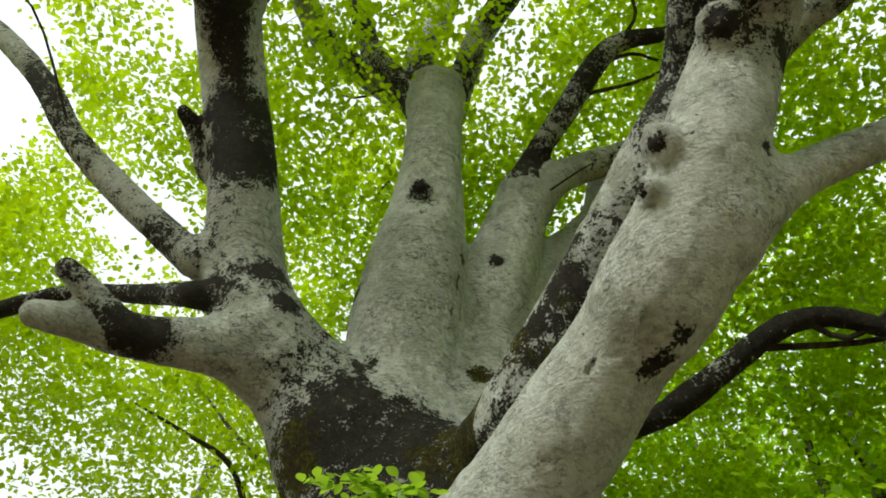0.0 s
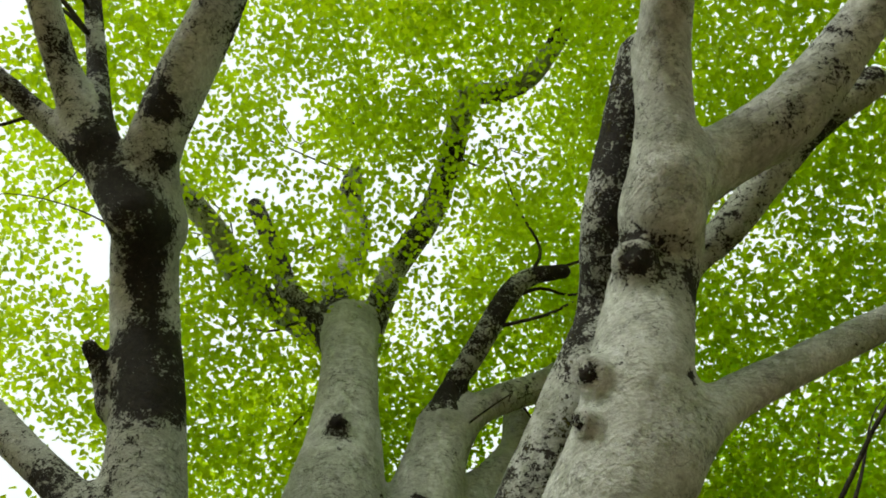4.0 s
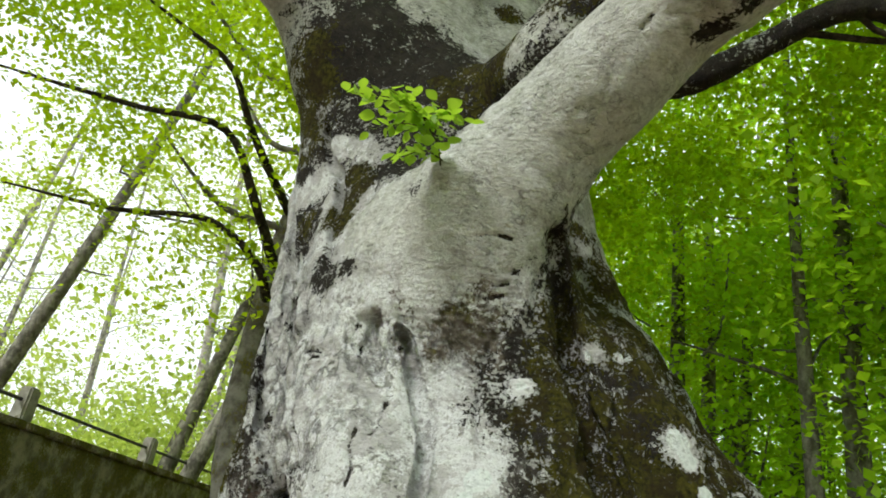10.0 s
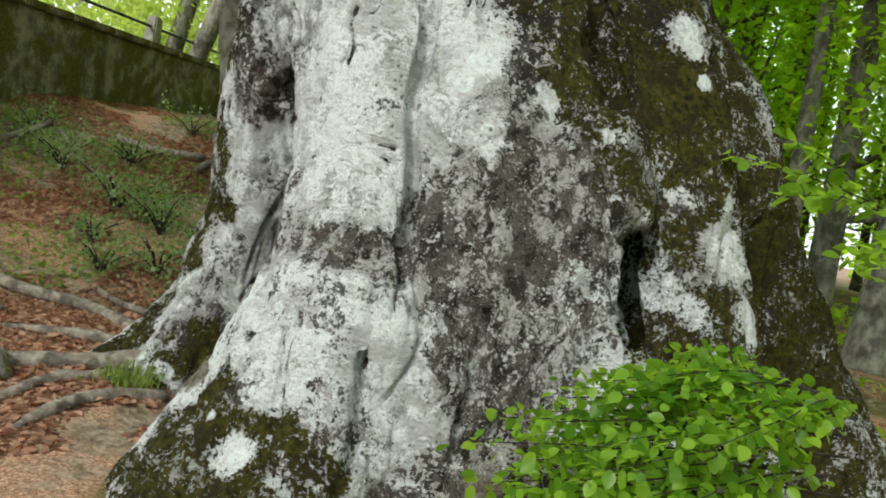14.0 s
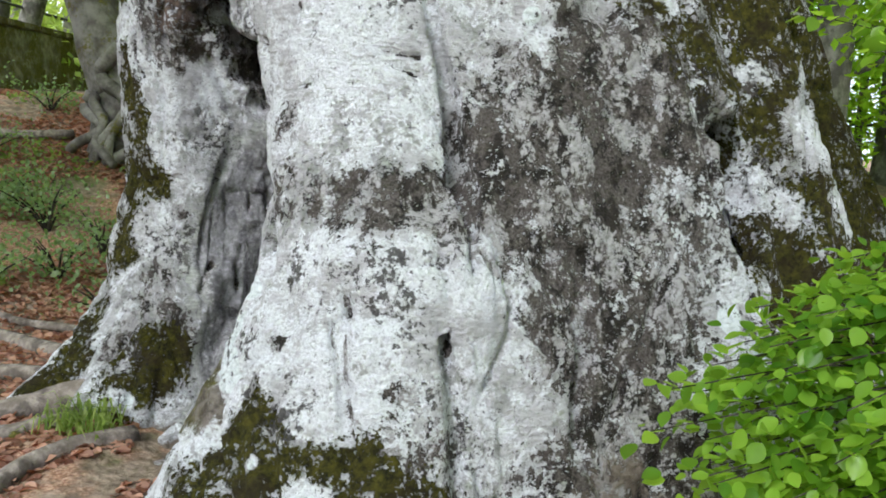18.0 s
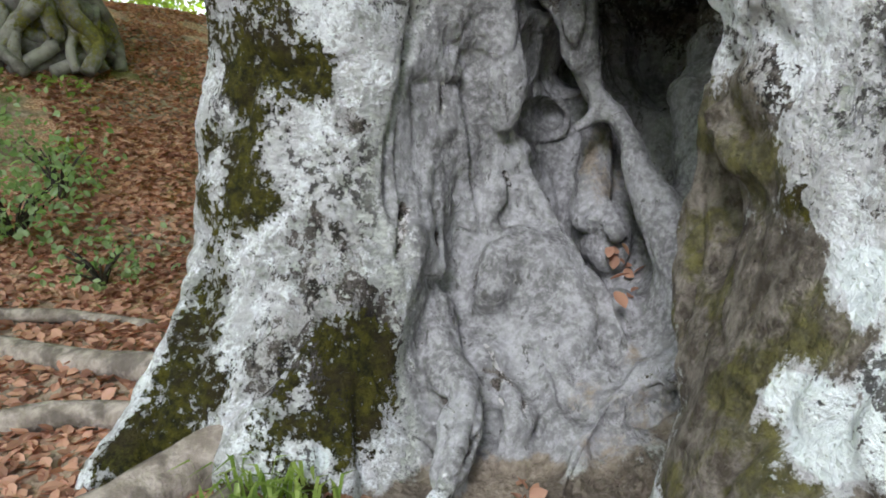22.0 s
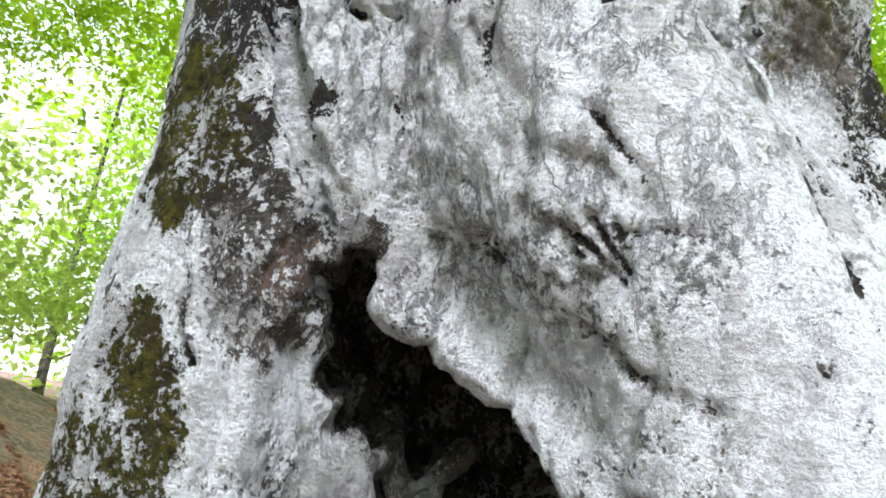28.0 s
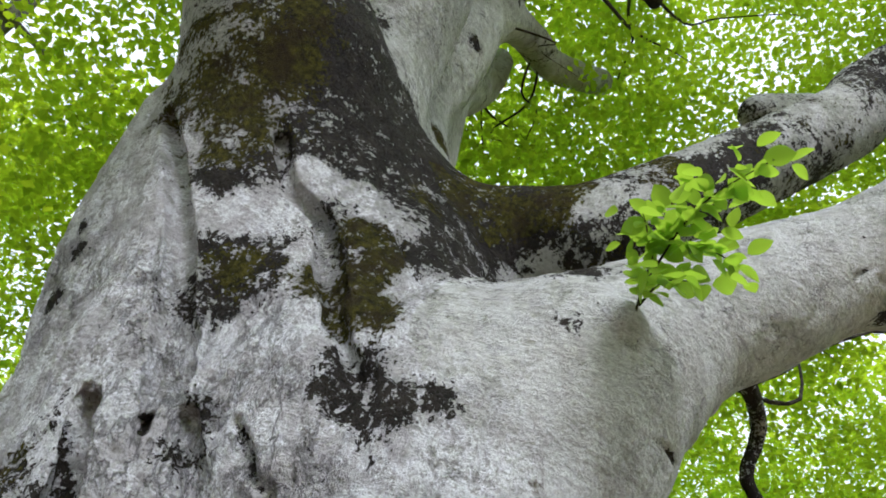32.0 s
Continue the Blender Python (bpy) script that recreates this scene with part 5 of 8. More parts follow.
           [(0.433, 2.872, 0.598, 0.03), (0.317, 2.881, 0.74, 0.03), (0.25, 2.885, 0.851, 0.03)],
           [(-0.306, 3.008, 0.719, 0.02), (-0.344, 3.165, 0.819, 0.02), (-0.337, 3.317, 0.995, 0.02)],
           [(-0.621, 4.032, 2.32, 0.03), (-0.604, 3.978, 2.222, 0.03), (-0.59, 3.964, 2.136, 0.03), (-0.568, 3.892, 2.045, 0.03), (-0.548, 3.833, 1.961, 0.03), (-0.538, 3.769, 1.97, 0.03), (-0.515, 3.707, 1.957, 0.03), (-0.489, 3.654, 1.921, 0.03), (-0.476, 3.635, 1.861, 0.03)],
           [(-0.638, 4.263, 2.419, 0.022), (-0.625, 4.218, 2.378, 0.022), (-0.615, 4.158, 2.325, 0.022), (-0.602, 4.084, 2.232, 0.022)],
           [(-0.548, 3.765, 2.099, 0.02), (-0.521, 3.703, 2.071, 0.02), (-0.495, 3.654, 2.008, 0.02), (-0.468, 3.608, 1.947, 0.02), (-0.44, 3.563, 1.854, 0.02)],
           [(-0.457, 3.613, 1.805, 0.02), (-0.415, 3.522, 1.811, 0.02), (-0.37, 3.448, 1.785, 0.02), (-0.321, 3.377, 1.718, 0.02), (-0.278, 3.318, 1.643, 0.02), (-0.256, 3.285, 1.567, 0.02)],
           [(-0.423, 3.549, 1.741, 0.022), (-0.393, 3.488, 1.691, 0.022), (-0.347, 3.405, 1.648, 0.022), (-0.32, 3.362, 1.613, 0.022), (-0.285, 3.312, 1.55, 0.022)],
           [(-0.404, 3.759, 1.6, 0.028), (-0.403, 3.681, 1.569, 0.028), (-0.393, 3.626, 1.518, 0.028), (-0.379, 3.503, 1.479, 0.028), (-0.339, 3.387, 1.466, 0.028)],
           [(-0.433, 4.242, 1.89, 0.025), (-0.423, 4.078, 1.794, 0.025), (-0.406, 3.959, 1.698, 0.025), (-0.373, 3.885, 1.613, 0.025)],
           [(-0.491, 3.694, 1.837, 0.022), (-0.467, 3.66, 1.78, 0.022), (-0.445, 3.627, 1.725, 0.022)],
           [(-0.589, 3.876, 2.556, 0.018), (-0.558, 3.818, 2.489, 0.018), (-0.549, 3.789, 2.414, 0.018)],
           [(-0.177, 3.375, 2.003, 0.03), (-0.184, 3.335, 1.911, 0.03), (-0.157, 3.288, 1.822, 0.03), (-0.165, 3.252, 1.698, 0.03), (-0.121, 3.218, 1.633, 0.03)],
           [(0.302, 3.507, 2.44, 0.03), (0.405, 3.486, 2.391, 0.03), (0.68, 3.491, 2.423, 0.03)],
           [(-0.447, 4.048, 1.809, 0.022), (-0.41, 4.009, 1.737, 0.022), (-0.389, 3.925, 1.655, 0.022), (-0.374, 3.864, 1.603, 0.022)],
           [(-0.417, 3.545, 1.702, 0.025), (-0.384, 3.477, 1.641, 0.025), (-0.349, 3.405, 1.585, 0.025), (-0.308, 3.336, 1.504, 0.025)],
           [(-0.274, 3.8, 1.333, 0.02), (-0.331, 3.69, 1.29, 0.02), (-0.354, 3.601, 1.269, 0.02), (-0.361, 3.52, 1.264, 0.02), (-0.352, 3.435, 1.273, 0.02)],
           [(-0.335, 3.377, 1.348, 0.028), (-0.315, 3.334, 1.299, 0.028), (-0.291, 3.286, 1.261, 0.028)],
           [(-0.285, 3.739, 1.204, 0.018), (-0.317, 3.655, 1.13, 0.018), (-0.328, 3.602, 1.074, 0.018)],
           [(-0.952, 4.623, 1.699, 0.018), (-0.916, 4.585, 1.609, 0.018), (-0.898, 4.582, 1.489, 0.018), (-0.86, 4.558, 1.418, 0.018)],
           [(-0.823, 4.49, 1.68, 0.016), (-0.784, 4.481, 1.581, 0.016), (-0.739, 4.483, 1.485, 0.016)],
           [(-0.53, 4.47, 0.4, 0.03), (-0.425, 4.55, 0.286, 0.03), (-0.393, 4.385, 0.177, 0.03), (-0.345, 4.342, 0.07, 0.03), (-0.323, 4.207, 0.055, 0.03), (-0.395, 4.112, 0.043, 0.03)],
           [(-0.764, 4.095, -0.011, 0.03), (-0.624, 4.275, 0.013, 0.03), (-0.533, 4.373, 0.093, 0.03), (-0.538, 4.472, 0.209, 0.03)],
           [(-0.335, 4.356, 0.078, 0.03), (-0.498, 4.142, 0.033, 0.03), (-0.636, 3.991, 0.006, 0.03)],
           [(0.534, 2.935, 0.868, 0.035), (0.58, 2.893, 0.703, 0.035), (0.587, 2.853, 0.511, 0.035), (0.562, 2.81, 0.318, 0.035)],
           [(-0.169, 2.866, 0.677, 0.03), (-0.146, 2.793, 0.521, 0.03), (-0.143, 2.742, 0.405, 0.03)],
           [(-0.717, 4.181, 2.78, 0.03), (-0.686, 4.135, 2.67, 0.03), (-0.655, 4.046, 2.554, 0.03), (-0.636, 3.998, 2.453, 0.03)],
           [(-0.975, 4.596, 2.861, 0.035), (-0.928, 4.516, 2.627, 0.035), (-0.897, 4.486, 2.428, 0.035)],
           [(-0.636, 3.978, 2.717, 0.025), (-0.593, 3.887, 2.572, 0.025), (-0.554, 3.807, 2.456, 0.025)],
           [(-0.509, 3.73, 2.398, 0.025), (-0.44, 3.664, 2.397, 0.025), (-0.394, 3.612, 2.333, 0.025)],
           [(-0.645, 4.283, 2.422, 0.03), (-0.621, 4.172, 2.345, 0.03), (-0.605, 4.097, 2.25, 0.03)],
           [(-0.513, 4.571, 0.911, 0.02), (-0.51, 4.577, 0.833, 0.02)],
           [(-0.398, 4.596, 0.903, 0.02), (-0.396, 4.605, 0.82, 0.02)],
           [(-0.325, 4.617, 0.899, 0.02), (-0.315, 4.635, 0.816, 0.02)],
           [(-0.506, 4.574, 0.908, 0.018), (-0.434, 4.591, 0.907, 0.018)],
           [(-0.392, 4.597, 0.901, 0.018), (-0.324, 4.617, 0.898, 0.018)]]
# deep places of the hollow
CAVES = [[(-0.624, 4.3, 1.522, 0.05), (-0.427, 4.58, 1.6175, 0.059), (-0.23, 4.86, 1.713, 0.062)],
         [(-0.557, 4.256, 1.44, 0.086), (-0.2275, 4.6825, 1.565, 0.113), (0.102, 5.109, 1.69, 0.125)],
         [(-0.477, 4.191, 1.397, 0.111), (-0.09, 4.635, 1.5185, 0.148), (0.297, 5.079, 1.64, 0.167)],
         [(-0.489, 4.289, 1.309, 0.083), (-0.2565, 4.579, 1.365, 0.1), (-0.024, 4.869, 1.421, 0.105)],
         [(-0.377, 4.116, 1.318, 0.118), (0.0785, 4.5695, 1.4215, 0.16), (0.534, 5.023, 1.525, 0.182)],
         [(-0.299, 3.998, 1.212, 0.114), (0.217, 4.437, 1.281, 0.158), (0.733, 4.876, 1.35, 0.182)],
         [(-0.258, 3.904, 1.153, 0.086), (0.229, 4.2725, 1.196, 0.117), (0.716, 4.641, 1.239, 0.133)],
         [(-0.258, 4.3, 1.222, 0.102), (0.0525, 4.6245, 1.265, 0.125), (0.363, 4.949, 1.308, 0.133)],
         [(-0.019, 4.485, 0.644, 0.077), (0.102, 4.6115, 0.617, 0.083), (0.223, 4.738, 0.59, 0.08)],
         [(0.016, 4.34, 0.412, 0.048), (0.1225, 4.4385, 0.373, 0.051), (0.229, 4.537, 0.334, 0.049)],
         [(-0.159, 4.558, 0.804, 0.04), (0.0055, 4.756, 0.7825, 0.044), (0.17, 4.954, 0.761, 0.044)],
         [(-0.03, 4.631, 0.939, 0.054), (0.1765, 4.8675, 0.933, 0.062), (0.383, 5.104, 0.927, 0.062)],
         [(0.061, 4.58, 0.708, 0.05), (0.2005, 4.727, 0.684, 0.054), (0.34, 4.874, 0.66, 0.053)],
         [(0.255, 4.48, 0.972, 0.184), (0.4895, 4.6865, 0.9705, 0.208), (0.724, 4.893, 0.969, 0.208)],
         [(0.025, 3.979, 0.857, 0.035), (0.258, 4.14, 0.838, 0.04), (0.491, 4.301, 0.819, 0.041)],
         [(-0.003, 3.923, 0.665, 0.032), (0.1845, 4.0485, 0.626, 0.036), (0.372, 4.174, 0.587, 0.036)],
         [(-0.031, 3.868, 0.473, 0.03), (0.1325, 3.9735, 0.418, 0.033), (0.296, 4.079, 0.363, 0.032)],
         [(-0.041, 3.9, 0.167, 0.078), (0.113, 4.003, 0.0835, 0.086), (0.267, 4.106, -0, 0.084)],
         [(-0.126, 3.966, 0.101, 0.071), (-0.017, 4.0485, 0.033, 0.076), (0.092, 4.131, -0.035, 0.074)],
         [(-0.45, 4.025, -0.06, 0.078), (-0.359, 4.119, -0.147, 0.085), (-0.268, 4.213, -0.234, 0.082)],
         [(-0.329, 4.382, 1.14, 0.041), (-0.0675, 4.6865, 1.1615, 0.049), (0.194, 4.991, 1.183, 0.051)],
         [(-0.29, 4.372, 1.015, 0.038), (-0.0545, 4.637, 1.012, 0.044), (0.181, 4.902, 1.009, 0.046)],
         [(-0.261, 4.368, 0.903, 0.035), (-0.0545, 4.594, 0.8835, 0.04), (0.152, 4.82, 0.864, 0.041)],
         [(-0.074, 4.36, 1.114, 0.078), (0.2345, 4.657, 1.13, 0.093), (0.543, 4.954, 1.146, 0.098)],
         [(0.041, 4.356, 0.956, 0.096), (0.3075, 4.594, 0.944, 0.111), (0.574, 4.832, 0.932, 0.114)],
         [(0.049, 4.196, 1.033, 0.107), (0.41, 4.4825, 1.0335, 0.13), (0.771, 4.769, 1.034, 0.137)],
         [(-0.149, 3.895, 1.045, 0.076), (0.255, 4.176, 1.0485, 0.097), (0.659, 4.457, 1.052, 0.106)],
         [(-0.241, 3.719, 0.974, 0.079), (0.052, 3.8995, 0.9615, 0.095), (0.345, 4.08, 0.949, 0.101)],
         [(-0.606, 4.309, 1.398, 0.052), (-0.405, 4.5905, 1.4695, 0.062), (-0.204, 4.872, 1.541, 0.065)],
         [(-0.52, 4.325, 1.272, 0.043), (-0.324, 4.582, 1.314, 0.051), (-0.128, 4.839, 1.356, 0.052)],
         [(-0.581, 4.137, 1.455, 0.042), (-0.332, 4.438, 1.554, 0.052), (-0.083, 4.739, 1.653, 0.056)],
         [(-0.488, 4.066, 1.386, 0.049), (-0.2175, 4.35, 1.4695, 0.061), (0.053, 4.634, 1.553, 0.065)],
         [(-0.44, 3.967, 1.326, 0.05), (-0.132, 4.252, 1.4015, 0.063), (0.176, 4.537, 1.477, 0.069)],
         [(-0.389, 3.867, 1.252, 0.052), (-0.038, 4.15, 1.314, 0.067), (0.313, 4.433, 1.376, 0.074)],
         [(-0.616, 4.229, 1.5, 0.043), (-0.397, 4.5225, 1.6, 0.052), (-0.178, 4.816, 1.7, 0.056)],
         [(-0.073, 4.411, 0.518, 0.125), (0.0465, 4.534, 0.48, 0.135), (0.166, 4.657, 0.442, 0.131)],
         [(0.109, 4.376, 0.724, 0.176), (0.259, 4.5105, 0.7005, 0.192), (0.409, 4.645, 0.677, 0.187)],
         [(-0.164, 4.486, 0.633, 0.076), (-0.049, 4.6185, 0.604, 0.083), (0.066, 4.751, 0.575, 0.08)],
         [(-0.133, 4.23, 0.142, 0.084), (-0.049, 4.309, 0.092, 0.089), (0.035, 4.388, 0.042, 0.084)],
         [(-0.356, 4.338, 0.17, 0.051), (-0.282, 4.428, 0.1195, 0.054), (-0.208, 4.518, 0.069, 0.051)],
         [(0.117, 4.188, 0.678, 0.091), (0.2555, 4.296, 0.6525, 0.099), (0.394, 4.404, 0.627, 0.096)]]
# the old beech as one field of distances: root columns, limbs, hollows
COLUMNS = {}
COLUMNS["front"] = [(-0.22, 3.12, -0.25, 0.6), (0.0, 3.24, 0.3, 0.52), (0.09, 3.3, 0.7, 0.47), (0.06, 3.47, 1.1, 0.41), (-0.01, 3.62, 1.65, 0.4), (-0.13, 3.88, 2.05, 0.43), (-0.18, 4.1, 2.5, 0.47), (-0.2, 4.38, 3.0, 0.56), (-0.2, 4.5, 3.6, 0.56)]
COLUMNS["face"] = [(0.55, 3.35, -0.3, 0.65), (0.52, 3.44, 0.6, 0.56), (0.5, 3.6, 1.4, 0.48), (0.42, 3.85, 2.1, 0.42), (0.38, 3.95, 2.8, 0.4)]
COLUMNS["face_side"] = [(1.0, 3.35, -0.3, 0.65), (0.95, 3.46, 0.6, 0.58), (0.9, 3.66, 1.5, 0.46), (0.72, 3.9, 2.2, 0.45), (0.45, 4.05, 2.9, 0.45)]
COLUMNS["right_leg"] = [(1.85, 3.45, -0.3, 0.55), (1.68, 3.58, 0.6, 0.4), (1.5, 3.65, 1.2, 0.35), (1.35, 3.78, 1.8, 0.35), (0.95, 4.05, 2.6, 0.4)]
COLUMNS["right_flare"] = [(2.9, 4.1, -0.3, 0.55), (2.25, 4.25, 0.8, 0.45), (1.8, 4.3, 1.7, 0.42), (1.25, 4.4, 2.5, 0.42), (0.72, 4.5, 3.3, 0.42), (0.4, 4.5, 4.1, 0.5)]
COLUMNS["rear_leg"] = [(-0.82, 4.62, -0.3, 0.5), (-0.7, 4.79, 0.2, 0.43), (-0.67, 4.9, 0.55, 0.4), (-0.62, 4.92, 0.95, 0.38), (-0.6, 4.82, 1.8, 0.41), (-0.55, 4.76, 2.6, 0.45), (-0.5, 4.74, 3.5, 0.52), (-0.6, 4.76, 4.3, 0.52)]
COLUMNS["rear_back"] = [(-0.65, 5.4, -0.3, 0.5), (-0.5, 5.3, 1.0, 0.36), (-0.46, 5.25, 1.8, 0.38), (-0.46, 5.2, 2.5, 0.38), (-0.58, 5.2, 3.3, 0.4), (-0.74, 5.2, 4.0, 0.36), (-0.86, 5.1, 4.6, 0.3)]
COLUMNS["core"] = [(0.35, 5.2, -0.3, 1.25), (0.3, 5.0, 1.2, 0.95), (0.15, 4.85, 2.6, 0.8), (0.0, 4.75, 3.6, 0.74), (-0.15, 4.8, 4.4, 0.7)]
HOLLOWS = [[(-0.62, 4.12, 0.12, 0.22), (-0.25, 4.25, 0.35, 0.36), (0.0, 4.3, 0.75, 0.46), (-0.05, 4.25, 1.15, 0.4), (-0.4, 4.22, 1.48, 0.18), (-0.62, 4.26, 1.62, 0.07)],
           [(-0.42, 4.38, 0.75, 0.22), (-0.44, 4.32, 1.3, 0.23), (-0.52, 4.3, 1.58, 0.1)],
           [(-0.1, 4.55, 0.35, 0.22), (0.15, 4.6, 0.45, 0.26), (0.15, 4.6, 0.9, 0.3)],
           [(0.1, 4.3, 0.95, 0.36), (0.45, 4.5, 1.3, 0.4), (0.3, 4.7, 1.9, 0.38), (0.2, 4.75, 2.4, 0.25)],
           [(-0.55, 4.36, 1.2, 0.17), (-0.56, 4.38, 1.45, 0.16), (-0.58, 4.4, 1.6, 0.1), (-0.5, 4.5, 1.75, 0.1), (-0.2, 4.6, 1.8, 0.25)],
           [(0.619, 3.503, 3.161, 0.05), (0.689, 3.621, 2.937, 0.05), (0.747, 3.558, 2.617, 0.05), (0.822, 3.477, 2.322, 0.05), (0.912, 3.388, 2.056, 0.05), (0.993, 3.316, 1.839, 0.05)],
           [(1.129, 3.154, 1.272, 0.04), (1.155, 3.207, 1.129, 0.04), (1.167, 3.106, 0.982, 0.04), (1.223, 3.083, 0.849, 0.04)],
           [(1.192, 3.198, 1.234, 0.035), (1.189, 3.167, 1.118, 0.035), (1.201, 3.106, 0.989, 0.035), (1.241, 3.09, 0.886, 0.035)],
           [(1.22, 3.2, 0.75, 0.05), (1.24, 3.24, 1.0, 0.1), (1.2, 3.34, 1.32, 0.055)]]


def smooth_line(points, steps=5):
    """A smooth line through points of (x, y, z, radius)."""
    p = np.array(points, float)
    p = np.vstack([2 * p[0] - p[1], p, 2 * p[-1] - p[-2]])
    out = []
    for i in range(1, len(p) - 2):
        for s in np.arange(steps) / steps:
            a, b, c, d = p[i - 1], p[i], p[i + 1], p[i + 2]
            out.append(0.5 * (2 * b + (c - a) * s + (2 * a - 5 * b + 4 * c - d) * s * s + (3 * b - a - 3 * c + d) * s ** 3))
    out.append(p[-2])
    return np.array(out)


def lattice(p, size, seed=0):
    """Smooth noise of about -1 to 1 at the points p, with bumps of that size."""
    q = p / size
    i = np.floor(q).astype(np.int64)
    f = q - i
    f = f * f * (3 - 2 * f)
    total = np.zeros(len(p))
    for dx in (0, 1):
        for dy in (0, 1):
            for dz in (0, 1):
                h = (i[:, 0] + dx) * 374761393 + (i[:, 1] + dy) * 668265263 + (i[:, 2] + dz) * 2147483647 + seed * 144665
                h = (h ^ (h >> 13)) * 1274126177
                h = ((h ^ (h >> 16)) & 0xFFFF) / 32767.5 - 1
                w = (f[:, 0] if dx else 1 - f[:, 0]) * (f[:, 1] if dy else 1 - f[:, 1]) * (f[:, 2] if dz else 1 - f[:, 2])
                total += w * h
    return total


def melt(a, b, k):
    h = np.maximum(k - np.abs(a - b), 0) / k
    return np.minimum(a, b) - h * h * k / 4


LINES = {n: smooth_line(v, 3) for n, v in {**COLUMNS, **AXES}.items()}
TIGHT = ("front", "face", "face_side", "right_leg", "rear_leg")
# every line in the order in which it joins the field: points, how softly it melts, and whether it cuts
JOINS = [(v, 0.09 if n in TIGHT else 0.3 if n in ("core", "big_limb") else 0.16, False) for n, v in LINES.items()]
JOINS += [(smooth_line(v, 3), 0.1, True) for v in HOLLOWS]
JOINS += [(np.array(v), 0.05, True) for v in CAVES]
JOINS += [(smooth_line(v, 2), 0.045, True) for v in GROOVES]
JOINS += [(smooth_line(v, 2), 0.03, True) for v in CLEFTS]
JOINS += [(smooth_line(v, 3), 0.05, False) for v in BACKING]
JOINS += [(smooth_line(v, 3), 0.022, False) for v in BURLS]
# earth on the floor of the hollow
MOUNDS = [[(-0.75, 3.85, -0.29, 0.2), (-0.45, 4.0, -0.31, 0.22), (-0.1, 4.15, -0.29, 0.24), (0.25, 4.35, -0.22, 0.25)], [(-0.85, 4.1, -0.31, 0.2), (-0.4, 4.25, -0.33, 0.24)]]
JOINS += [(smooth_line(v, 3), 0.1, False) for v in MOUNDS]
JOINS += [(np.array([k, k]), 0.08, False) for k in KNOTS]
SEG_A = np.vstack([v[:-1] for v, _, _ in JOINS])
SEG_B = np.vstack([v[1:] for v, _, _ in JOINS])
SEG_OF = np.concatenate([np.full(len(v) - 1, i) for i, (v, _, _) in enumerate(JOINS)])
SEG_MID = (SEG_A[:, :3] + SEG_B[:, :3]) / 2
SEG_REACH = np.linalg.norm(SEG_A[:, :3] - SEG_B[:, :3], axis=1) / 2 + np.maximum(SEG_A[:, 3], SEG_B[:, 3]) + 0.4


def field_near(p, labels):
    """The field at points that lie close together."""
    mid = (p.min(0) + p.max(0)) / 2
    spread = np.linalg.norm(p - mid, axis=1).max()
    close = np.nonzero(((SEG_MID - mid) ** 2).sum(1) < (SEG_REACH + spread) ** 2)[0]
    d, best, label = np.full(len(p), 9.0), np.full(len(p), 99.0), np.zeros(len(p), int)
    for i in np.unique(SEG_OF[close]):
        e = np.full(len(p), 9.0)
        for s in close[SEG_OF[close] == i]:
            a, b = SEG_A[s], SEG_B[s]
            ab, q = b[:3] - a[:3], p - a[:3]
            u = np.clip(q @ ab / max(ab @ ab, 1e-9), 0, 1)
            q -= u[:, None] * ab
            e = np.minimum(e, np.sqrt((q * q).sum(1)) - (a[3] + u * (b[3] - a[3])))
        _, k, cuts = JOINS[i]
        d = -melt(-d, e, k) if cuts else melt(d, e, k)
        if labels and i < len(LINES):
            label = np.where(e < best, i, label)
            best = np.minimum(best, e)
    return d, label


def beech_field(p, labels=False):
    d, label = np.full(len(p), 9.0), np.zeros(len(p), int)
    cell = np.floor((p + 20) / 0.45).astype(np.int64)
    cell = (cell[:, 0] * 200 + cell[:, 1]) * 200 + cell[:, 2]
    order = np.argsort(cell, kind="stable")
    for some in np.split(order, np.nonzero(np.diff(cell[order]))[0] + 1):
        d[some], label[some] = field_near(p[some], labels)
    return (d, label) if labels else d
# ---- small builders ----
def part(name, mesh, material, parent=None, label=""):
    """Links a mesh (or a bmesh) as one object, under a thing or a part."""
    if isinstance(mesh, bmesh.types.BMesh):
        bm, mesh = mesh, bpy.data.meshes.new(name)
        bm.to_mesh(mesh)
        bm.free()
    ob = new(name, mesh)
    if material and not mesh.materials:
        mesh.materials.append(material)
    if parent:
        ob.parent = parent
    if label:
        tagged(ob, label)
    return ob


def thing(name, label, category, at=(0, 0, 0), group="", kind=""):
    ob = new(name)
    ob.empty_display_size = 0.1
    ob.matrix_world = Matrix.Translation(at) if not isinstance(at, Matrix) else at
    return tagged(ob, label, category, group, kind)


def mesh_from(name, verts, faces, smooth=True):
    """A mesh from arrays: verts n x 3, faces m x 3 or m x 4."""
    verts, faces = np.asarray(verts, np.float32), np.asarray(faces, np.int32)
    me = bpy.data.meshes.new(name)
    me.vertices.add(len(verts))
    me.vertices.foreach_set("co", verts.ravel())
    k = faces.shape[1]
    me.loops.add(faces.size)
    me.loops.foreach_set("vertex_index", faces.ravel())
    me.polygons.add(len(faces))
    me.polygons.foreach_set("loop_start", np.arange(len(faces), dtype=np.int32) * k)
    me.polygons.foreach_set("use_smooth", np.full(len(faces), smooth))
    me.update(calc_edges=True)
    return me


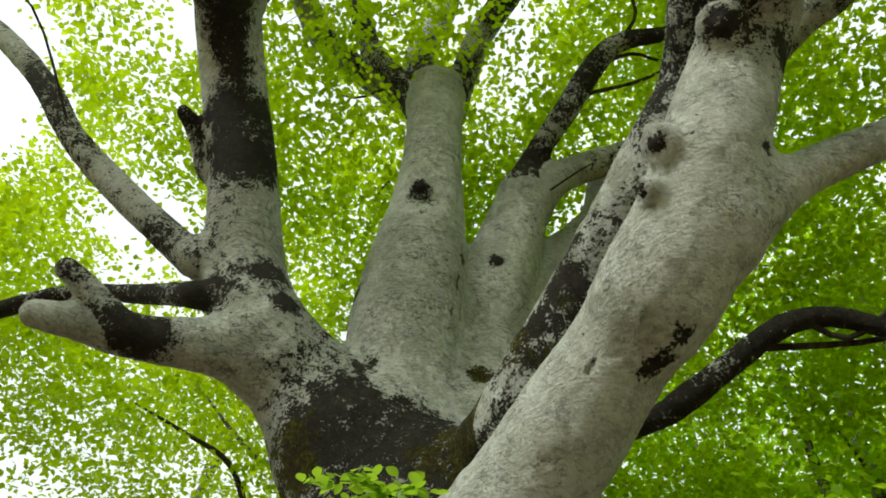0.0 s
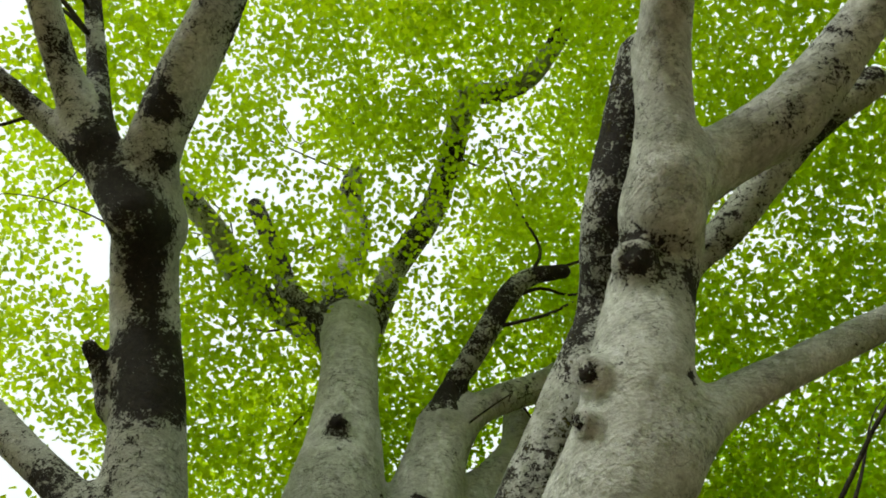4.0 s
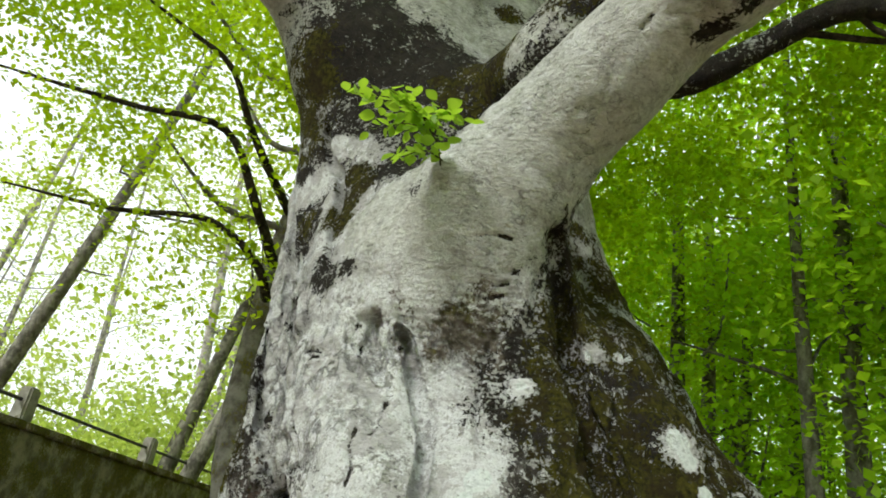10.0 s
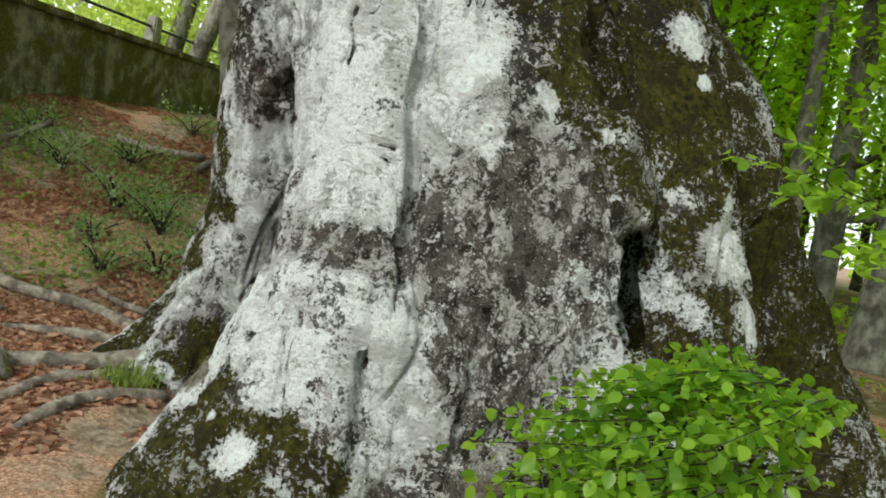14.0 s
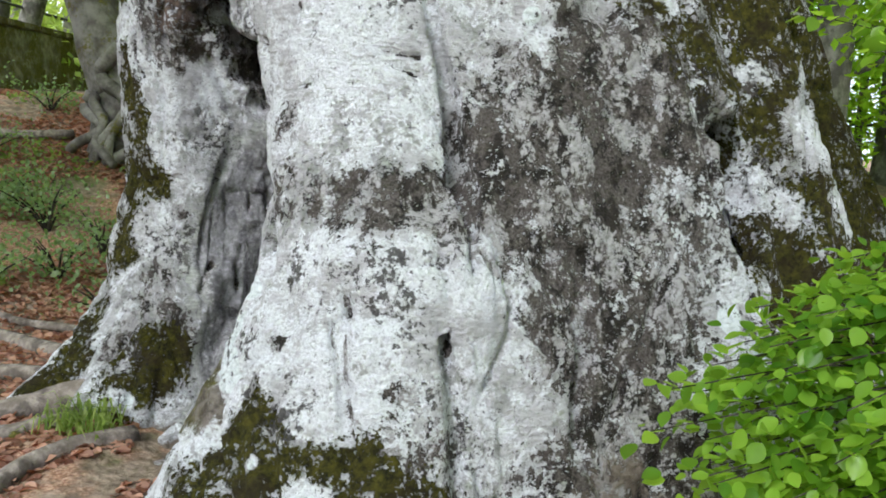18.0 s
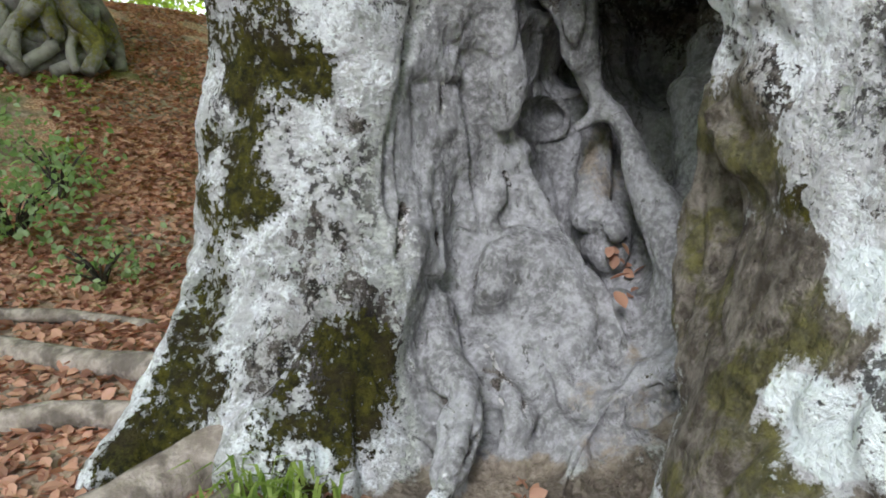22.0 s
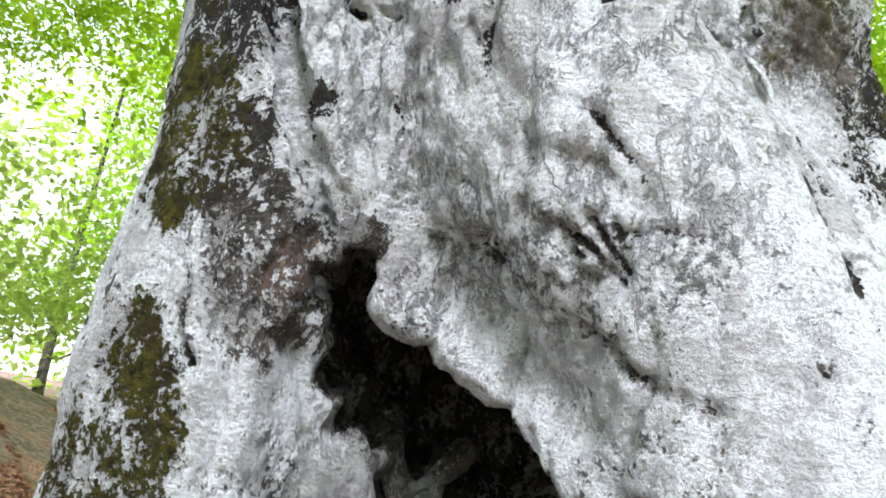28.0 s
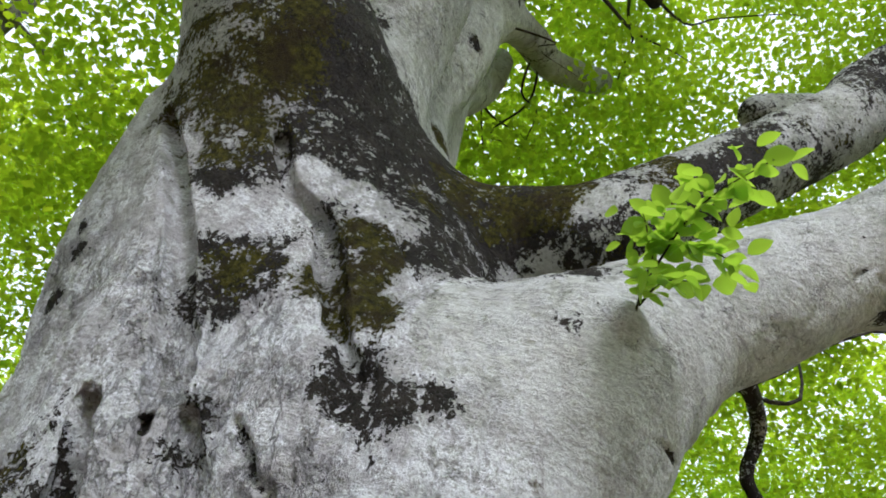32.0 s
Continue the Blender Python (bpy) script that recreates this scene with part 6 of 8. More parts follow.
def tube(points, sides=8, steps=3, wobble=0.0, seed=0):
    """Vertices and faces of a tapered limb along points of (x, y, z, radius), closed at its ends."""
    line = smooth_line(points, steps)
    rng = np.random.default_rng(seed)
    n = len(line)
    tangent = np.gradient(line[:, :3], axis=0)
    tangent /= np.linalg.norm(tangent, axis=1)[:, None] + 1e-9
    side = np.cross(tangent, [0.31, 0.17, 0.93])
    side /= np.linalg.norm(side, axis=1)[:, None] + 1e-9
    up = np.cross(side, tangent)
    a = np.arange(sides) / sides * 2 * np.pi
    r = np.maximum(line[:, 3], 0.001)[:, None] * (1 + wobble * rng.uniform(-1, 1, (n, sides)))
    ring = line[:, None, :3] + r[..., None] * (np.cos(a)[None, :, None] * side[:, None] + np.sin(a)[None, :, None] * up[:, None])
    verts = np.vstack([ring.reshape(-1, 3), line[:1, :3], line[-1:, :3]])
    i, j = np.meshgrid(np.arange(n - 1), np.arange(sides), indexing="ij")
    j2 = (j + 1) % sides
    quads = np.stack([i * sides + j, i * sides + j2, (i + 1) * sides + j2, (i + 1) * sides + j], -1).reshape(-1, 4)
    tris = np.concatenate([np.concatenate([quads[:, :3], quads[:, [0, 2, 3]]]),
                           [(n * sides, (k + 1) % sides, k) for k in range(sides)],
                           [(n * sides + 1, (n - 1) * sides + k, (n - 1) * sides + (k + 1) % sides) for k in range(sides)]])
    return verts, tris


def joined(pieces):
    """One array of vertices and faces out of several."""
    verts, faces, base = [], [], 0
    for v, f in pieces:
        verts.append(v)
        faces.append(np.asarray(f) + base)
        base += len(v)
    return np.vstack(verts), np.vstack(faces)


LEAF_SHAPE = np.array([(0, 0, 0), (0.28, 0.3, 0.05), (0.3, 0.62, 0.03), (0, 1.0, -0.08), (-0.3, 0.62, 0.03), (-0.28, 0.3, 0.05), (0, 0.5, -0.02)])
LEAF_FACES = np.array([(0, 1, 6), (1, 2, 6), (2, 3, 6), (3, 4, 6), (4, 5, 6), (5, 0, 6)])
FAR_SHAPE = np.array([(0, 0, 0), (0.34, 0.45, 0.06), (0, 1.0, 0), (-0.34, 0.5, 0.06)])
FAR_FACES = np.array([(0, 1, 2), (0, 2, 3)])


def leaves(at, size, rng, tilt=0.5, shape=LEAF_SHAPE, faces=LEAF_FACES, heading=None):
    """Vertices and faces of one leaf at each place: lying flat but for a random tilt."""
    n = len(at)
    yaw = rng.uniform(0, 2 * np.pi, n) if heading is None else heading + rng.normal(0, 0.5, n)
    pitch, roll = rng.normal(-0.25, tilt, n), rng.normal(0, tilt, n)
    size = np.broadcast_to(size, n) * rng.uniform(0.7, 1.25, n)
    s = shape[None] * size[:, None, None]
    x, y, z = s[..., 0], s[..., 1], s[..., 2]
    cr, sr, cp, sp, cy, sy = (f(v)[:, None] for v in (roll, pitch, yaw) for f in (np.cos, np.sin))
    x, z = x * cr + z * sr, -x * sr + z * cr
    y, z = y * cp - z * sp, y * sp + z * cp
    x, y = x * cy - y * sy, x * sy + y * cy
    verts = np.stack([x, y, z], -1) + at[:, None]
    f = faces[None] + (np.arange(n) * len(shape))[:, None, None]
    return verts.reshape(-1, 3), f.reshape(-1, 3)


def sprays(centres, rng, count=22, reach=0.45, thick=0.07):
    """Leaf places in flat, drooping sprays round the centres."""
    c = np.repeat(np.asarray(centres), count, 0)
    n = len(c)
    a, r = rng.uniform(0, 2 * np.pi, n), reach * np.sqrt(rng.uniform(0, 1, n))
    tilt = np.repeat(rng.normal(0, 0.25, (len(centres), 2)), count, 0)
    dx, dy = r * np.cos(a), r * np.sin(a)
    return c + np.stack([dx, dy, tilt[:, 0] * dx + tilt[:, 1] * dy - 0.25 * r * r + rng.normal(0, thick, n)], -1)
def skin_of_field(field, lo, hi, h):
    """Vertices and quads of the field's zero surface, on a grid of step h, worked out only near the surface."""
    block, lo = 8, np.array(lo, float)
    count = np.ceil((np.array(hi) - lo) / (h * block)).astype(int)
    g = np.stack(np.meshgrid(*[np.arange(c) for c in count], indexing="ij"), -1).reshape(-1, 3)
    size = h * block
    near = np.abs(field(lo + (g + 0.5) * size)) < size * 1.15
    g = g[near] * block
    o = np.stack(np.meshgrid(*[np.arange(block + 1)] * 3, indexing="ij"), -1).reshape(-1, 3)
    dims = count * block + 2
    ids, spots, edges = [], [], [[], [], []]

    def key(c):
        return (c[..., 0].astype(np.int64) * dims[1] + c[..., 1]) * dims[2] + c[..., 2]

    corner = np.array([(i, j, k) for i in (0, 1) for j in (0, 1) for k in (0, 1)])
    for first in range(0, len(g), 1500):
        gg = g[first:first + 1500]
        idx = gg[:, None] + o[None]
        v = field((lo + idx.reshape(-1, 3) * h)).reshape(len(gg), block + 1, block + 1, block + 1)
        inside = v < 0
        cv = np.stack([v[:, i:i + block, j:j + block, k:k + block] for i, j, k in corner], -1)
        ci = cv < 0
        mixed = ci.any(-1) & ~ci.all(-1)
        b, x, y, z = np.nonzero(mixed)
        vals = cv[b, x, y, z]
        total, n = np.zeros((len(b), 3)), np.zeros(len(b))
        for p in range(8):
            for q in range(p + 1, 8):
                if np.abs(corner[p] - corner[q]).sum() == 1:
                    cross = (vals[:, p] < 0) != (vals[:, q] < 0)
                    s = np.where(cross, vals[:, p] / np.where(cross, vals[:, p] - vals[:, q], 1), 0)
                    total += cross[:, None] * (corner[p] + s[:, None] * (corner[q] - corner[p]))
                    n += cross
        cell = gg[b] + np.stack([x, y, z], -1)
        ids.append(key(cell))
        spots.append(lo + (cell + total / n[:, None]) * h)
        for axis in range(3):
            a = inside[:, :block, :block, :block]
            sl = [slice(0, block)] * 3
            sl[axis] = slice(1, block + 1)
            c = inside[(slice(None), *sl)]
            eb, ex, ey, ez = np.nonzero(a != c)
            edges[axis].append(np.column_stack([gg[eb] + np.stack([ex, ey, ez], -1), a[eb, ex, ey, ez]]))
    ids, spots = np.concatenate(ids), np.concatenate(spots)
    order = np.argsort(ids)
    ids, spots = ids[order], spots[order]
    quads = []
    for axis in range(3):
        e = np.concatenate(edges[axis])
        u, w = np.eye(3, dtype=int)[(axis + 1) % 3], np.eye(3, dtype=int)[(axis + 2) % 3]
        c = e[:, :3]
        four = np.stack([key(c - u - w), key(c - w), key(c), key(c - u)], -1)
        at = np.clip(np.searchsorted(ids, four), 0, len(ids) - 1)
        good = (ids[at] == four).all(1)
        at, ins = at[good], e[good, 3].astype(bool)
        at[~ins] = at[~ins][:, ::-1]
        quads.append(at)
    return spots, np.concatenate(quads)


def slope_of(field, p, e=0.012):
    here = field(p)
    g = np.stack([field(p + d) - here for d in np.eye(3) * e], -1)
    return g / (np.linalg.norm(g, axis=1)[:, None] + 1e-9)


def blobs(p, rows):
    """How strongly the points lie in round patches (x, y, z, radius, weight); patches that overlap don't add up."""
    left, most = np.ones(len(p)), max(abs(row[4]) for row in rows) * np.sign(rows[0][4])
    for x, y, z, r, w in rows:
        left *= 1 - np.exp(-(((p - (x, y, z)) ** 2).sum(1)) / (r * r)) * w / most
    return most * (1 - left)


def near_lines(p, lines):
    """1 on the lines of (x, y, z, radius), falling to 0 a little past their radius."""
    close = np.zeros(len(p))
    for line in lines:
        line = smooth_line(line, 2)
        some = np.nonzero(((p > line[:, :3].min(0) - 0.1) & (p < line[:, :3].max(0) + 0.1)).all(1))[0]
        for a, b in zip(line[:-1], line[1:]):
            ab, q = b[:3] - a[:3], p[some] - a[:3]
            u = np.clip(q @ ab / max(ab @ ab, 1e-9), 0, 1)
            q = np.linalg.norm(q - u[:, None] * ab, axis=1)
            close[some] = np.maximum(close[some], np.clip(1.3 - q / (0.6 * a[3] + 0.006), 0, 1))
    return close


low_spots, low_quads = skin_of_field(beech_field, (-3.2, 1.0, -0.45), (4.0, 6.7, 4.62), 0.0115)
top_spots, top_quads = skin_of_field(beech_field, (-5.0, -0.6, 4.56), (4.9, 6.6, 13.6), 0.03)
spots, quads = np.vstack([low_spots, top_spots]), np.vstack([low_quads, top_quads + len(low_spots)])
normals = slope_of(beech_field, spots)
_, limb_of = beech_field(spots, labels=True)
names = list(LINES)
on_trunk = np.isin(limb_of, [i for i, n in enumerate(names) if n in COLUMNS])
# lumps, folds and rings of the old bark, flatter where the skin is smooth
CALM = [(-0.2, 3.3, 1.7, 0.35, 1), (-0.25, 3.45, 2.1, 0.35, 1), (-0.05, 3.1, 1.3, 0.3, 1), (0.3, 3.3, 3.3, 0.5, 1), (-0.3, 4.5, 0.3, 0.3, 0.7), (0.0, 4.5, 0.3, 0.3, 0.7), (0.3, 4.4, 0.6, 0.35, 0.7)]
low = np.clip((4.6 - spots[:, 2]) / 2.0, 0.2, 1.0)
lump = 0.03 * low * lattice(spots, 0.34, 1) + 0.015 * low * lattice(spots, 0.15, 2) + 0.006 * lattice(spots, 0.06, 3) + 0.004 * low * lattice(spots, 0.03, 9)
warp = spots + 0.1 * np.stack([lattice(spots, 0.4, s) for s in (4, 5, 6)], -1)
fold = 1 - np.abs(lattice(warp * (1, 1, 0.3), 0.17, 7))
lump -= 0.03 * low * np.clip(fold - 0.8, 0, 1) / 0.2
scale = 1 - np.abs(lattice(warp * (1, 1, 0.6), 0.075, 10))
lump -= 0.01 * low * np.clip(scale - 0.75, 0, 1) / 0.25
ring_zone = blobs(spots, [(0.3, 3.52, 2.5, 0.42, 1.0)])
lump += 0.009 * ring_zone * np.sin((warp[:, 2] + 0.06 * lattice(spots, 0.2, 8)) * 165)
flake = 1 - np.abs(lattice(warp * (1, 1, 0.45), 0.065, 20))
lump -= 0.016 * blobs(spots, PATCH_ROUGH) / 0.6 * np.clip(flake - 0.66, 0, 1) / 0.34
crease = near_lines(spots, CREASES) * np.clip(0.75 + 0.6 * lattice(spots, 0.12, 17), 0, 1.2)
lump -= 0.036 * crease ** 2
knob_zone = blobs(spots, PATCH_RUST) / 1.8
lump += 0.03 * knob_zone * (lattice(spots, 0.07, 15) + 0.6 * lattice(spots, 0.035, 16))
for x, y, z, r in EYES:
    away = np.linalg.norm(spots - (x, y, z), axis=1)
    lump += 0.022 * np.exp(-((away - 1.9 * r) / (0.5 * r)) ** 2) - 0.02 * np.exp(-((away - 1.1 * r) / (0.4 * r)) ** 2) + 0.02 * np.exp(-(away / (0.7 * r)) ** 2)
calm = blobs(spots, CALM)
lump *= (0.6 + 0.4 * on_trunk) * (1 - 0.7 * calm)
spots = spots + normals * lump[:, None]
# one smooth shading for all parts, so that no seam shows where they meet
a, b, c, d = (spots[quads[:, i]] for i in range(4))
face_normal = np.cross(c - a, d - b)
shade = np.zeros_like(spots)
for i in range(4):
    np.add.at(shade, quads[:, i], face_normal)
shade /= np.linalg.norm(shade, axis=1)[:, None] + 1e-12
# what grows where, and the shade painted into the dark mask
p, up = spots, normals[:, 2]
big = lattice(p, 0.7, 11)
white = blobs(p, PATCH_LICHEN)
lichen = 0.8 + 2 * blobs(p, ROSETTES) - 0.75 * np.clip((p[:, 2] - 2.8) / 2.2, 0, 1) + 0.5 * white + blobs(p, PATCH_SKIN) + blobs(p, INSIDE) + 0.4 * big + 0.5 * lattice(p, 0.3, 23) + 0.45 * lattice(p * (1, 1, 0.6), 0.1, 24)
flank = np.clip((p[:, 0] - 0.72 - 0.12 * lattice(p, 0.5, 14)) / 0.45, 0, 1) * on_trunk
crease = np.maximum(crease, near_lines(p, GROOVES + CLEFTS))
# the crease term puts the shade of grooves and clefts into the colour
dark = 3.6 * blobs(p, HOLLOW_SHADE) - 3 * blobs(p, ROSETTES) - 1.6 + 0.3 * lattice(p, 0.5, 12) + blobs(p, PATCH_DARK) + 1.2 * flank - 2.2 * white * (1 - crease) + 3.2 * np.clip(crease - 0.36, 0, 1)
moss = -1.75 + 1.25 * flank + 0.3 * big + blobs(p, PATCH_MOSS) - 1.5 * blobs(p, DAMP) - 3 * blobs(p, ROSETTES) + 0.4 * np.clip(up, 0, 1) - 2.2 * white
dark += 4.0 * blobs(p, [(*e, 1) for e in EYES])
# more painted shade along the creases inside the hollow
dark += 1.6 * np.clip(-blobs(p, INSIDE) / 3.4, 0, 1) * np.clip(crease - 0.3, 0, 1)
rust = -1.5 + blobs(p, PATCH_RUST)
earth = -1.1 + blobs(p, PATCH_EARTH) + 1.6 * np.clip((0.0 - p[:, 2]) / 0.3, 0, 1) + 2.5 * np.clip((-0.05 - p[:, 2]) / 0.05, 0, 1) * blobs(p, [(-0.4, 4.05, 0.0, 0.5, 1), (0.1, 4.3, 0.0, 0.5, 1)])
dark_limbs = {"left_dark": 1.5, "left_short": 1.4, "dark_arm": 1.6, "mid_right_a": 1.6, "mid_stem_a": 1.3, "left_stem_a3": 0.8, "left_stem_a2": 1.4, "stub_twig": 0.9, "left_branch": 0.5,
              "left_stem": -0.1, "left_stem_a": 0.1, "left_stem_b": -0.1, "mid_stem_b": 0.7, "mossy_limb": 0.5, "mid_stem_c": 0.6, "limb_far": 0.5, "rear_left": 0.35}
for n, v in dark_limbs.items():
    dark[limb_of == names.index(n)] += v + 0.9
dark += np.where(on_trunk, 0.0, 1.5) * lattice(p * (1, 1, 0.6), 0.32, 41) * np.clip(p[:, 2] - 4.2, 0, 1)
moss[limb_of == names.index("mossy_limb")] += 1.0
rough = -0.35 + blobs(p, PATCH_ROUGH) + 0.5 * knob_zone
# the dark mask has no cap where the hollow's shade is painted
hollow_shade = blobs(p, HOLLOW_SHADE)
dark = np.where(hollow_shade > 0.3, dark, np.minimum(dark, 0.62 + 0.7 * np.clip((p[:, 2] - 4.0) / 1.0, 0, 1) + 0.5 * lattice(p, 0.3, 18)))
moss = np.minimum(moss, 0.55 + 0.5 * lattice(p, 0.25, 19))
damp = -1.5 + 2.7 * blobs(p, DAMP) - 3 * blobs(p, ROSETTES)
bark_masks = {"smooth": np.where(on_trunk, 0.0, 1.0) * np.clip((p[:, 2] - 2.6) / 0.5, 0, 1), "rosette": blobs(p, ROSETTES), "damp": damp, "thin": np.clip((2.1 - p[:, 2]) / 0.5, 0, 1), "rough": rough, "lichen": lichen, "dark": dark, "moss": moss, "rust": rust, "earth": earth}

beech = thing("old_beech_tree", "huge old beech with lichen-white, mossy, hollow trunk and many limbs", "tree", (0.2, 4.4, 0))
quad_limb = limb_of[quads[:, 0]]
shift = np.array(beech.matrix_world.translation)
for index, n in enumerate(names):
    group = [i for i, m in enumerate(names) if m in COLUMNS] if n == "front" else [index]
    if n in COLUMNS and n != "front":
        continue
    f = quads[np.isin(quad_limb, group)]
    if not len(f):
        continue
    used, back = np.unique(f, return_inverse=True)
    me = mesh_from("trunk" if n == "front" else "limb", spots[used] - shift, back.reshape(-1, 4))
    for key_name, values in bark_masks.items():
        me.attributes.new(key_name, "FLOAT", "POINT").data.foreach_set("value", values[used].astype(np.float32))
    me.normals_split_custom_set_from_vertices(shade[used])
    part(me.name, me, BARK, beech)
# ---- ground ----
def ground_height(x, y):
    """Height of the forest floor: a steep bank behind one side of the beech, a gentle rise on the other."""
    x, y = np.asarray(x, float), np.asarray(y, float)
    u = y - 5.9 + 0.35 * (-1.5 - x)
    bank = 0.31 * np.clip(u, 0, 5.3) + 0.05 * np.clip(u - 5.3, 0, 25)
    gentle = 0.11 * np.clip(y - 4.8, 0, 8)
    side = 1 / (1 + np.exp((x - 0.3 - 0.1 * (y - 5)) / 0.8))
    z = side * bank + (1 - side) * gentle - 0.13 + 0.04 * np.sin(0.9 * x + 1.3) * np.cos(0.7 * y) - 0.02 * np.clip(2.5 - y, 0, 4)
    return z + 0.17 * np.exp(-(((x - 0.4) / 2.2) ** 2 + ((y - 4.4) / 1.8) ** 2)) - 0.17 * np.exp(-(((x + 0.2) / 0.6) ** 2 + ((y - 4.15) / 0.45) ** 2))


def ground_mesh():
    fine = np.arange(-9, 12.01, 0.12)
    xs = np.concatenate([[-400, -120, -50, -28, -18, -12], fine, [14, 18, 28, 50, 120, 400]])
    fy = np.arange(-3, 16.01, 0.12)
    ys = np.concatenate([[-400, -120, -50, -20, -10, -5], fy, [18, 22, 30, 50, 120, 400]])
    X, Y = np.meshgrid(xs, ys, indexing="ij")
    Z = ground_height(X, Y)
    flat = np.stack([X.ravel(), Y.ravel(), 0 * X.ravel()], -1)
    Z += (0.035 * lattice(flat, 0.5, 21) + 0.015 * lattice(flat, 0.2, 22)).reshape(Z.shape)
    n, m = Z.shape
    i, j = np.meshgrid(np.arange(n - 1), np.arange(m - 1), indexing="ij")
    q = np.stack([i * m + j, (i + 1) * m + j, (i + 1) * m + j + 1, i * m + j + 1], -1).reshape(-1, 4)
    return mesh_from("ground", np.stack([X, Y, Z], -1).reshape(-1, 3), q)


ground = part("ground", ground_mesh(), FLOOR)
tagged(ground, "forest floor of soil, red-brown leaf litter and moss", "ground", kind="structure")
# ---- crown of the old beech ----
rng = np.random.default_rng(7)


def cloud(n, box, keep):
    """Points in a box for which keep() holds."""
    lo, hi = np.array(box[0]), np.array(box[1])
    p = rng.uniform(lo, hi, (n, 3))
    return p[keep(p)]


def crown_keep(p):
    r = np.hypot(p[:, 0] - 0.2, p[:, 1] - 3.2)
    clump = lattice(p, 1.7, 31) + 0.7 * lattice(p, 0.75, 32)
    roof = 6.4 + 0.3 * np.maximum(0, 7 - r) - 0.1 * np.maximum(0, r - 8)
    roof += 0.8 * np.clip(5.6 - p[:, 1], 0, 4) * np.clip((5.5 - np.abs(p[:, 0])) / 2, 0, 1)
    gap = np.full(len(p), 9.0)
    for line in LINES.values():
        for q in line[line[:, 2] > 4.5][::2]:
            gap = np.minimum(gap, ((p - q[:3]) ** 2).sum(1))
    return (gap > (0.42 + 0.2 * lattice(p, 0.8, 33)) ** 2) & (r < np.where(p[:, 0] < -4.5, 9, 14)) & (p[:, 2] > roof) & (p[:, 2] < roof + 4.6) & (clump > -0.1 - 0.2 * (r < 5) + 0.08 * (p[:, 0] < -2.0) - 0.06 * (p[:, 0] > 1.5)) & ((p[:, 1] < 10.5) | (p[:, 0] > -1))


centres = cloud(112000, ((-14, -1.2, 5), (14, 17, 20)), crown_keep)
v, f = leaves(sprays(centres, rng, 30, 0.38), 0.1, rng, 0.5, FAR_SHAPE, FAR_FACES)
part("crown", mesh_from("crown", v - shift, f, False), LEAF_CROWN, beech, "bright yellow-green spring foliage")


# thin branches that carry the leaves
for k in range(44):
    line = LINES[rng.choice([n for n in AXES if n not in ("stub_limb", "stub_twig", "left_short", "big_limb", "limb_up", "limb_right", "limb_arm", "mossy_limb", "limb_far")])]
    line = line[(line[:, 2] > 4.9) & (line[:, 3] < 0.36)]
    if not len(line):
        continue
    a = line[rng.integers(len(line) // 3, len(line))]
    out = np.array([a[0] - 0.2, a[1] - 3.6, 0])
    out = out / (np.linalg.norm(out) + 0.3) + rng.normal(0, 0.6, 3) * (1, 1, 0.4)
    out /= np.linalg.norm(out)
    l = rng.uniform(1.2, 3.2)
    bend = rng.normal(0, 0.22, (4, 3)) * l * 0.35
    r = min(0.5 * a[3], rng.uniform(0.013, 0.028))
    pts = [(*a[:3], r)] + [(*(a[:3] + out * l * s + (0, 0, 0.5 * l * s * s) + bend[i]), r * (1.05 - s)) for i, s in enumerate((0.25, 0.5, 0.75, 1.0))]
    v, f = tube(pts, 7, 4, 0.05, k)
    part("branch", mesh_from("branch", v - shift, f), TWIG, beech, "thin dark branch")


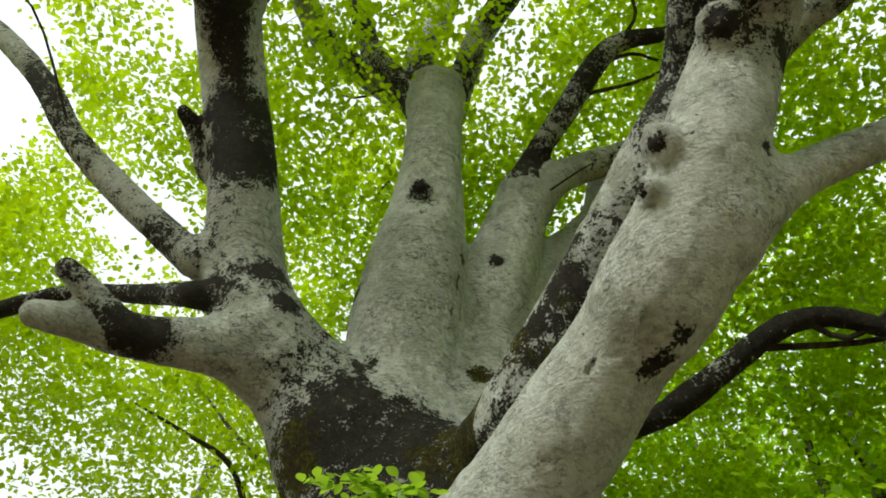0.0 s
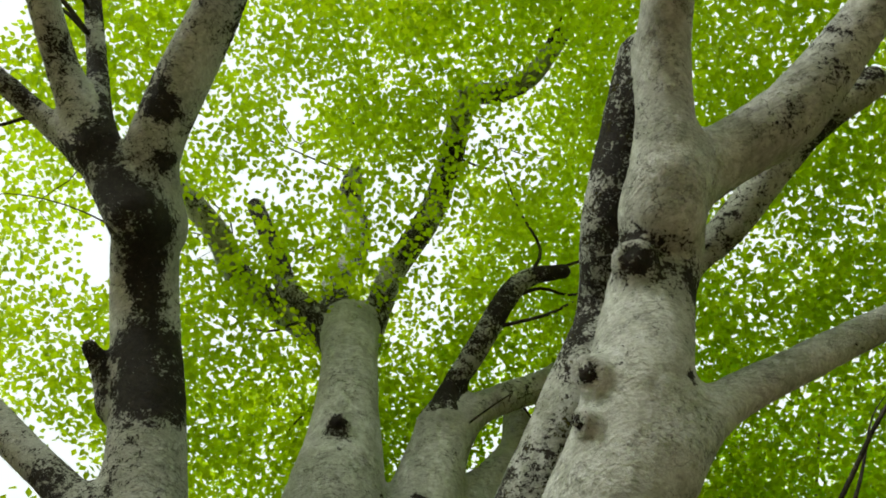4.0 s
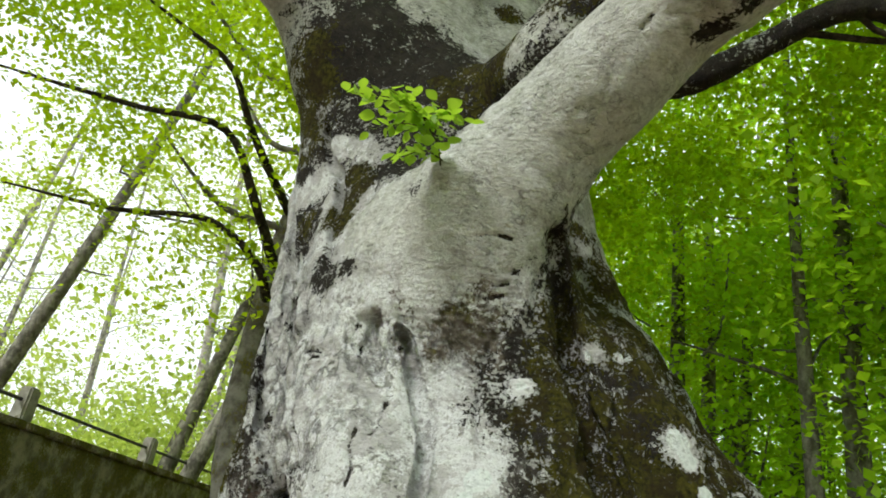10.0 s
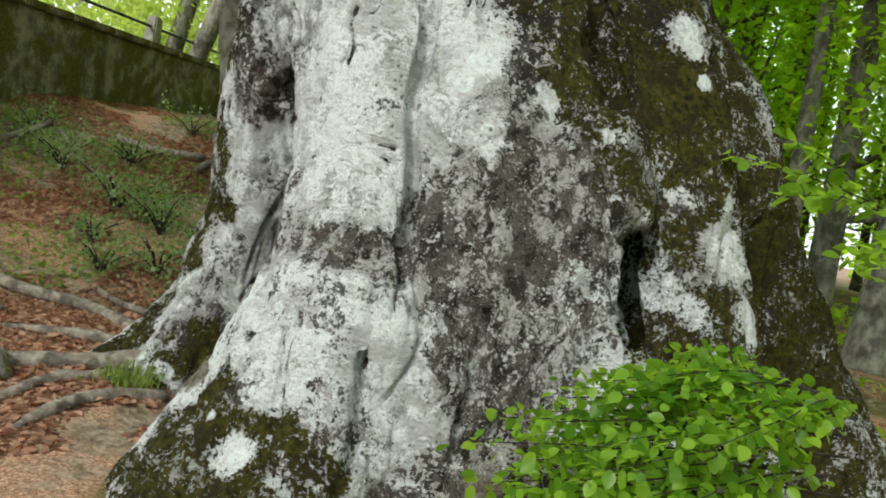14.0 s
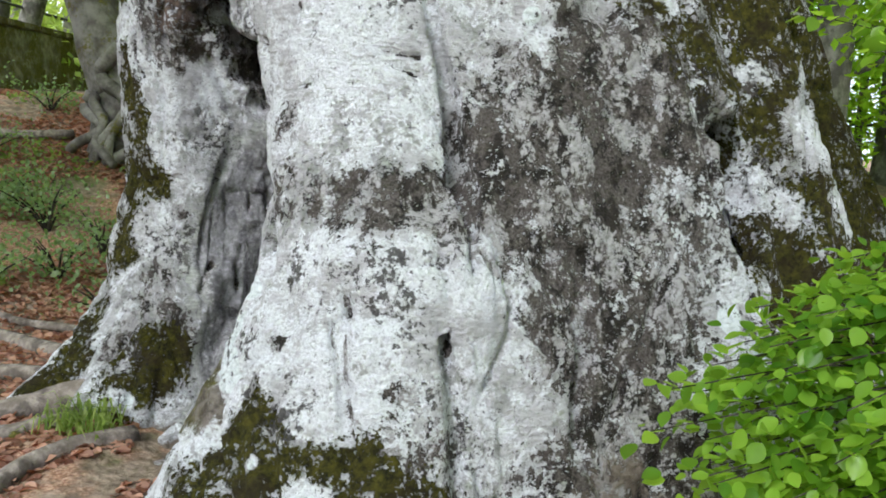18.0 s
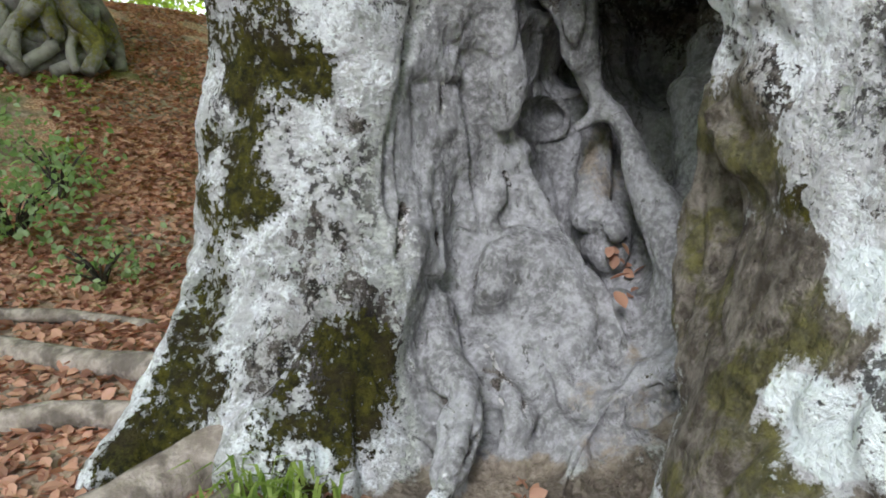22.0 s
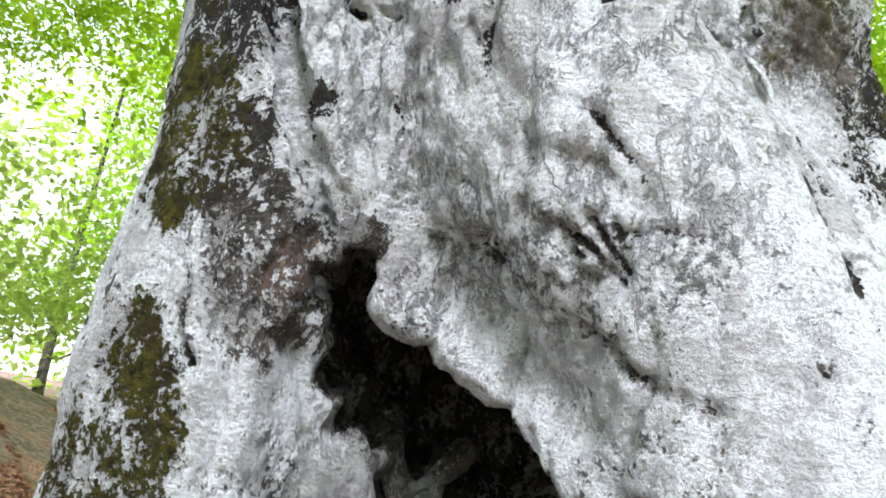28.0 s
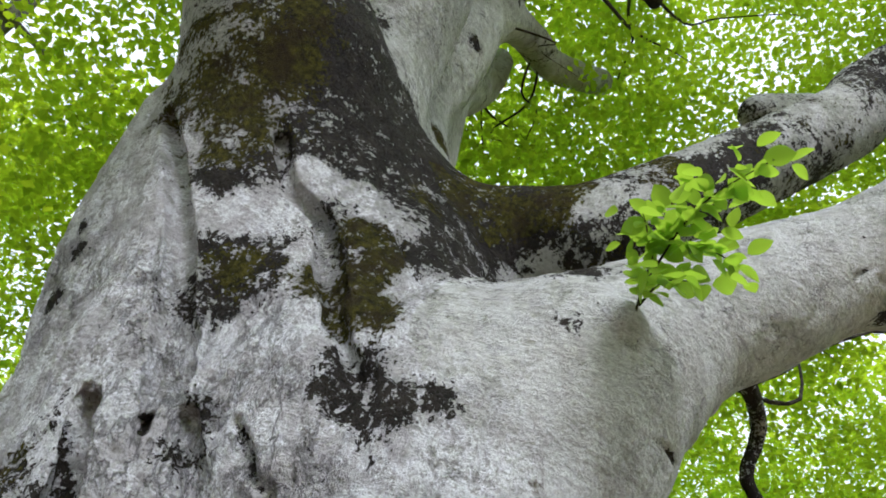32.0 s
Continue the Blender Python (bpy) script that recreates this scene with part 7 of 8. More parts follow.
# ---- trees round about ----
def forest_tree(x, y, height, girth, lean=(0.0, 0.0), material=None, seed=0, leaf=None, crown_from=0.35, spread=2.4, count=150, size=0.16):
    """A forest beech: tapered trunk, limbs, and a crown of leaf sprays with gaps."""
    g = np.random.default_rng(seed)
    z0 = float(ground_height(x, y)) - 0.15
    tree = thing("forest_tree", "grey forest beech with fresh green leaves", "tree", (x, y, z0), "trees of the wood")
    lx, ly = lean
    axis = [(lx * s * height + 0.12 * np.sin(3 * s + seed), ly * s * height + 0.12 * np.cos(2.3 * s + seed), s * height, girth * (1.25 if s == 0 else 1 - 0.75 * s)) for s in (0, 0.06, 0.25, 0.5, 0.75, 1)]
    v, f = tube(axis, 10, 3, 0.04, seed)
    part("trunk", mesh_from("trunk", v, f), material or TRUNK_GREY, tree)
    tips, pieces = [], []
    for k in range(9):
        s = g.uniform(crown_from * 0.8, 0.95)
        a, l = g.uniform(0, 6.28), spread * g.uniform(0.6, 1.2) * (1.15 - 0.5 * s)
        b = np.array([lx * s * height, ly * s * height, s * height])
        e = b + np.array([l * np.cos(a), l * np.sin(a), l * g.uniform(0.1, 0.7)])
        m = (b + e) / 2 + g.normal(0, 0.22, 3) - (0, 0, 0.12 * l)
        r = girth * 0.28 * (1.1 - s)
        pieces.append(tube([(*b, r), (*m, r * 0.7), (*e, 0.012)], 6, 3, 0, k))
        tips += [b + (e - b) * u + g.normal(0, 0.25, 3) for u in (0.4, 0.6, 0.8, 1.0)]
    for k, (pv, pf) in enumerate(pieces):
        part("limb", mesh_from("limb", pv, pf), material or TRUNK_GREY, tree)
    tips = np.array(tips)
    c = tips[g.integers(0, len(tips), count)] + g.normal(0, (spread * 0.36, spread * 0.36, spread * 0.3), (count, 3))
    pv, pf = leaves(sprays(c, g, 14, 0.55, 0.12), size, g, 0.5, FAR_SHAPE, FAR_FACES)
    part("crown", mesh_from("crown", pv, pf, False), leaf or LEAF_CROWN, tree)
    return tree


def lean_of(sd):
    return (rng.normal(0, sd), rng.normal(0, sd))


# three near trunks at the edge of the shaded wood
for k, (x, y, girth) in enumerate([(5.0, 9.2, 0.13), (6.0, 9.9, 0.2), (5.7, 8.1, 0.24), (8.2, 11.5, 0.2), (4.2, 12.5, 0.17)]):
    forest_tree(x, y, 13 + k % 3, girth, lean_of(0.02), TRUNK_GREY, 60 + k, LEAF_SHADE, 0.12, 2.6, 330, 0.14)
for k in range(44):
    # the shaded wood on the level side
    a, d = radians(rng.uniform(4, 80)), rng.uniform(10, 27)
    x, y = 1.5 + d * math.sin(a), 3.5 + d * math.cos(a)
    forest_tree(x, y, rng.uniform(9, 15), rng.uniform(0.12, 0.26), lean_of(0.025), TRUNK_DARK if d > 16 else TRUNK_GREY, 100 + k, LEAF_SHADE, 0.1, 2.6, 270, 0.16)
for k in range(20):
    # the open bank behind the wall
    a, d = radians(rng.uniform(-62, -3)), rng.uniform(19, 40)
    x, y = -1.0 + d * math.sin(a), 2 + d * math.cos(a)
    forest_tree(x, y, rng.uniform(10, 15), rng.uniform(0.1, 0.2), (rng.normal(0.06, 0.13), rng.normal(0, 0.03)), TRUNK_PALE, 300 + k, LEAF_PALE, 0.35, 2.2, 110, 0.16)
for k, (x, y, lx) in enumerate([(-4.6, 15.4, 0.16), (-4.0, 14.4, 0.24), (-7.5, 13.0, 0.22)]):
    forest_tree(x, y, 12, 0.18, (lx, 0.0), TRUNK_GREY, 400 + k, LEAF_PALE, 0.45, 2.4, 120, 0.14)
# low green growth of the far wood
far = cloud(9000, ((-60, -30, 0), (60, 60, 15)), lambda p: (np.hypot(p[:, 0], p[:, 1] - 3) > 27) & (np.hypot(p[:, 0], p[:, 1] - 3) < 46) & (p[:, 0] + 0.25 * p[:, 1] > 4))
v, f = leaves(sprays(far, rng, 12, 1.3, 0.5), 0.42, rng, 0.6, FAR_SHAPE, FAR_FACES)
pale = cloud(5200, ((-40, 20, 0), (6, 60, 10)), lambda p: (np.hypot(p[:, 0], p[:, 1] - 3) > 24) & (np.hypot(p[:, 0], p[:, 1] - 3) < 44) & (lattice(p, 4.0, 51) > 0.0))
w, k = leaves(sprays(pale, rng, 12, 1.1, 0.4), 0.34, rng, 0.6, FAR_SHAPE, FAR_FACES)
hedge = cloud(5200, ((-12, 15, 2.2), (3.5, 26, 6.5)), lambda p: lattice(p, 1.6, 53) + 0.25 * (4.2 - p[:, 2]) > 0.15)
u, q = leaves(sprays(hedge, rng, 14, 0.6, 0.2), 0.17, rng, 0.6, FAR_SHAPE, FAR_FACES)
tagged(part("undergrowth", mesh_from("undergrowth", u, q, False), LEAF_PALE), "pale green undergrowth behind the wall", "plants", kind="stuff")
# unseen ring of foliage, added behind the view to hold off low sky light
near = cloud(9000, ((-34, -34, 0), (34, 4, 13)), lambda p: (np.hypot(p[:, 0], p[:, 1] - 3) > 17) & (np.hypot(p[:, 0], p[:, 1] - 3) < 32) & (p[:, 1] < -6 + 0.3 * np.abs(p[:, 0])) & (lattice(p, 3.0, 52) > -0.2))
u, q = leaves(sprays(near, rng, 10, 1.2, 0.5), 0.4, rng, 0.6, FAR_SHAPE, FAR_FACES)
tagged(part("far_woodland", mesh_from("far_woodland", u, q, False), LEAF_SHADE), "unseen foliage added behind the view to block low light", "woodland", kind="stuff")
tagged(part("far_woodland", mesh_from("far_woodland", w, k, False), LEAF_PALE), "pale foliage of the open wood behind the wall, bright light put into its colour", "woodland", kind="stuff")
tagged(part("far_woodland", mesh_from("far_woodland", v, f, False), LEAF_SHADE), "deep green foliage of the distant wood", "woodland", kind="stuff")
# ---- wall with posts and rails on the bank ----
def box(name, size, bevel=0.01, top=1.0):
    """A bevelled box standing on its origin; top: how far its head narrows."""
    bm = bmesh.new()
    bmesh.ops.create_cube(bm, size=1.0)
    for vert in bm.verts:
        k = top if vert.co.z > 0 else 1.0
        vert.co = Vector((vert.co.x * size[0] * k, vert.co.y * size[1] * k, (vert.co.z + 0.5) * size[2]))
    bmesh.ops.bevel(bm, geom=list(bm.edges), offset=bevel, segments=2, affect="EDGES")
    me = bpy.data.meshes.new(name)
    bm.to_mesh(me)
    bm.free()
    return me


def wall_line(s):
    """A point of the wall's top edge, s metres along it."""
    return np.array([-5.05 + 0.17 * s, 7.6 + 0.985 * s, 2.5 + 0.034 * s])


wall = thing("retaining_wall", "mossy old stone wall with concrete posts and iron rail on the bank", "wall", tuple(wall_line(0)))
base = Vector(wall_line(0))
turn = math.atan2(-0.17, 0.985)
ob = part("wall_body", box("wall_body", (0.34, 18.0, 1.4), 0.02), WALL_STONE, wall)
ob.matrix_basis = Matrix.Translation(Vector(wall_line(6.0)) - base - Vector((0, 0, 1.5))) @ Matrix.Rotation(turn, 4, "Z") @ Matrix.Rotation(0.034, 4, "X")
cap = box("coping", (0.44, 0.96, 0.1), 0.02)
for k in range(18):
    ob = part("coping", cap, WALL_STONE, wall, "mossy stone coping")
    ob.matrix_basis = Matrix.Translation(Vector(wall_line(k - 2.5)) - base - Vector((0, 0, 0.1))) @ Matrix.Rotation(turn, 4, "Z") @ Matrix.Rotation(0.034, 4, "X")
post = box("post", (0.2, 0.24, 0.42), 0.025, 0.85)
for s in (-1.0, 2.1, 5.4, 8.7, 12.0):
    ob = part("post", post, CONCRETE, wall, "weathered pale concrete post")
    ob.matrix_basis = Matrix.Translation(Vector(wall_line(s)) - base) @ Matrix.Rotation(turn, 4, "Z")
for lift in (0.25,):
    a, b = wall_line(-2.8), wall_line(15)
    v, f = tube([(*a + (0, 0, lift), 0.022), (*wall_line(6) + (0, 0, lift), 0.022), (*b + (0, 0, lift), 0.022)], 8, 4)
    part("rail", mesh_from("rail", v - np.array(base), f), IRON, wall, "thin dark iron rail")


# ---- gnarled tree on the bank ----
# its low boughs over the bank: x, y, z, radius
BOUGHS = [[(-2.13, 9.6, 5.0, 0.075), (-2.39, 8.55, 5.48, 0.06), (-2.81, 7.94, 6.07, 0.045), (-3.73, 7.63, 5.99, 0.034), (-4.57, 7.41, 5.97, 0.024), (-5.18, 7.19, 5.94, 0.012)],
          [(-2.13, 9.6, 4.5, 0.07), (-2.23, 8.87, 4.8, 0.055), (-2.85, 8.49, 5.12, 0.04), (-3.93, 8.32, 4.97, 0.028), (-5.18, 8.09, 4.96, 0.012)],
          [(-2.1, 9.62, 5.8, 0.065), (-2.58, 8.29, 6.27, 0.05), (-2.94, 7.79, 6.87, 0.036), (-3.49, 7.46, 7.08, 0.026), (-4.08, 7.15, 7.27, 0.012)]]


def gnarled_tree(x, y):
    g = np.random.default_rng(5)
    z = float(ground_height(x, y))
    tree = thing("gnarled_tree", "old mossy beech with knotted bare roots on the bank", "tree", (x, y, z))
    v, f = tube([(0.3, 0.1, -0.3, 0.55), (0.25, 0.1, 0.5, 0.42), (0.0, 0.1, 1.1, 0.3), (-0.25, 0.1, 2.2, 0.2), (-0.3, 0.2, 4.5, 0.17), (0.0, 0.3, 7.5, 0.13), (0.1, 0.3, 11, 0.05)], 14, 4, 0.06, 3)
    part("trunk", mesh_from("trunk", v, f), GNARL, tree, "pale grey trunk with moss")
    for k in range(16):
        a = g.uniform(3.4, 6.4)
        r0, r1 = g.uniform(0.3, 0.42), g.uniform(0.45, 0.75)
        pts = [(0.25 + r0 * math.cos(a), 0.1 + r0 * math.sin(a), g.uniform(0.5, 1.05), g.uniform(0.05, 0.08))]
        for j in range(1, 5):
            b = a + g.normal(0, 0.35)
            s = j / 4
            pts.append((0.25 + (r0 + (r1 - r0) * s) * math.cos(b), 0.1 + (r0 + (r1 - r0) * s) * math.sin(b), pts[0][2] * (1 - s) - 0.12 * s, pts[0][3] * (1 - 0.3 * s)))
        v, f = tube(pts, 7, 4, 0.08, k)
        part("root", mesh_from("root", v, f), GNARL, tree)
    for k in range(7):
        h = g.uniform(4.5, 9)
        a, l = g.uniform(0, 6.28), g.uniform(1.2, 2.8)
        v, f = tube([(-0.25, 0.15, h, 0.06), (-0.25 + 0.5 * l * math.cos(a), 0.15 + 0.5 * l * math.sin(a), h + 0.1, 0.04), (-0.25 + l * math.cos(a), 0.15 + l * math.sin(a), h + 0.9, 0.012)], 6, 4)
        part("limb", mesh_from("limb", v, f), TRUNK_GREY, tree)
    for k, points in enumerate(BOUGHS):
        v, f = tube(points, 8, 5, 0.06, 30 + k)
        bough = part("bough", mesh_from("bough", v - (x, y, z), f), TWIG, tree, "dark low bough")
        line = smooth_line(points, 8)[8:, :3]
        at = line[g.integers(0, len(line), 30)] + g.normal(0, (0.6, 0.6, 0.16), (30, 3)) - (x, y, z)
        v, f = leaves(sprays(at, g, 26, 0.4, 0.04), 0.085, g, 0.35)
        tagged(part("leaf_spray", mesh_from("leaf_spray", v, f, False), LEAF_CROWN, bough), kind="stuff")
    c = np.column_stack([g.normal(0, 1.5, 220), g.normal(0, 1.5, 220), g.uniform(3.0, 11, 220)])
    v, f = leaves(sprays(c, g, 14, 0.5, 0.1), 0.11, g, 0.5, FAR_SHAPE, FAR_FACES)
    part("crown", mesh_from("crown", v, f, False), LEAF_CROWN, tree)


gnarled_tree(-1.85, 9.4)


# ---- shrubs, roots, stones and litter ----
def ground_at(x, y):
    return float(ground_height(x, y))


def shrub(x, y, height, spread, seed, count=130):
    g = np.random.default_rng(seed)
    z = ground_at(x, y) - 0.02
    bush = thing("holly_shrub", "low holly bush with dull blue-green glossy leaves", "shrub", (x, y, z), "shrubs on the bank")
    tips = []
    for k in range(9):
        a, r = g.uniform(0, 6.28), spread * g.uniform(0.4, 1.0)
        e = np.array([r * math.cos(a), r * math.sin(a), height * g.uniform(0.5, 1.0)])
        v, f = tube([(0, 0, 0, 0.012), (*(e * (0.4, 0.4, 0.6)), 0.008), (*e, 0.003)], 5, 3)
        part("stem", mesh_from("stem", v, f), TWIG, bush)
        tips += [e * s for s in (0.5, 0.7, 0.85, 1.0)]
    tips = np.array(tips)
    at = tips[g.integers(0, len(tips), count)] + g.normal(0, (0.1, 0.1, 0.07), (count, 3))
    at[:, 2] = np.maximum(at[:, 2], 0.04)
    v, f = leaves(sprays(at, g, 4, 0.1, 0.05), 0.042, g, 0.7)
    part("foliage", mesh_from("foliage", v, f, False), LEAF_HOLLY, bush)


for k, (x, y, h, s, n) in enumerate([(-1.95, 7.4, 0.55, 0.5, 380), (-2.5, 7.7, 0.5, 0.5, 340), (-3.3, 8.3, 0.45, 0.6, 380), (-2.8, 8.9, 0.4, 0.5, 240), (-1.7, 6.6, 0.42, 0.35, 220),
                                    (-2.1, 6.4, 0.35, 0.35, 150), (-1.5, 7.1, 0.4, 0.3, 150), (-3.9, 8.9, 0.4, 0.5, 260), (-2.6, 10.4, 0.35, 0.45, 200), (-1.35, 6.2, 0.25, 0.25, 110), (-2.4, 6.9, 0.3, 0.35, 150), (-4.2, 7.6, 0.35, 0.5, 180)]):
    shrub(x, y, 0.85 * h, 0.85 * s, 500 + k, n // 2)


def surface_root(points, seed, label="weathered grey root lying bare on the litter", name="surface_root"):
    """A root or stick that lies on the ground: points of (x, y, lift, radius)."""
    line = [(x, y, ground_at(x, y) + lift, r) for x, y, lift, r in points]
    o = np.array(line[0][:3])
    v, f = tube(line, 9, 5, 0.07, seed)
    ob = part(name, mesh_from(name, v - o, f), ROOT)
    ob.location = o
    tagged(ob, label, name.replace("_", " "), "roots round the beech")


surface_root([(-1.02, 4.9, 0.05, 0.06), (-1.45, 5.3, 0.03, 0.05), (-1.9, 5.75, 0.04, 0.05), (-2.5, 5.8, 0.03, 0.045), (-3.1, 6.1, 0.0, 0.03)], 1)
surface_root([(-0.95, 4.7, 0.04, 0.06), (-1.25, 4.75, 0.03, 0.045), (-1.6, 4.9, 0.03, 0.042), (-2.1, 4.85, 0.01, 0.03), (-2.5, 5.0, -0.02, 0.02)], 2)
surface_root([(-1.0, 4.5, 0.06, 0.09), (-1.3, 4.35, 0.02, 0.07), (-1.6, 4.2, 0.02, 0.06), (-1.9, 4.15, 0.0, 0.05), (-2.4, 4.3, -0.02, 0.03)], 3)
surface_root([(-1.2, 5.6, 0.02, 0.03), (-1.5, 5.9, 0.03, 0.03), (-1.85, 6.0, 0.02, 0.025), (-2.3, 6.35, 0.0, 0.02)], 4)
surface_root([(-1.1, 4.25, 0.02, 0.045), (-1.4, 3.95, 0.02, 0.04), (-1.55, 3.6, 0.0, 0.03), (-1.9, 3.4, -0.02, 0.02)], 5)
surface_root([(-0.85, 4.05, 0.02, 0.05), (-1.1, 3.85, 0.02, 0.045), (-1.25, 3.55, 0.01, 0.035), (-1.3, 3.2, -0.02, 0.02)], 6)
surface_root([(-2.3, 5.3, 0.02, 0.035), (-2.7, 5.2, 0.02, 0.035), (-3.2, 5.4, 0.01, 0.03)], 7, "short grey stick lying on the litter", "fallen_stick")
surface_root([(-1.75, 3.9, 0.02, 0.04), (-2.05, 4.0, 0.03, 0.04), (-2.4, 3.85, 0.0, 0.03)], 8, "dark grey stick lying on soil", "fallen_stick")
surface_root([(-3.6, 8.6, 0.3, 0.035), (-3.9, 8.2, 0.12, 0.03), (-4.1, 7.8, 0.0, 0.02)], 9, "bare grey dead branch on the bank", "fallen_stick")
surface_root([(-3.5, 8.6, 0.25, 0.03), (-3.2, 8.4, 0.1, 0.025), (-2.9, 8.3, 0.0, 0.015)], 10, "bare grey dead branch on the bank", "fallen_stick")
surface_root([(-2.2, 9.6, 0.06, 0.05), (-2.7, 9.4, 0.05, 0.05), (-3.2, 9.5, 0.03, 0.04)], 11, "dark fallen log on the leaf litter", "fallen_stick")
surface_root([(2.8, 4.0, 0.05, 0.1), (3.3, 3.9, 0.03, 0.07), (3.8, 4.1, 0.0, 0.05)], 12, "mossy root spreading from the beech")


def rock(x, y, size, seed, label, lift=0.0, material=None):
    g = np.random.default_rng(seed)
    bm = bmesh.new()
    bmesh.ops.create_icosphere(bm, subdivisions=3, radius=1.0)
    for vert in bm.verts:
        c = vert.co
        k = 1 + 0.22 * noise.noise(c * 1.3 + Vector((seed, 0, 0))) + 0.08 * noise.noise(c * 4)
        vert.co = Vector((c.x * size[0] * k, c.y * size[1] * k, c.z * size[2] * k))
    for face in bm.faces:
        face.smooth = True
    ob = part("rock", bm, material or ROCK)
    ob.location = (x, y, ground_at(x, y) + lift)
    ob.rotation_euler[2] = g.uniform(0, 3)
    tagged(ob, label, "rock", "stones by the beech")


rock(-1.75, 3.95, (0.19, 0.15, 0.13), 1, "mossy grey stone half sunk in soil", 0.02)
rock(-1.35, 4.05, (0.1, 0.08, 0.05), 2, "small grey stone on the soil", 0.01)
rock(0.0, 4.02, (0.12, 0.1, 0.12), 3, "greenish stone inside the hollow of the beech", 0.0)
rock(-1.7, 3.5, (0.14, 0.12, 0.07), 4, "low grey stone on the soil", 0.01)
rock(0.75, 2.72, (0.26, 0.16, 0.12), 5, "earthy root lump at the foot of the beech", -0.04, ROOT)


def scatter(name, n, x0, x1, y0, y1, size, material, label, category, seed, lift=0.012, tilt=0.35, keep=None):
    g = np.random.default_rng(seed)
    x, y = g.uniform(x0, x1, n), g.uniform(y0, y1, n)
    at = np.column_stack([x, y, np.zeros(n)])
    flat = at.copy()
    dense = lattice(flat, 0.9, seed) + 0.5 * lattice(flat, 0.35, seed + 1)
    hollow = (at[:, 0] > -0.85) & (at[:, 1] > 3.75) & (at[:, 1] < 4.6)
    at = at[(dense > (-0.15 if keep is None else keep)) & ~hollow]
    at[:, 2] = ground_height(at[:, 0], at[:, 1]) + 0.035 * lattice(at * (1, 1, 0), 0.5, 21) + 0.015 * lattice(at * (1, 1, 0), 0.2, 22) + lift
    v, f = leaves(at, size, g, tilt)
    tagged(part(name, mesh_from(name, v, f, False), material), label, category, kind="stuff")


scatter("leaf_litter", 115000, -6, 0.2, 1.6, 12, 0.05, LEAF_DEAD, "red-brown fallen beech leaves on the bank", "leaf litter", 41, keep=-0.5)
scatter("leaf_litter", 9000, 1.0, 9, 2.5, 12, 0.06, LEAF_DEAD, "brown fallen beech leaves under the wood", "leaf litter", 43)
scatter("ground_plants", 8000, -6, -1.3, 5.2, 12, 0.06, GRASS, "small green plants and moss on the bank", "plants", 45, 0.04, 0.6, 0.25)
scatter("undergrowth", 9000, 2.6, 11, 3.0, 13, 0.09, LEAF_SHADE, "low green undergrowth beneath the trees", "plants", 47, 0.14, 0.5, 0.1)


def tuft(x, y, z, n, length, seed):
    """A tuft of grass blades."""
    g = np.random.default_rng(seed)
    a, lean = g.uniform(0, 6.28, n), g.uniform(0.2, 1.0, n)
    root = np.column_stack([g.normal(0, 0.05, n), g.normal(0, 0.05, n), np.zeros(n)])
    out = np.column_stack([np.cos(a), np.sin(a), np.zeros(n)])
    l = length * g.uniform(0.5, 1.1, n)[:, None]
    mid = root + 0.4 * l * lean[:, None] * out + 0.7 * l * np.array([0, 0, 1])
    tip = root + 0.9 * l * lean[:, None] * out + (0.95 - 0.5 * lean[:, None]) * l * np.array([0, 0, 1])
    side = np.cross(out, (0, 0, 1)) * 0.005
    v = np.stack([root - side, root + side, mid + side, tip, mid - side], 1).reshape(-1, 3)
    f = (np.arange(n) * 5)[:, None, None] + np.array([(0, 1, 2), (0, 2, 4), (4, 2, 3)])
    ob = part("grass_tuft", mesh_from("grass_tuft", v, f.reshape(-1, 3), False), GRASS)
    ob.location = (x, y, z)
    tagged(ob, "tuft of pale green grass beside the mossy root", "grass")


for k, (x, y) in enumerate([(-1.05, 4.22), (-1.12, 4.1), (-1.0, 4.05)]):
    tuft(x, y, ground_at(x, y), 60, 0.16, 60 + k)


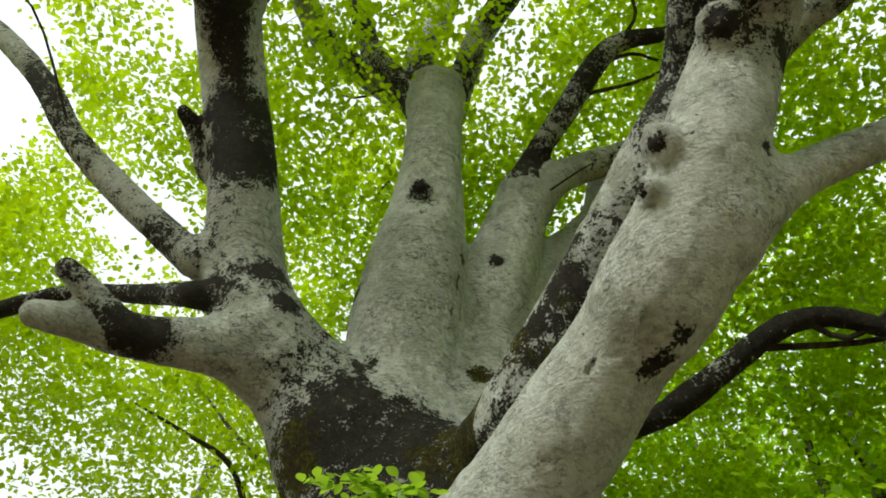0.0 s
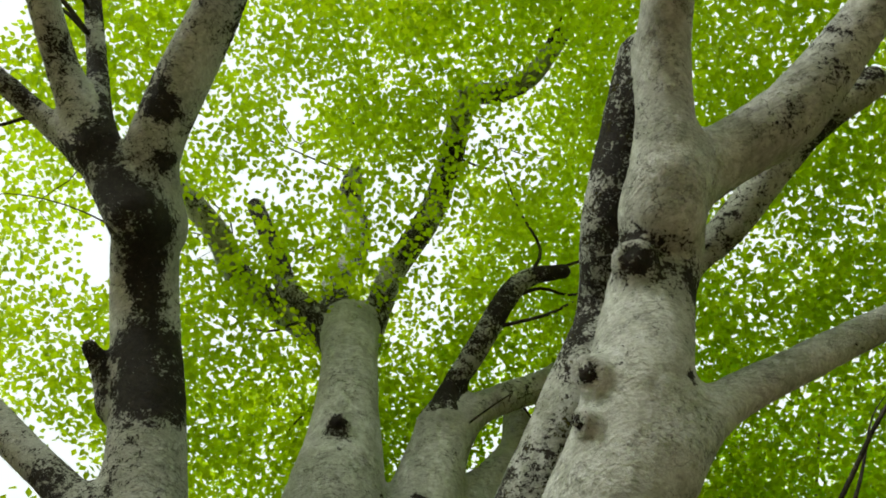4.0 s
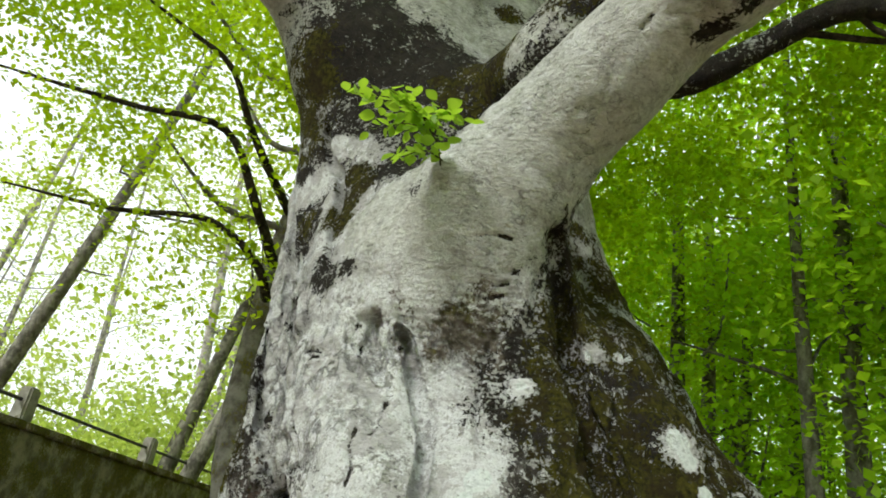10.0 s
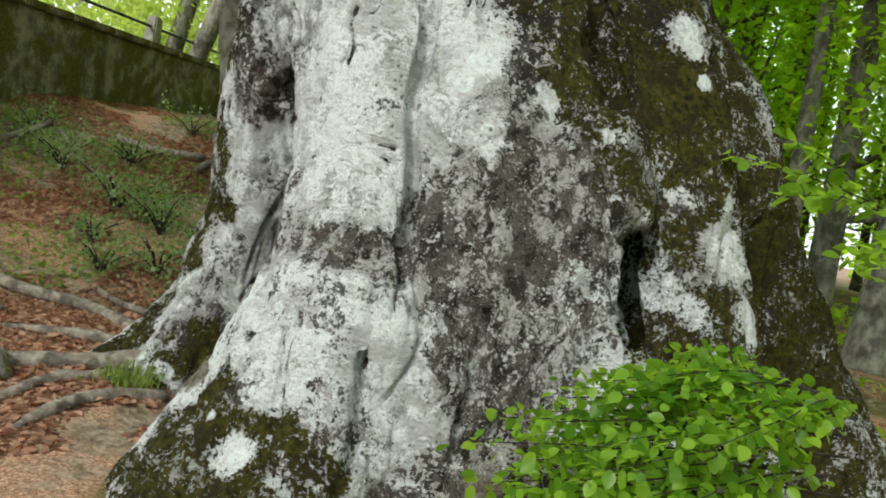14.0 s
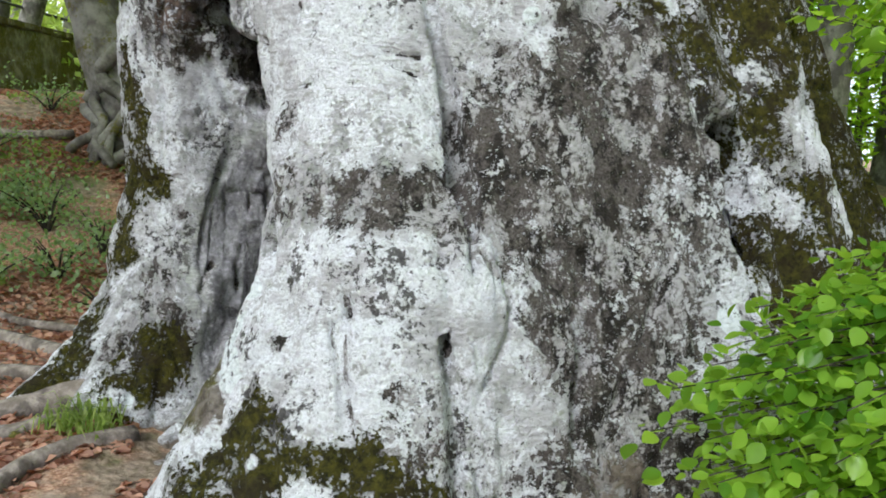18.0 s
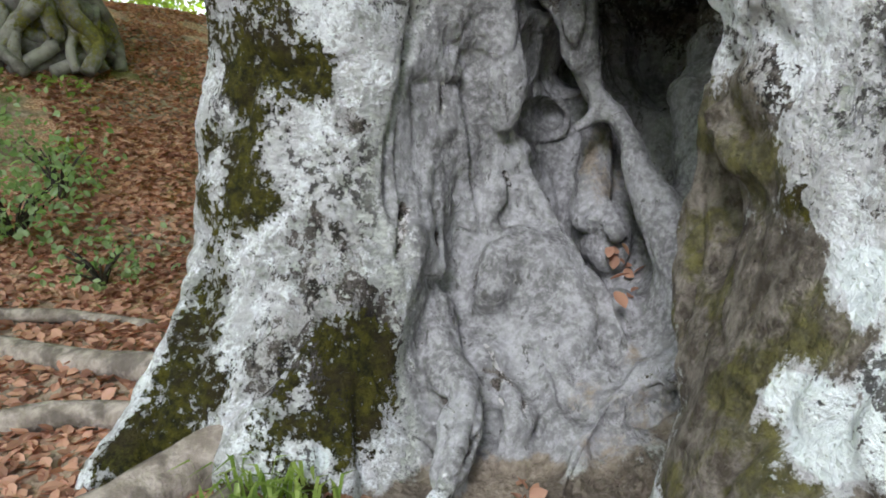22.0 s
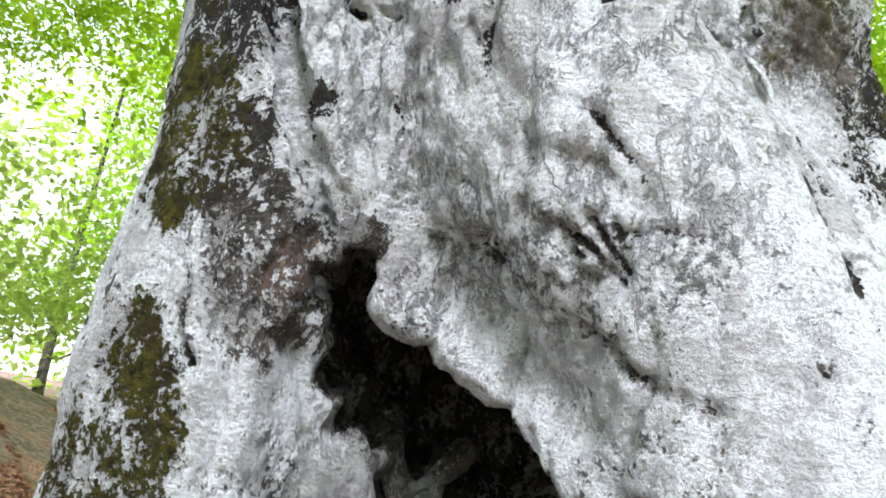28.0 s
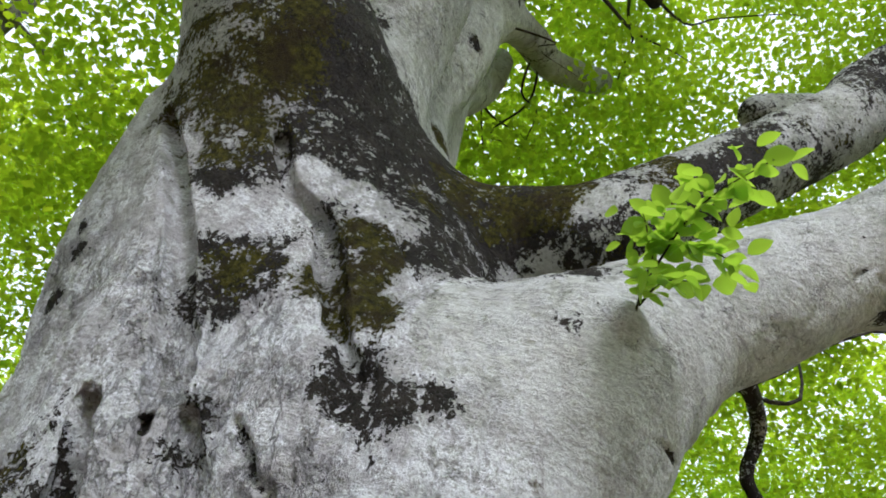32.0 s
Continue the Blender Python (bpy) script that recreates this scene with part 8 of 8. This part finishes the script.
# ---- beech sprays in front of the trunk ----
def spray_branch(name, label, at, twigs, seed, leaf=0.07, per_twig=14, droop=0.25):
    """A leafy young branch: stems with leaves in two rows, each twig from a point to a point."""
    g = np.random.default_rng(seed)
    o = np.array(at)
    plant = thing(name, label, "branch", at)
    spots_, heads = [], []
    for a, b in twigs:
        a, b = np.array(a, float), np.array(b, float)
        m = (a + b) / 2 + (0, 0, 0.05)
        v, f = tube([(*a, 0.005), (*m, 0.003), (*b, 0.0015)], 5, 4)
        part("twig", mesh_from("twig", v - o, f), TWIG, plant)
        way = math.atan2(b[1] - a[1], b[0] - a[0])
        line = smooth_line([(*a, 0), (*m, 0), (*b, 0)], 20)[:, :3]
        for k in range(per_twig):
            p = line[int((0.2 + 0.8 * k / per_twig) * (len(line) - 1))]
            turn_ = way - math.pi / 2 + (0.9 if k % 2 else -0.9) + g.normal(0, 0.2)
            spots_.append(p + g.normal(0, 0.012, 3))
            heads.append(turn_)
            if g.uniform() < 0.55:
                d = g.uniform(0.05, 0.12)
                q = p + d * np.array([math.cos(turn_ + math.pi / 2), math.sin(turn_ + math.pi / 2), -droop * g.uniform(0, 1)])
                spots_.append(q)
                heads.append(turn_ + g.normal(0, 0.5))
    spots_, heads = np.array(spots_), np.array(heads)
    if len(spots_) > 300:
        # the shoots farthest off stay one mesh
        v, f = leaves(spots_[300:], leaf, g, 0.5, BROAD_SHAPE, BROAD_FACES, heads[300:])
        tagged(part("foliage", mesh_from("foliage", v - o, f, True), LEAF_SPRIG, plant), kind="stuff")
    for k in range(min(300, len(spots_))):
        v, f = leaves(spots_[k:k + 1], leaf, g, 0.45, BROAD_SHAPE, BROAD_FACES, heads[k:k + 1])
        part("leaf", mesh_from("leaf", v - o, f, True), LEAF_SPRIG, plant)
    return plant


# a broad leaf with a fold along its midrib and a wavy rim
rim = [(0.0, 0.0), (0.2, 0.12), (0.33, 0.32), (0.36, 0.5), (0.3, 0.7), (0.16, 0.88), (0.0, 1.02)]
BROAD_SHAPE = np.array([(x, y, 0.22 * x - 0.12 * y * y) for x, y in rim] + [(-x, y, 0.22 * x - 0.12 * y * y) for x, y in rim[1:-1]] + [(0, y, -0.02 - 0.12 * y * y) for _, y in rim[1:-1]])
BROAD_FACES = np.array([(0, 1, 12), (0, 12, 7)] + [q for k in range(1, 5) for q in ((k, k + 1, 12 + k), (k, 12 + k, 11 + k), (6 + k, 11 + k, 12 + k), (6 + k, 12 + k, 7 + k))] + [(5, 6, 16), (16, 6, 11)])

spray_branch("beech_sprig", "fresh yellow-green beech sprig growing from the pale limb", (-0.02, 3.3, 3.32),
             [((-0.02, 3.3, 3.32), (-0.12, 3.12, 3.5)), ((-0.06, 3.22, 3.42), (-0.3, 2.85, 3.42)), ((-0.1, 3.15, 3.48), (-0.42, 2.72, 3.28)), ((-0.02, 3.28, 3.36), (-0.2, 3.05, 3.2)), ((-0.1, 3.15, 3.48), (0.02, 2.95, 3.4)), ((-0.06, 3.2, 3.45), (-0.36, 3.1, 3.36))], 81, 0.07, 20)
low = (1.85, 2.25, 0.3)
g = np.random.default_rng(12)
twigs = []
for layer in range(12):
    # each layer is a flat fan of shoots that leans out from the bent stem
    lift = 0.12 + 0.066 * layer
    tip = np.interp(lift, (0.1, 0.2, 0.46, 0.67, 0.85, 0.9), (0.95, 0.75, 0.48, 0.6, 0.9, 1.15))
    a = np.array([1.75, 2.36, lift + 0.05])
    for k in range(6):
        side = (k - 2.5) / 2.5
        b = np.array([tip + 0.35 * abs(side) + g.normal(0.03, 0.06), 2.36 + 0.3 * side + g.normal(0, 0.05), lift + g.normal(0, 0.03)])
        twigs.append((a + (b - a) * 0.08 * k, b))
spray_branch("beech_sapling", "young beech sapling with bright green leaves before the trunk", low, twigs, 82, 0.047, 34)
high = (2.9, 3.6, 1.5)
spray_branch("beech_bough", "low beech bough with fresh green leaves beside the trunk", high,
             [(high, (1.5, 3.42, 1.72)), ((2.5, 3.55, 1.58), (1.75, 3.2, 1.55)), ((2.4, 3.5, 1.6), (1.9, 3.6, 1.85)), (high, (2.2, 3.3, 1.35)), ((2.6, 3.5, 1.5), (2.1, 3.1, 1.3))], 83, 0.085, 20)
for k, (x, y, z) in enumerate([(0.205, 4.602, 0.362), (0.233, 4.595, 0.347), (0.209, 4.551, 0.385), (0.251, 4.596, 0.316), (0.313, 4.625, 0.281), (0.276, 4.619, 0.271), (0.307, 4.603, 0.258), (0.018, 4.348, 0.342), (0.265, 4.532, 0.234), (0.018, 4.321, 0.313), (0.103, 4.369, 0.271), (0.218, 4.596, 0.335), (-0.427, 4.049, -0.071), (-0.394, 4.048, -0.06), (-0.436, 4.079, -0.075), (-0.442, 4.012, -0.068), (-0.462, 4.028, -0.075), (0.1, 4.038, 0.187), (-0.469, 4.001, -0.073)]):
    g = np.random.default_rng(90 + k)
    v, f = leaves(np.zeros((1, 3)), 0.05, g, 0.6, BROAD_SHAPE, BROAD_FACES)
    ob = part("dead_leaf", mesh_from("dead_leaf", v, f, True), LEAF_DEAD)
    ob.location = (x, y, z)
    tagged(ob, "curled orange-brown dead leaf in the hollow", "leaf", "dead leaves in the hollow")
